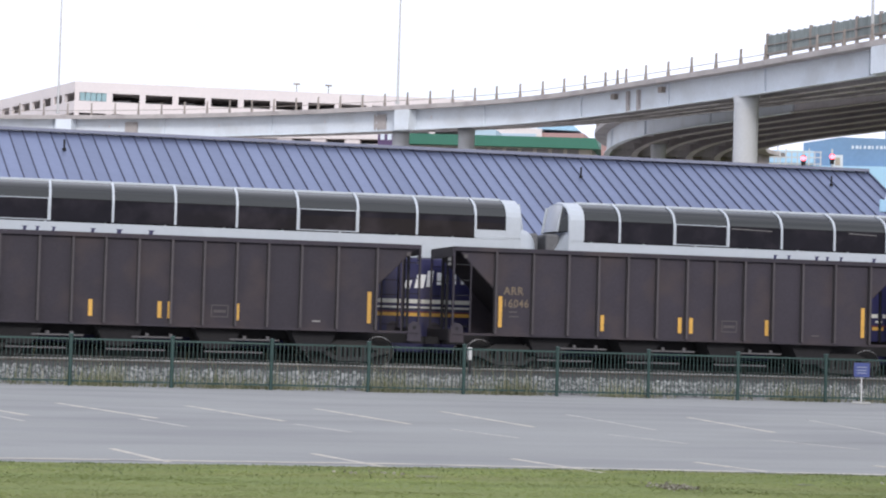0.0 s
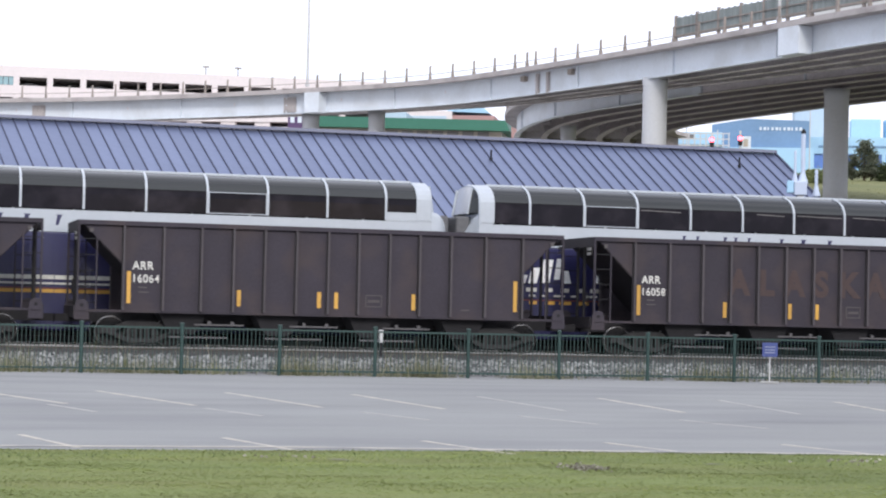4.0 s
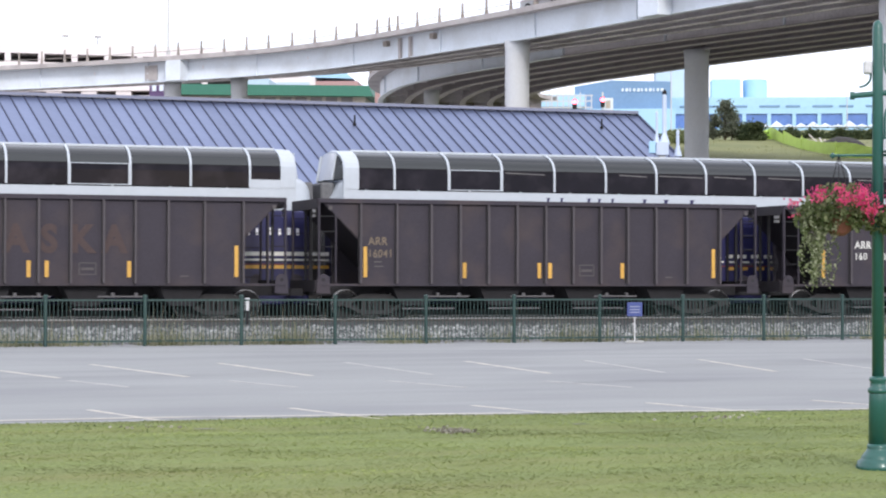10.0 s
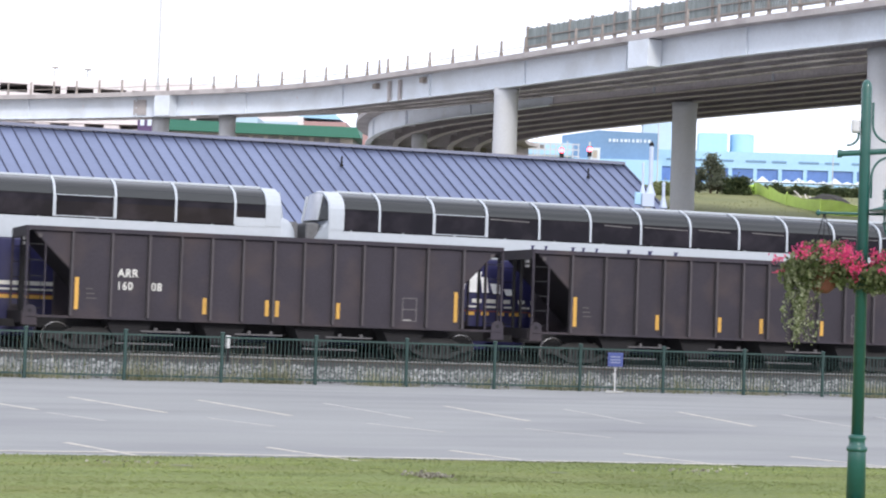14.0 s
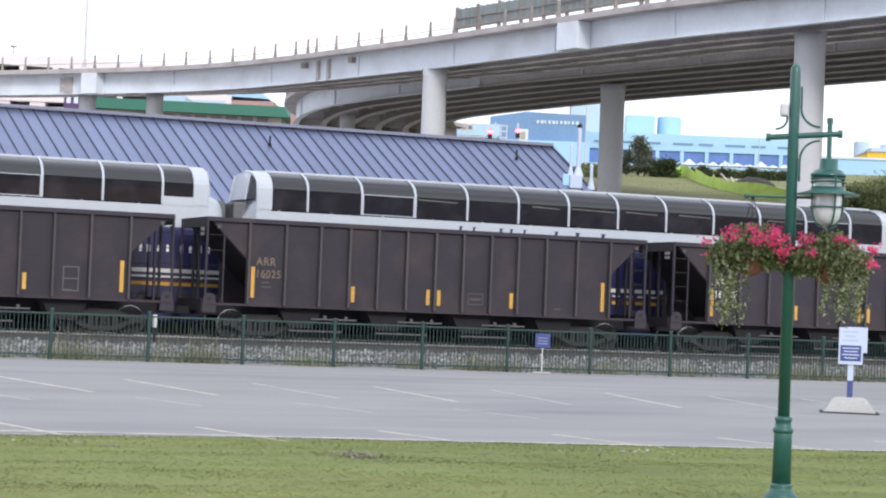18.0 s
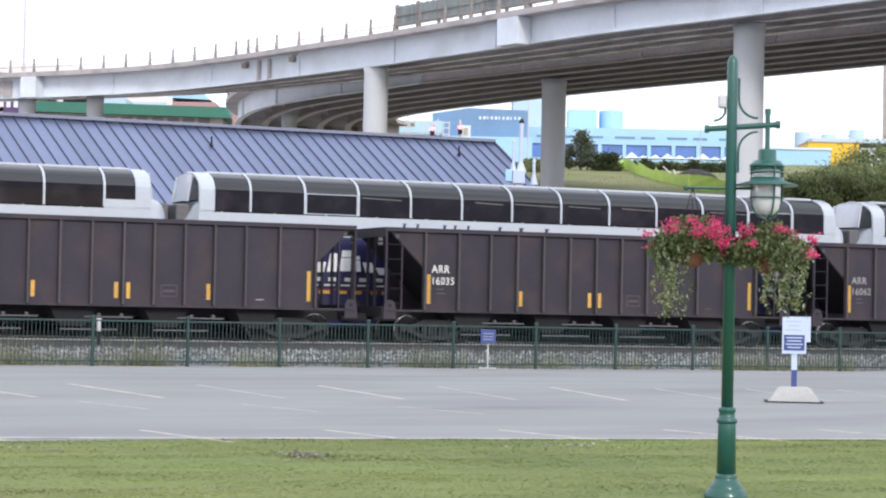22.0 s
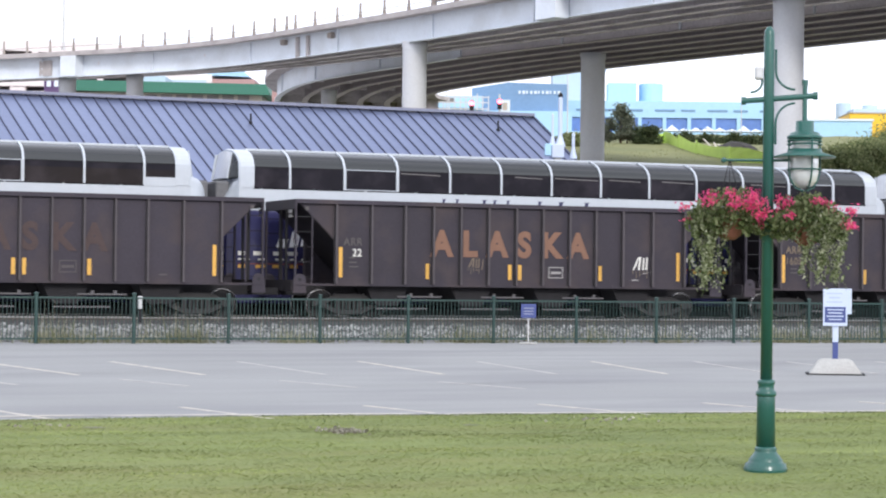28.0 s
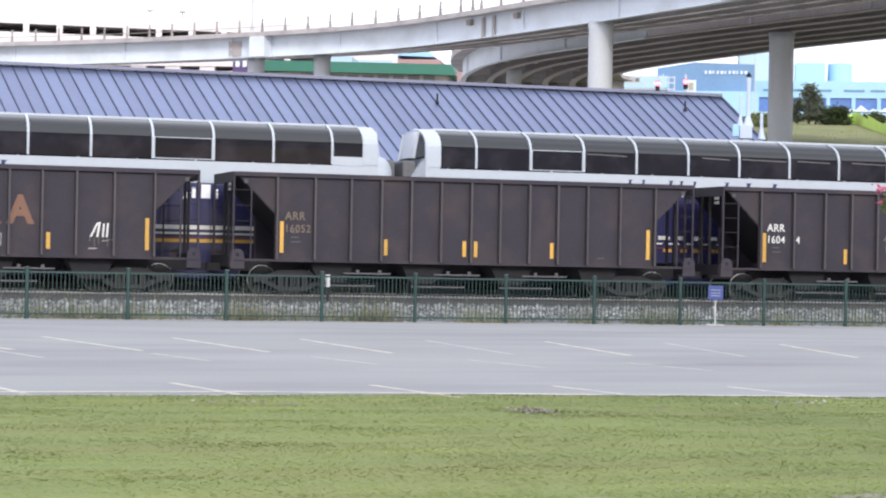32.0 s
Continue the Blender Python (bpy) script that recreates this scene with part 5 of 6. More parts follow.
STONES = island_mat("crushed stones", [(0.05, 0.05, 0.052), (0.12, 0.125, 0.12), (0.19, 0.195, 0.19), (0.33, 0.335, 0.325)], 0.9, 0.0, 0.0)
bm = bmesh.new()
sheet(bm, [[(x, y, z) for x in np.arange(-40, 121, 4.0)] for y, z in ((52.0, 0.005), (53.5, 0.05), (57.4, 0.13), (58.9, 0.255))])
tagged(part("ballast_shoulder", bm, BALLAST), "pale crushed stone ballast beside the track", "ballast", kind="structure")
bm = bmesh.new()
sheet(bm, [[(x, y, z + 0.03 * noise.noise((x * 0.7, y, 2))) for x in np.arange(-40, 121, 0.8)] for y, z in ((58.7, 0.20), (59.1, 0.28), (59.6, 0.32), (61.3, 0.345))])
tagged(part("track_shoulder", bm, DARKBED), "dark ballast slope below the rails", "ballast", kind="structure")
n = 26000
sx, sy = rng.uniform(-3, 50, n), 52.1 + 6.9 * rng.beta(1.3, 1.2, n)
sz = np.interp(sy, (52.0, 53.5, 57.5, 59.6, 61.3), (0.005, 0.05, 0.13, 0.32, 0.335))
r = rng.uniform(0.03, 0.075, n)
o = np.array([(1, 0, 0), (-1, 0, 0), (0, 1, 0), (0, -1, 0), (0, 0, 1), (0, 0, -1)], float)
v = np.stack([sx, sy, sz + 0.3 * r], 1)[:, None] + (o[None] * rng.uniform(0.6, 1.3, (n, 6, 1)) + rng.normal(0, 0.15, (n, 6, 3))) * r[:, None, None]
f = np.array([(0, 2, 4), (2, 1, 4), (1, 3, 4), (3, 0, 4), (2, 0, 5), (1, 2, 5), (3, 1, 5), (0, 3, 5)])
scatter("ballast_stones", v.reshape(-1, 3), (f[None] + 6 * np.arange(n)[:, None, None]).reshape(-1, 3), STONES, "loose pale grey crushed stones", "stones")

# ---- green street lamp with flower baskets ----
lamp = thing("street_lamp", "tall green street lamp with arm and caged lantern", "street lamp", at=(9.63, 16.0, 0.015), turn=-29)
part("base", lathe([(0.185, -0.035), (0.19, 0.0), (0.192, 0.025), (0.18, 0.04), (0.18, 0.06), (0.15, 0.075), (0.15, 0.092), (0.125, 0.125), (0.10, 0.158), (0.094, 0.172), (0.10, 0.188), (0.085, 0.21)], 28), LAMP_GREEN, lamp, smooth=True)
part("lower_shaft", lathe([(0.085, 0.2), (0.078, 0.66), (0.076, 0.67)], 24), LAMP_GREEN, lamp, smooth=True)
part("collar", lathe([(0.078, 0.65), (0.090, 0.66), (0.090, 0.69), (0.072, 0.705), (0.068, 0.75), (0.078, 0.765), (0.074, 0.79), (0.052, 0.80)], 28), LAMP_GREEN, lamp, smooth=True)
part("shaft", lathe([(0.053, 0.79), (0.046, 3.84), (0.040, 3.88), (0.02, 3.91)], 24), LAMP_GREEN, lamp, smooth=True)
bm = bmesh.new()
tube(bm, (-0.22, 0, 3.255), (0.405, 0, 3.30), 0.026, 10)
for x, z in ((-0.22, 3.255), (0.405, 3.30)):
    tube(bm, (x - 0.02, 0, z), (x + 0.02, 0, z), 0.036, 10)
part("cross_arm", bm, LAMP_GREEN, lamp)


def arc(x0, z0, x1, z1, up):
    return [(x0 + (x1 - x0) * (math.sin(t) if up else 1 - math.cos(t)), 0, z0 + (z1 - z0) * ((1 - math.cos(t)) if up else math.sin(t))) for t in (k * math.pi / 16 for k in range(9))]


for pts in ([(0.06, 0, 3.71), *arc(0.06, 3.52, 0.23, 3.355, False)], [(0.06, 0, 2.87), *arc(0.06, 3.06, 0.23, 3.235, False)], [(-0.06, 0, 3.48), *arc(-0.06, 3.42, -0.16, 3.33, False)]):
    part("scroll_brace", path_tube(bmesh.new(), pts, 0.011, 6), LAMP_GREEN, lamp)
part("photo_cell", soft_box(-0.125, -0.050, -0.045, 0.045, 3.44, 3.56, 0.02), MAST, lamp, "small grey electric box")
bm = bmesh.new()
tube(bm, (0.315, 0, 3.04), (0.315, 0, 3.42), 0.022, 10)
tube(bm, (0.315, 0, 3.39), (0.315, 0, 3.44), 0.028, 10)
part("lantern_stem", bm, LAMP_GREEN, lamp)
LX = 0.315
lantern = part("lantern_cap", lathe([(0.05, 3.08), (0.08, 3.075), (0.083, 2.985), (0.125, 2.975), (0.14, 2.95), (0.155, 2.945), (0.155, 2.92), (0.05, 2.915)], 28, (LX, 0)), LAMP_GREEN, lamp, smooth=True)
LAMP_GLASS = mat("frosted lamp glass", (0.75, 0.77, 0.76), 0.15, vary=0.05, bump=0.0, spec=0.6)
LAMP_GLASS.node_tree.nodes["Principled BSDF"].inputs["Transmission Weight"].default_value = 0.35
part("globe", lathe([(0.115, 2.915), (0.125, 2.75), (0.125, 2.62), (0.11, 2.55), (0.065, 2.50), (0.02, 2.48)], 24, (LX, 0)), LAMP_GLASS, lamp, "clear lamp glass", smooth=True)
part("shade", lathe([(0.15, 2.83), (0.155, 2.80), (0.275, 2.765), (0.275, 2.755), (0.15, 2.785), (0.145, 2.83)], 32, (LX, 0)), LAMP_GREEN, lamp, smooth=True)
for k in range(4):
    a = k * math.pi / 2 + 0.4
    part("cage_wire", path_tube(bmesh.new(), [(LX + r * math.cos(a), r * math.sin(a), z) for r, z in ((0.15, 2.93), (0.15, 2.64), (0.135, 2.57), (0.09, 2.49), (0.004, 2.455))], 0.008, 5), LAMP_GREEN, lamp)
for z in (2.90, 2.87, 2.65):
    part("cage_ring", path_tube(bmesh.new(), [(LX + 0.15 * math.cos(k * math.tau / 20), 0.15 * math.sin(k * math.tau / 20), z) for k in range(20)] + [(LX + 0.15, 0, z)], 0.008, 5), LAMP_GREEN, lamp)
bm = bmesh.new()
tube(bm, (-0.39, 0, 2.73), (0.39, 0, 2.73), 0.012, 8)
for x in (-0.39, 0.39):
    bmesh.ops.create_icosphere(bm, subdivisions=1, radius=0.028, matrix=Matrix.Translation((x, 0, 2.73)))
part("basket_arm", bm, LAMP_GREEN, lamp)

POT = mat("terracotta pot", (0.23, 0.085, 0.058), 0.8, vary=0.12)
LEAF = island_mat("basket leaves", [(0.06, 0.085, 0.03), (0.13, 0.17, 0.065), (0.20, 0.245, 0.10), (0.30, 0.33, 0.18)])
VINE = island_mat("variegated vine leaves", [(0.08, 0.11, 0.04), (0.17, 0.205, 0.09), (0.30, 0.325, 0.175), (0.47, 0.48, 0.34)])
PINK = island_mat("pink petals", [(0.70, 0.05, 0.20), (0.85, 0.10, 0.30), (0.90, 0.26, 0.44), (0.82, 0.16, 0.22)])


def leaves(rng, pts, size, tilt=1.0):
    """Small folded four-cornered leaves at the given places."""
    n = len(pts)
    q = rng.normal(0, 1, (n, 2, 3)) * (1, 1, tilt)
    a = q[:, 0] / np.linalg.norm(q[:, 0], axis=1)[:, None]
    b = np.cross(a, q[:, 1])
    b /= np.linalg.norm(b, axis=1)[:, None]
    s = (size * rng.uniform(0.6, 1.3, n))[:, None]
    v = np.stack([pts - a * s, pts + b * s * 0.6, pts + a * s, pts - b * s * 0.6], 1)
    return v.reshape(-1, 3), np.arange(4 * n).reshape(-1, 4)


def leafy(name, v, f, material, parent, label=""):
    me = bpy.data.meshes.new(name)
    me.from_pydata(v.tolist(), [], f.tolist())
    return piece(name, me, material, parent, (0, 0, 0), label)


# dead leaves lying flat on the lawn, and dark tufts along its edges
BROWN = island_mat("dead leaves", [(0.17, 0.15, 0.11), (0.32, 0.30, 0.24), (0.50, 0.47, 0.40)])
n = 330
c = rng.choice(4, n, p=(0.45, 0.08, 0.37, 0.10))
lx = np.array([7.45, 4.6, 8.6, 11.2])[c] + rng.normal(0, 0.12, n) * np.array([1, 2.0, 14.0, 2.0])[c]
ly = np.array([21.0, 22.6, 12.78, 22.2])[c] + rng.normal(0, 0.30, n) * np.array([0.7, 0.5, 0.5, 0.7])[c]
lz = np.array([lawn_z(a, 24 * (b - KERB_Y) / (lawn_edge(a) - KERB_Y)) for a, b in zip(lx, ly)])
v, f = leaves(rng, np.stack([lx, ly, lz + 0.022], 1), 0.026, 0.25)
scatter("dead_leaves", v, f, BROWN, "small patches of dry grey-brown leaves on the lawn", "leaves")
TUFT = island_mat("lawn weeds", [(0.12, 0.16, 0.065), (0.15, 0.195, 0.08), (0.20, 0.235, 0.11)])
n = 16000
c = rng.choice(3, n, p=(0.20, 0.06, 0.74))
tx = rng.choice(rng.uniform(-1, 19, 150), n) + rng.normal(0, 0.16, n)
ty = np.where(c == 0, np.array([lawn_edge(a) for a in tx]) - np.abs(rng.normal(0, 0.12, n)), np.where(c == 1, np.array([lawn_edge(a) for a in tx]) - 0.6 - np.abs(rng.normal(0, 0.9, n)), KERB_Y + 0.02 + np.abs(rng.normal(0, 0.42, n))))
tz = np.array([lawn_z(a, 24 * (b - KERB_Y) / (lawn_edge(a) - KERB_Y)) for a, b in zip(tx, ty)])
v, f = blades(rng, tx, ty, tz - 0.005, np.where(c == 0, 0.45, 0.7) * rng.uniform(0.03, 0.07, n), rng.uniform(0.010, 0.022, n), 2.4, 1.0)
scatter("lawn_weeds", v, f, TUFT, "dark green weed tufts at the lawn's edges", "weeds")


def flower_basket(x, hang, seed, vines):
    """A hanging pot with leaves, pink blossoms and trailing vines, hung from the lamp's arm."""
    r = np.random.default_rng(seed)
    b = thing("flower_basket", "hanging basket of pink geraniums and trailing variegated vines", "flower basket", "lamp flower baskets",
              at=(9.63 + x * math.cos(radians(29)), 16.0 - x * math.sin(radians(29)), 0.04), turn=-29)
    part("pot", lathe([(0.05, hang - 0.04), (0.10, hang), (0.14, hang + 0.10), (0.15, hang + 0.18), (0.135, hang + 0.18)], 20), POT, b, "terracotta-coloured plastic pot", smooth=True)
    wire = bmesh.new()
    for k in range(3):
        a = k * math.tau / 3 + 0.5
        tube(wire, (0.14 * math.cos(a), 0.14 * math.sin(a), hang + 0.17), (0, 0, 2.72), 0.004, 4)
    part("hanger", wire, STEEL_DARK, b)
    n = 2800
    d = r.normal(0, 1, (n, 3))
    d /= np.linalg.norm(d, axis=1)[:, None]
    p = d * (r.uniform(0.25, 1, n) ** 0.6)[:, None] * (0.40, 0.33, 0.20) + (0, 0, hang + 0.22)
    p[:, 2] -= 0.35 * np.abs(p[:, 0]) ** 1.3
    p[:, 2] += 0.05 * np.sin(p[:, 0] * 21 + seed) * np.cos(p[:, 1] * 17)
    p = p[~((np.hypot(p[:, 0], p[:, 1]) < 0.13) & (p[:, 2] < hang + 0.10))]
    leafy("foliage", *leaves(r, p, 0.026), LEAF, b, "fresh green leaves")
    pts = []
    for cx, cy, length, wide, cnt in vines:
        for _ in range(cnt):
            ox, oy = cx + r.normal(0, wide), cy + r.normal(0, wide)
            L = length * r.uniform(0.55, 1.05)
            t = np.linspace(0, 1, int(L / 0.014))
            pts.append(np.stack([ox + 0.04 * np.sin(6 * t + ox * 40) + r.normal(0, 0.012, len(t)), oy + 0.03 * np.cos(5 * t + oy * 30) + r.normal(0, 0.012, len(t)), hang + 0.22 - L * t], 1))
    leafy("vine", *leaves(r, np.concatenate(pts), 0.0175), VINE, b, "trailing pale variegated leaves")
    heads = []
    for _ in range(24):
        a, q = r.uniform(0, math.tau), math.radians(r.uniform(15, 108))
        c = np.array([0.40 * math.cos(a) * math.sin(q), 0.34 * math.sin(a) * math.sin(q) - 0.04, hang + 0.20 + 0.17 * math.cos(q) + r.normal(0, 0.03)])
        heads.append(c + r.normal(0, 1, (42, 3)) * (0.032, 0.032, 0.022))
    leafy("blossoms", *leaves(r, np.concatenate(heads), 0.016), PINK, b, "bright pink geranium blossoms")
    return b


flower_basket(-0.335, 2.04, 11, ((-0.19, -0.05, 0.72, 0.062, 48), (-0.08, -0.12, 0.34, 0.05, 8)))
flower_basket(0.335, 1.99, 12, ((0.13, -0.10, 0.61, 0.09, 52), (-0.13, -0.12, 0.28, 0.07, 10)))

# ---- signs in the lot ----
SIGN_WHITE = mat("white sign panel", (0.50, 0.57, 0.70), 0.5, vary=0.04)
PALE_MARK = mat("pale grey-blue print", (0.38, 0.45, 0.60), 0.6, vary=0.1)
GREY_MARK = mat("grey print", (0.28, 0.30, 0.36), 0.6, vary=0.1)
SIGN_BLUE = mat("blue sign panel", (0.045, 0.065, 0.21), 0.5, vary=0.08)
board = thing("notice_board", "white and blue notice board on a post in concrete", "sign", at=(21.36, 33.15, 0), turn=-30)
bm = prism(bmesh.new(), [(-0.49, 0), (0.49, 0), (0.29, 0.29), (-0.29, 0.29)], -0.34, 0.34)
for v in bm.verts:
    if v.co.z > 0.1:
        v.co.y *= 0.5
bmesh.ops.bevel(bm, geom=bm.edges[:], offset=0.03, segments=2, affect="EDGES")
part("concrete_foot", bm, CONCRETE, board)
part("foot_pad", boxes((-0.53, 0.53, -0.38, 0.38, 0, 0.025)), RUBBER, board)
part("post", boxes((-0.05, 0.05, -0.05, 0.05, 0.28, 0.60)), SIGN_BLUE, board)
part("post", boxes((-0.052, 0.052, -0.052, 0.052, 0.60, 0.95)), SIGN_WHITE, board)
part("front_panel", boxes((-0.23, 0.21, -0.09, -0.06, 0.90, 1.58)), SIGN_WHITE, board)
part("rear_panel", boxes((-0.10, 0.29, -0.055, -0.03, 1.12, 1.59)), SIGN_WHITE, board)
part("blue_field", boxes((-0.20, 0.18, -0.095, -0.088, 0.96, 1.25)), SIGN_BLUE, board)
for k, (w, z) in enumerate(((0.16, 1.20), (0.14, 1.14), (0.165, 1.08), (0.13, 1.02))):
    part("text_bar", boxes((-w, w - 0.02, -0.099, -0.094, z - 0.012, z + 0.008)), SIGN_WHITE, board)
for w, z in ((0.17, 1.50), (0.13, 1.42), (0.17, 1.34)):
    part("text_bar", boxes((-w, w - 0.05, -0.094, -0.089, z - 0.012, z + 0.012)), PALE_MARK, board)
sign = thing("small_sign", "small blue sign on a thin white post", "sign", at=(22.96, 50.4, 0), turn=-25)
part("post", boxes((-0.016, 0.016, -0.015, 0.015, 0.0, 0.75)), MAST, sign)
part("plate", soft_box(-0.20, 0.20, -0.045, -0.02, 0.69, 1.06, 0.012), SIGN_BLUE, sign)
part("foot", soft_box(-0.24, 0.24, -0.2, 0.2, 0.0, 0.05, 0.015), CONCRETE, sign)
for z in (0.95, 0.87, 0.80):
    part("text_bar", boxes((-0.13, 0.13, -0.05, -0.044, z - 0.010, z + 0.010)), GREY_MARK, sign)
cab = thing("track_cabinet", "small grey signal cabinet beside the track", "cabinet", at=(14.85, 60.0, 0.3))
part("body", soft_box(-0.07, 0.07, -0.07, 0.07, 0.42, 0.80, 0.02), MAST, cab)
part("leg", boxes((-0.04, 0.04, -0.04, 0.04, 0.0, 0.43)), STEEL_DARK, cab)


# ---- the hill and the city behind ----
HILL_GRASS = mat("dry hillside grass", (0.195, 0.20, 0.080), 0.95, vary=0.22, scale=0.4, grain=5, bump=0.5, stain=(0.15, 0.165, 0.065), stain_scale=0.25, stain_amount=0.7)
LIME = mat("lime green mesh", (0.55, 0.74, 0.16), 0.7, vary=0.15, scale=1.0)
SKY_BLUE = mat("sky blue facade", (0.36, 0.58, 0.76), 0.6, vary=0.06, scale=0.2, grain=2)
DEEP_BLUE = mat("deep blue facade", (0.15, 0.26, 0.41), 0.6, vary=0.1, scale=0.2, grain=2)
PANE_BLUE = mat("blue tinted pane", (0.10, 0.20, 0.50), 0.25, vary=0.15, scale=0.4, grain=2, bump=0, random_object=0.12)
GREY_BLUE = mat("grey-blue tower cladding", (0.45, 0.56, 0.66), 0.7, vary=0.06, scale=0.2, grain=2)
PALE = mat("pale pinkish concrete", (0.70, 0.64, 0.63), 0.8, vary=0.06, scale=0.15, grain=2)
# the shade inside openings is put into this dark colour
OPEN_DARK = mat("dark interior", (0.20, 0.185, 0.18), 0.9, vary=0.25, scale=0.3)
TEAL_PANE = mat("teal pane", (0.26, 0.40, 0.43), 0.25, vary=0.1, bump=0)
ROOF_GREEN = mat("green mansard metal", (0.03, 0.15, 0.10), 0.55, vary=0.08, scale=0.3, grain=3)
TAN = mat("tan masonry", (0.42, 0.37, 0.31), 0.85, vary=0.12, scale=0.3, grain=3)
BRICK = mat("faded red masonry", (0.42, 0.26, 0.25), 0.85, vary=0.1)
BRIGHT_YELLOW = mat("yellow facade", (0.80, 0.48, 0.03), 0.6, vary=0.06)
BEIGE = mat("beige tower", (0.55, 0.47, 0.40), 0.8, vary=0.08, scale=0.1, grain=2)
TENT = mat("white tent fabric", (0.62, 0.68, 0.74), 0.7, vary=0.04)
PURPLE = mat("purple sign", (0.09, 0.05, 0.13), 0.6, vary=0.1)
SIGNAL_RED = glow("red signal light", (1.0, 0.10, 0.14), 5.0)
BARK = mat("bark", (0.09, 0.065, 0.045), 0.9, vary=0.3, bump=0.5)

FAR = dict(turn=-23)


def hill_z(x, d):
    rise = min(1, max(0, (x + 8) / 13)) ** 2
    base = np.interp(d, (112, 122, 130, 150, 165, 185, 255, 300, 420), (0.2, 5.5, 8.8, 11.0, 12.7, 13.3, 19.8, 20.2, 20.5))
    return 0.1 + (base - 0.1) * rise


bm = bmesh.new()
sheet(bm, [[site(x, d, hill_z(x, d) + 0.25 * noise.noise((x * 0.3, d * 0.2, 3))) for x in [*np.arange(-14, 60, 2.0), 80, 110, 150, 220]] for d in [112, 117, 122, 126, 130, 135, 140, 145, 150, 155, 160, 165, 172, 180, 190, 210, 230, 255, 280, 320, 420]])
tagged(part("hillside", bm, HILL_GRASS, smooth=True), "grassy hillside rising behind the station", "hill", kind="structure")
HILL_BLADES = island_mat("hill grass", [(0.15, 0.16, 0.065), (0.21, 0.205, 0.095), (0.26, 0.245, 0.125)])
n = 2500
hx, hd = rng.uniform(4, 32, n), rng.uniform(126, 182, n)
hz = np.array([hill_z(a, b) for a, b in zip(hx, hd)])
wx, wy = hx * math.cos(TURN) + hd * math.sin(TURN), -hx * math.sin(TURN) + hd * math.cos(TURN)
v, f = blades(rng, wx, wy, hz - 0.05, rng.uniform(0.06, 0.18, n), rng.uniform(0.04, 0.09, n), 0.8)
scatter("hill_grass", v, f, HILL_BLADES, "rough dry grass on the hillside", "grass")

# lime green barrier down the slope
barrier = thing("barrier_fence", "lime green plastic mesh barrier down the hillside", "fence")
route = [(13.5, 166), (14.9, 167), (15.2, 158), (15.7, 150), (16.9, 140), (19, 136)]
for (xa, da), (xb, db) in zip(route, route[1:]):
    bm = bmesh.new()
    m = 4
    rows = []
    for q in (0.0, 0.45, 0.88):
        rows.append([site(xa + (xb - xa) * k / m, da + (db - da) * k / m + 0.05 * math.sin(9 * k + q * 5), hill_z(xa + (xb - xa) * k / m, da + (db - da) * k / m) - 0.05 + q * (1.0 + 0.15 * math.sin(3 * xa + k))) for k in range(m + 1)])
    sheet(bm, rows)
    part("mesh_panel", bm, LIME, barrier)
    p = site(xa, da, hill_z(xa, da))
    bm = bmesh.new()
    tube(bm, p - Vector((0, 0, 0.2)), p + Vector((0, 0, 0.95)), 0.04, 6)
    part("stake", bm, LIME, barrier)


# ---- trees ----
NEEDLE = island_mat("dark foliage", [(0.032, 0.05, 0.025), (0.07, 0.093, 0.042), (0.12, 0.14, 0.064)])
SPRUCE = island_mat("grey-green needles", [(0.09, 0.105, 0.075), (0.15, 0.17, 0.12), (0.235, 0.245, 0.175)])
FOLIAGE = island_mat("mid green foliage", [(0.095, 0.125, 0.055), (0.175, 0.215, 0.092), (0.26, 0.295, 0.13), (0.34, 0.35, 0.18)])


def tree(x, d, height, wide, seed, leaf, conifer=False, z=None, label=""):
    """Tapered trunk with limbs, and a crown of many small leaves in uneven clumps."""
    r = np.random.default_rng(seed)
    base = hill_z(x, d) if z is None else z
    t = new("tree")
    t.location = site(x, d, base - 0.1)
    tagged(t, label or ("dark conifer on the hillside" if conifer else "leafy green bush on the hillside"), "tree")
    bm = bmesh.new()
    tube(bm, (0, 0, 0), (0.1, 0, height * 0.85), 0.05 * height ** 0.7, 8, 0.015)
    clumps = []
    for k in range(34 if conifer else 12):
        a, h = r.uniform(0, math.tau), r.uniform(0.12, 0.95)
        reach = wide * 0.5 * ((1.05 - h) if conifer else math.sin(math.pi * (0.18 + 0.8 * h)) ** 0.7) * r.uniform(0.6, 1.1)
        tip = (reach * math.cos(a), reach * math.sin(a), height * h)
        tube(bm, (0, 0, height * h * 0.8), tip, 0.02 * height ** 0.6, 5, 0.008)
        clumps.append((tip, wide * (0.11 if conifer else 0.20)))
    part("trunk", bm, BARK, t)
    clumps.append(((0, 0, height * 0.92), wide * 0.08))
    pts = np.concatenate([np.array(c) + r.normal(0, 1, (60 if conifer else 420, 3)) * (s, s, s * (0.5 if conifer else 0.7)) for c, s in clumps])
    pts = pts[pts[:, 2] > 0.02]
    leafy("crown", *leaves(r, pts, 0.10 if conifer else 0.105), leaf, t)
    return t


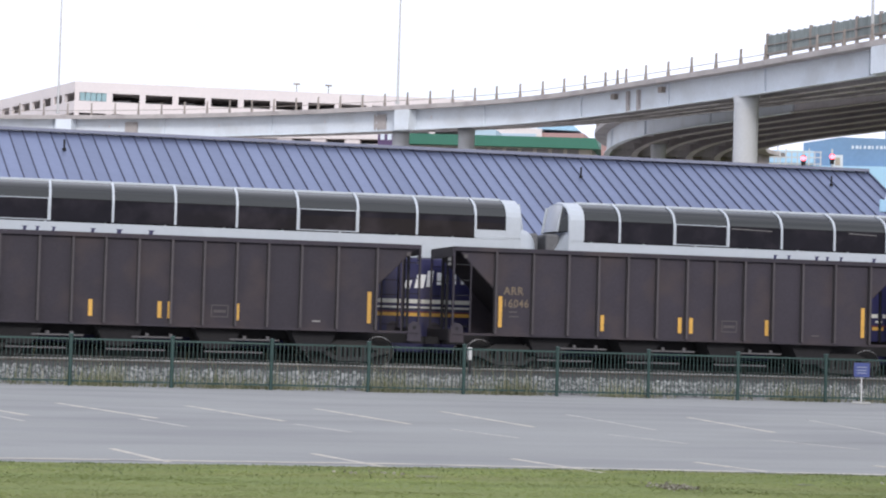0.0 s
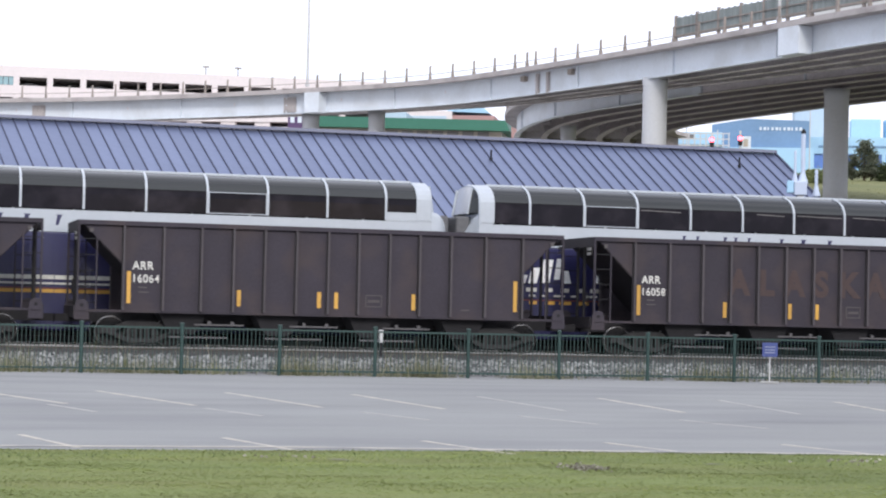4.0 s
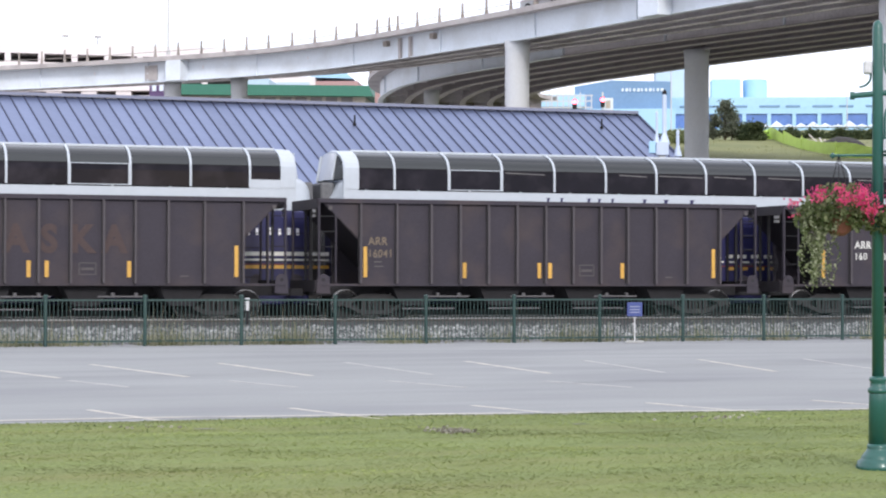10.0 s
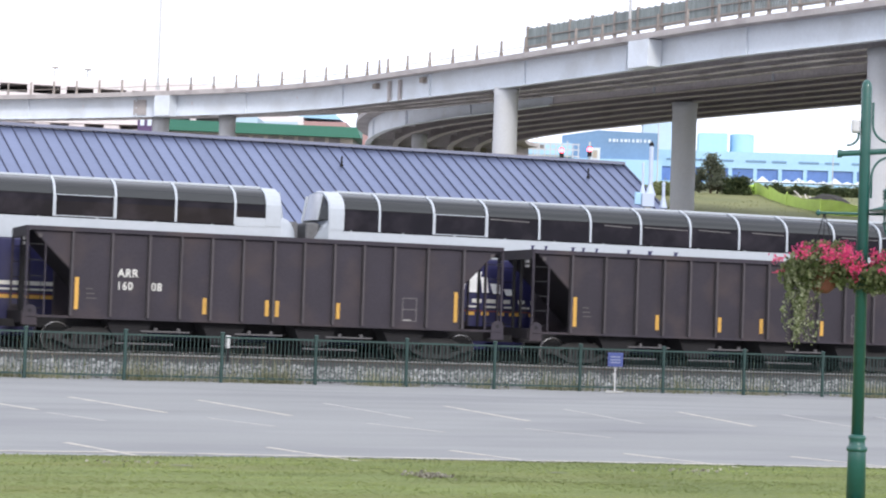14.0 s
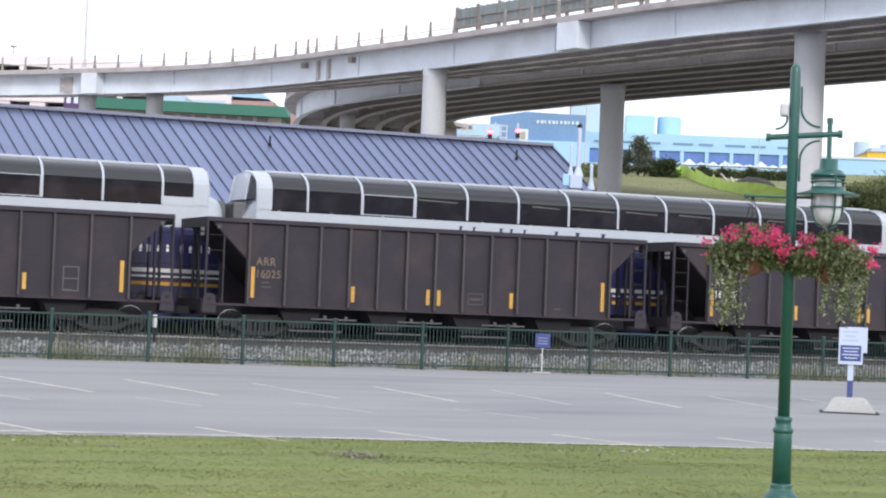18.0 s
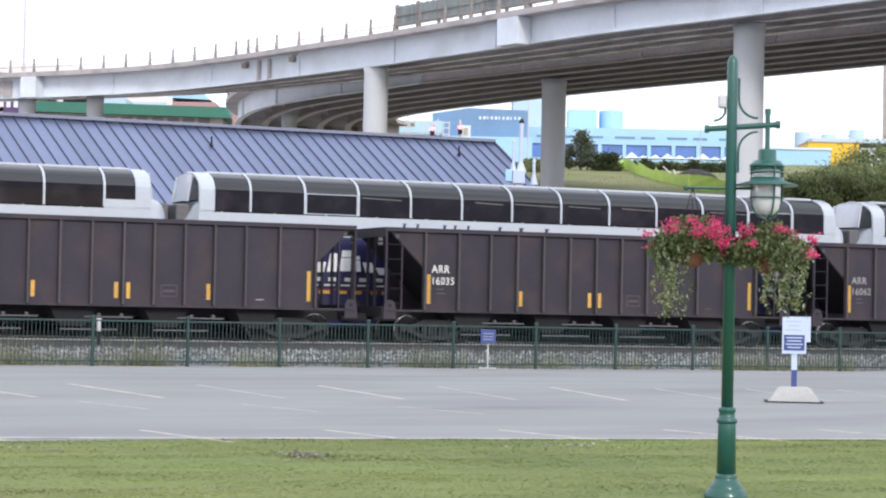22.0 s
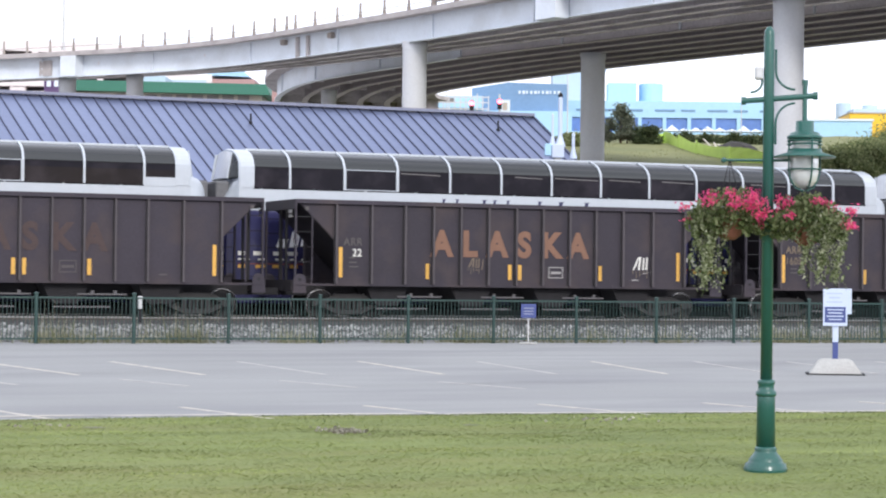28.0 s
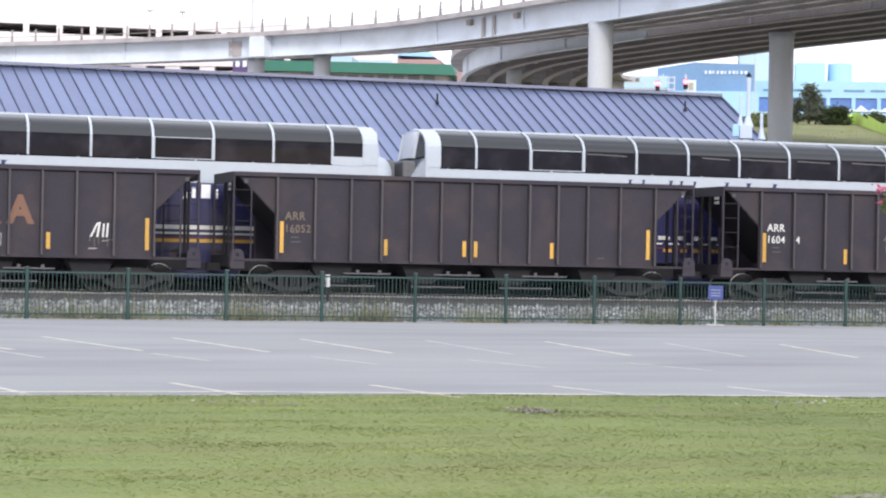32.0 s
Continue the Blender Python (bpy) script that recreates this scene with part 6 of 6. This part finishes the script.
for k, (x, d, h, w) in enumerate(((10.4, 165, 2.0, 1.5), (11.3, 165, 3.2, 2.3), (11.9, 166, 2.4, 1.8), (12.9, 165, 1.1, 1.2), (13.3, 163, 1.3, 1.3))):
    tree(x, d, h, w, 40 + k, SPRUCE if k < 3 else NEEDLE, k < 3)
for k, x in enumerate((17.2, 18.2, 19.2, 20.2, 21.2, 22.8, 23.7, 24.7, 25.7, 26.8, 28.0)):
    tree(x, 184 + (k % 3), 1.15 + 0.25 * (k % 2), 1.7, 60 + k, NEEDLE, False, None, "dark green clipped hedge bush")
for k, (x, d, h, w) in enumerate(((29.3, 168, 2.0, 3.2), (31.0, 170, 2.6, 3.4), (32.6, 167, 3.4, 3.4), (34.2, 168, 4.4, 3.8), (35.9, 169, 4.9, 4.0), (37.6, 166, 5.1, 4.2), (39.8, 168, 5.4, 4.4), (42, 166, 5.2, 4.4), (31.8, 160, 2.0, 3.2), (34.5, 158, 2.6, 3.4), (37.5, 158, 2.8, 3.6), (40.5, 158, 3.0, 3.6))):
    tree(x, d, h, w, 80 + k, FOLIAGE, False, 10.4 if d > 165 else 9.8)
for k, (x, d, h, w) in enumerate(((6.4, 160, 0.5, 1.2), (7.6, 161, 0.7, 1.4))):
    tree(x, d, h, w, 120 + k, FOLIAGE)
for k in range(9):
    tree(24.6 + 1.35 * k, 139 + 2 * (k % 2), 0.7 + 0.27 * k, 2.2, 140 + k, FOLIAGE)
for k in range(11):
    tree(20.5 + 1.5 * k, 128.5 + 1.5 * (k % 2), 0.9 + 0.16 * k, 2.3, 170 + k, FOLIAGE, False, None, "low dark green shrub at the foot of the hillside")
# heap of soil with pale pipes
bm = bmesh.new()
bmesh.ops.create_uvsphere(bm, u_segments=20, v_segments=10, radius=1.0)
for v in bm.verts:
    v.co = Vector((v.co.x * 1.7, v.co.y * 1.2, max(v.co.z, 0) * 0.85)) * (1 + 0.12 * noise.noise(v.co * 2.5))
heap = part("soil_mound", bm, DARKBED)
heap.location = site(18.9, 152, hill_z(18.9, 152) - 0.1)
tagged(heap, "dark heap of soil on the hillside", "heap")
pipes = thing("pale_pipes", "tangle of pale plastic pipes beside the soil heap", "pipes")
r = random.Random(8)
for k in range(7):
    a = site(16.4 + 0.45 * k, 155, hill_z(17, 155) + r.uniform(0, 0.3))
    bm = bmesh.new()
    tube(bm, a, a + Vector((r.uniform(-0.8, 0.8), 0.3, r.uniform(0.2, 0.7))), 0.05, 6)
    part("pipe", bm, PALE, pipes)


# ---- buildings ----
def block(name, label, parts_of):
    b = thing(name, label, "building", **FAR)
    for nm, rows, m in parts_of:
        for row in rows:
            part(nm, boxes(row), m, b)
    return b


# parking garage
g = site(-109.4, 300)
garage = thing("parking_garage", "pale multi-storey parking garage with dark openings", "building", at=(g.x, g.y, 0), turn=-23 + 19)
part("roof_slab", boxes((0, 62, 0, 48, 35.6, 35.9)), PALE, garage)
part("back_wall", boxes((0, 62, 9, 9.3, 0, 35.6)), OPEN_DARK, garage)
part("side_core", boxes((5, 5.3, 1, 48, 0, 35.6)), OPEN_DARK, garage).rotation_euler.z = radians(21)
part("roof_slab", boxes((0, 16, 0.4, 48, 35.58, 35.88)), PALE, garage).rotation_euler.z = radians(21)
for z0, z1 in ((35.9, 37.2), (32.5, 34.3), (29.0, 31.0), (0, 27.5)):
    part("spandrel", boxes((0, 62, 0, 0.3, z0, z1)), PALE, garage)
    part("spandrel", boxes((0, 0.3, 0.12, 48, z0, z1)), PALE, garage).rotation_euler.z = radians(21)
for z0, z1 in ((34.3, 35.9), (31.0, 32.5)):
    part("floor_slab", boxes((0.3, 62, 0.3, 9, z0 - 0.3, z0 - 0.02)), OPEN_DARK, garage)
    for k in range(13):
        x = 5.2 + 4.95 * k
        part("pier", boxes((x - 0.45, x + 0.45, 0.02, 0.5, z0, z1)), PALE, garage)
        if k % 2 == 0:
            part("parked_shape", soft_box(x + 1.0, x + 3.2, 3.5, 5.0, z0 - 0.01, z0 + 0.75, 0.2), CAR_PAINT, garage)
    part("pier", boxes((0, 0.7, 0.02, 0.5, z0, z1)), PALE, garage)
    for k in range(9):
        y = 5.0 + 5.0 * k
        part("pier", boxes((0.02, 0.5, y - 0.6, y + 0.6, z0, z1)), PALE, garage).rotation_euler.z = radians(21)
for k in range(5):
    part("pane", boxes((0.8 + 0.82 * k, 1.54 + 0.82 * k, 0.15, 0.22, 34.35, 35.85)), TEAL_PANE, garage)
for x in (34.0, 39.0):
    m = bmesh.new()
    tube(m, (x, 6, 35.9), (x, 6, 39.0), 0.08, 6)
    box(m, x - 0.5, x + 0.5, 5.7, 6.2, 38.95, 39.15)
    part("roof_lamp", m, POST_STEEL, garage)

# low pale building with a slotted wall, under the ramp
low = thing("low_building", "long low pale building with narrow dark openings", "building", **FAR)
part("wall", boxes((-95, -46.9, 240, 262, 0, 23.0)), PALE, low)
part("parapet", boxes((-95, -46.9, 239.8, 262, 23.55, 24.3)), PALE, low)
for k in range(12):
    part("pier", boxes((-95 + 4.1 * k, -93.2 + 4.1 * k, 240, 241, 23.0, 23.55)), PALE, low)
part("inner_wall", boxes((-95, -47, 244, 244.3, 23.0, 23.55)), OPEN_DARK, low)
psign = thing("purple_sign", "purple sign board with pale shapes", "sign", **FAR)
part("board", boxes((-46.8, -43.9, 224.5, 224.8, 21.2, 23.2)), PURPLE, psign)
part("pole", boxes((-45.5, -45.2, 224.8, 225.1, 0, 21.4)), POST_STEEL, psign)
for x in (-46.5, -45.7, -44.9):
    part("pale_shape", boxes((x, x + 0.45, 224.4, 224.5, 22.1, 22.9)), TENT, psign)

green = thing("green_roof_building", "tan building with a broad green metal roof edge", "building", **FAR)
part("wall", boxes((-46, -24.4, 236, 256, 0, 22.6)), TAN, green)
bm = prism(bmesh.new(), [(-46, 22.66), (-23.4, 22.35), (-23.9, 23.55), (-46, 23.86)], 234.8, 258)
part("roof", bm, ROOF_GREEN, green)
for k in range(12):
    part("window", boxes((-46.4 + 1.75 * k, -45.1 + 1.75 * k, 235.9, 236.02, 21.6, 22.35)), OPEN_DARK, green)
part("roof_unit", soft_box(-40, -36, 240, 246, 23.7, 24.9, 0.1), GREY_BLUE, green)
behind = block("white_building", "white and red-brown building behind the green roof", (
    ("wall", ((-42, -34.5, 270, 290, 0, 28.0),), PALE), ("window_band", ((-41.5, -35.2, 269.9, 270.02, 26.7, 27.3),), GREY_BLUE),
    ("wing", ((-34.5, -29.3, 271, 290, 0, 26.9),), PALE), ("eave", ((-34.8, -29.0, 270.6, 290, 26.9, 27.5),), BRICK)))
bm = prism(bmesh.new(), [(-35.2, 28.0), (-29.6, 27.8), (-30.6, 28.7), (-34.4, 28.9)], 270.5, 288)
part("roof", bm, SKY_BLUE, behind)
pole = thing("brick_chimney", "thin red-brown chimney behind the loop ramp", "chimney", **FAR)
part("shaft", boxes((-23.3, -22.7, 236, 236.6, 0, 23.6)), BRICK, pole)

# blue department building, tower, long sky blue hall
dark = thing("dark_blue_building", "deep blue flat-roofed building with a pale sign", "building", **FAR)
bm = prism(bmesh.new(), [(-0.8, 15), (11.6, 15), (11.6, 27.0), (3.9, 27.2), (-0.8, 26.4)], 268, 285)
part("wall", bm, DEEP_BLUE, dark)
for k in range(11):
    part("sign_bar", boxes((5.2 + 0.5 * k, 5.2 + 0.5 * k + (0.28, 0.36, 0.2)[k % 3], 267.9, 268.0, 25.75, 26.15)), TENT, dark)
part("canopy", boxes((-14, 0.5, 262, 276, 23.4, 24.9)), SKY_BLUE, dark)
# flat dark panel that paints the shaded recess under the canopy
part("canopy_opening", boxes((-6.2, -3.0, 261.9, 262.02, 24.0, 24.6)), OPEN_DARK, dark)
part("lower_wall", boxes((-14, 12, 266, 268, 14, 23.4)), SKY_BLUE, dark)
tower = block("grey_tower", "grey-blue square tower behind the blue hall", (("shaft", ((10.7, 18.2, 300, 308, 15, 32.1),), GREY_BLUE), ("cap", ((10.5, 18.4, 299.8, 308.2, 32.1, 32.4),), GREY_BLUE)))
hall = thing("sky_blue_hall", "long sky blue hall with blue panes", "building", **FAR)
part("wall", boxes((11.6, 41, 280, 310, 15, 21.9)), SKY_BLUE, hall)
part("upper_wall", boxes((11.6, 41, 279.9, 310, 23.8, 26.0)), SKY_BLUE, hall)
part("inner_wall", boxes((11.6, 41, 280.6, 281, 21.9, 23.8)), DEEP_BLUE, hall)
for k in range(9):
    x = 11.8 + 3.3 * k
    part("pane", boxes((x + 0.25, x + 3.05, 280.2, 280.3, 21.9, 23.8)), PANE_BLUE, hall)
    part("pilaster", boxes((x - 0.25, x + 0.25, 279.9, 280.6, 21.9, 23.8)), SKY_BLUE, hall)
for k in range(8):
    x = 13.2 + 3.5 * k
    part("slot", boxes((x, x + 1.9 + (k % 2) * 0.8, 279.82, 279.9, 24.62, 24.9)), DEEP_BLUE, hall)
part("roof_box", boxes((17.8, 21.7, 286, 290, 26.0, 29.0)), SKY_BLUE, hall)
rt = lathe([(1.65, 26.0), (1.65, 29.0), (1.5, 29.05)], 28, (23.8, 288))
part("round_tower", rt, SKY_BLUE, hall, smooth=False)
for k in range(10):
    x = 22.0 + 1.5 * k
    t = thing("tent", "white peaked event tent before the hall", "tent", "white tents", **FAR)
    bm = bmesh.new()
    apex = bm.verts.new((x + 0.9, 262.9, 21.15 + 0.30 * (k % 3 == 1) + 0.12 * (k % 2)))
    c = [bm.verts.new(p) for p in ((x, 262, 20.75), (x + 1.8, 262, 20.75), (x + 1.8, 264, 20.75), (x, 264, 20.75))]
    for i in range(4):
        bm.faces.new((c[i], c[(i + 1) % 4], apex))
    part("canopy", bm, TENT, t)
    for px in (x + 0.03, x + 1.77):
        part("leg", boxes((px - 0.03, px + 0.03, 262.0, 262.06, 19.2, 20.77)), TENT, t)
annex = block("pale_blue_annex", "low pale blue annex beside the trees", (("wall", ((44, 54.6, 290, 305, 14, 24.4),), SKY_BLUE), ("cornice", ((43.8, 54.8, 289.8, 305, 24.4, 24.7),), TENT)))
for k in range(5):
    part("window", boxes((46 + 1.9 * k, 47.3 + 1.9 * k, 289.9, 290.02, 20.8, 22.2)), TENT, annex)
yellow = block("yellow_building", "bright yellow flat-roofed building", (("wall", ((58.6, 66.6, 330, 345, 14, 28.75),), BRIGHT_YELLOW), ("cornice", ((58.5, 66.7, 329.8, 345, 28.75, 28.95),), TAN)))
wing = block("white_hall", "long pale hall beyond the yellow building", (("wall", ((66.8, 110, 335, 350, 14, 28.4),), TENT), ("roof", ((60, 110, 334.5, 351, 29.2, 29.9),), GREY_BLUE)))
for x, z in ((58.3, 31.3), (62.6, 31.0), (67.2, 31.8)):
    v = thing("roof_tank", "pale roof tank on the far hall", "tank", "roof tanks", **FAR)
    part("tank", lathe([(1.25, 28.5), (1.25, z - 0.1), (1.0, z)], 20, (x + 1.2, 341)), GREY_BLUE, v)
beige = thing("beige_tower", "tall beige tower block with window bands", "building", **FAR)
part("wall", boxes((93.7, 122, 420, 440, 14, 75)), BEIGE, beige)
for k in range(14):
    part("window_band", boxes((95, 121, 419.85, 420.02, 22 + 3.6 * k, 23.3 + 3.6 * k)), WALL_TAN, beige)

# ---- road rail, signals and masts between station and city ----
guard = thing("guard_rail", "pale steel railing along the upper road", "railing", **FAR)
for k in range(15):
    x = -7.5 + 0.62 * k
    part("post", boxes((x - 0.06, x + 0.06, 229.9, 230.05, 19.5, 22.0 + 0.3 * (k % 4 == 0))), MAST, guard)
for z in (20.6, 21.3, 21.9):
    part("rail", boxes((-7.6, 1.3, 229.85, 229.92, z - 0.06, z + 0.06)), MAST, guard)
part("road_edge", boxes((-14, 10, 230, 236, 15, 19.6)), SKY_BLUE, guard)
block("white_kiosk", "small white box beside the railing", (("body", ((2.5, 3.5, 226, 228, 15, 21.3),), TENT), ("opening", ((2.7, 3.2, 225.9, 226.02, 20.2, 21.0),), TAN)))
for x, z, tall in ((-0.6, 19.4, 1), (2.2, 19.6, 1)):
    s = thing("road_signal", "red road signal on a pale pole", "signal", "red road signals", **FAR)
    part("pole", boxes((x - 0.09, x + 0.09, 210.3, 210.5, 10, z + 0.9)), MAST, s)
    part("head", soft_box(x - 0.22, x + 0.22, 209.9, 210.3, z - 0.60, z + 0.42, 0.06), STEEL_DARK, s)
    lens = bmesh.new()
    tube(lens, (x, 209.84, z + 0.12), (x, 209.9, z + 0.11), 0.24, 14)
    part("lens", lens, SIGNAL_RED, s, "lit red lens")
for x, d, h in ((8.6, 200, 24.5), (-3.2, 215, 25.0), (14.5, 250, 28.5), (33.0, 262, 33.0)):
    m = bmesh.new()
    tube(m, (x, d, 8), (x, d, h), 0.09, 6, 0.05)
    ob = part("lamp_pole", m, MAST)
    ob.rotation_euler.z = radians(-23)
    tagged(ob, "thin pale lamp pole in the far street", "lamp pole", "far lamp poles")
for x, z1, r in ((3.3, 8.96, 0.086), (3.0, 8.14, 0.05), (3.82, 7.39, 0.064)):
    m = thing("signal_mast", "white railway signal mast beside the station", "mast", "white signal masts", **FAR)
    part("tube", lathe([(r, 0.2), (r, z1 - 0.08), (r * 0.6, z1)], 14, (x, 82.5)), SIGN_WHITE, m, smooth=False)
    part("cap", lathe([(r * 1.1, z1), (r * 1.1, z1 + 0.08), (r * 0.4, z1 + 0.17)], 12, (x, 82.5)), STEEL_DARK if x == 3.3 else SIGN_WHITE, m)
    zs = 6.52 if x > 3.5 else 7.0
    part("skirt", lathe([(r * 2.6, zs), (r * 1.7, zs + 0.23), (r, zs + 0.42)], 14, (x, 82.5)), SIGN_WHITE, m)
cabinet = thing("signal_cabinet", "white electrical cabinet on a stand", "cabinet", **FAR)
part("body", soft_box(2.96, 3.44, 81.9, 82.3, 6.52, 7.06, 0.03), SIGN_WHITE, cabinet)
part("side_box", soft_box(2.68, 2.94, 81.95, 82.25, 6.60, 7.08, 0.03), SKY_BLUE, cabinet, "pale blue side box")
part("stand", boxes((3.08, 3.32, 82.0, 82.2, 0.2, 6.52)), MAST, cabinet)


# ---- movement ----
def train_at(t):
    """How far the coal train has gone along the track at t seconds."""
    drift = np.interp(t, (0, 2, 5.5, 9, 13, 18, 24, 28, 29.5, 31, 32), (0.34, 0.12, 0.0, -0.06, -0.13, -0.19, -0.17, -0.06, 0.16, 0.37, 0.43))
    return -6.1096 * t + float(drift)


# seconds and metres along the lane
CAR_WAY = ((0, 3), (2, 8), (3.5, 16), (5.5, 45), (6, 53.7), (7.5, 77.6), (8, 85.4), (8.5, 94.1), (9, 103), (9.5, 112.5), (11, 139), (13, 165), (15, 182), (32, 186))
TRUCK_WAY = ((0, 25), (3.5, 50), (4.5, 66), (5.5, 77.6), (6, 81.4), (7, 89.2), (8, 97), (9, 106), (10.5, 118), (12, 126), (32, 127))


def motions():
    for t_s, lane, v in ((CAR_WAY, CAR_LANE, CAR), (TRUCK_WAY, TRUCK_LANE, TRUCK)):
        rows = []
        for k in range(65):
            p, h = station_on(lane, float(np.interp(k * 0.5, *zip(*t_s))))
            rows.append((k * 0.5, pose(*p, 0, 0, h)))
        walk(v, rows)
    times = [0.5 * k for k in range(65)]
    for n, car in enumerate(CARS):
        start = -0.164 + 16.086 * n + 6.04
        walk(car, [(t, pose(start + train_at(t), 63.6, RAIL_Z)) for t in times])
        for part_of in car.children:
            if part_of.name.startswith("wheelset"):
                x, y, z = part_of.location
                walk(part_of, [(k * 0.1, pose(x, y, z, 0, math.degrees((train_at(k * 0.1) - train_at(0)) / 0.457), 0)) for k in range(321)])


motions()
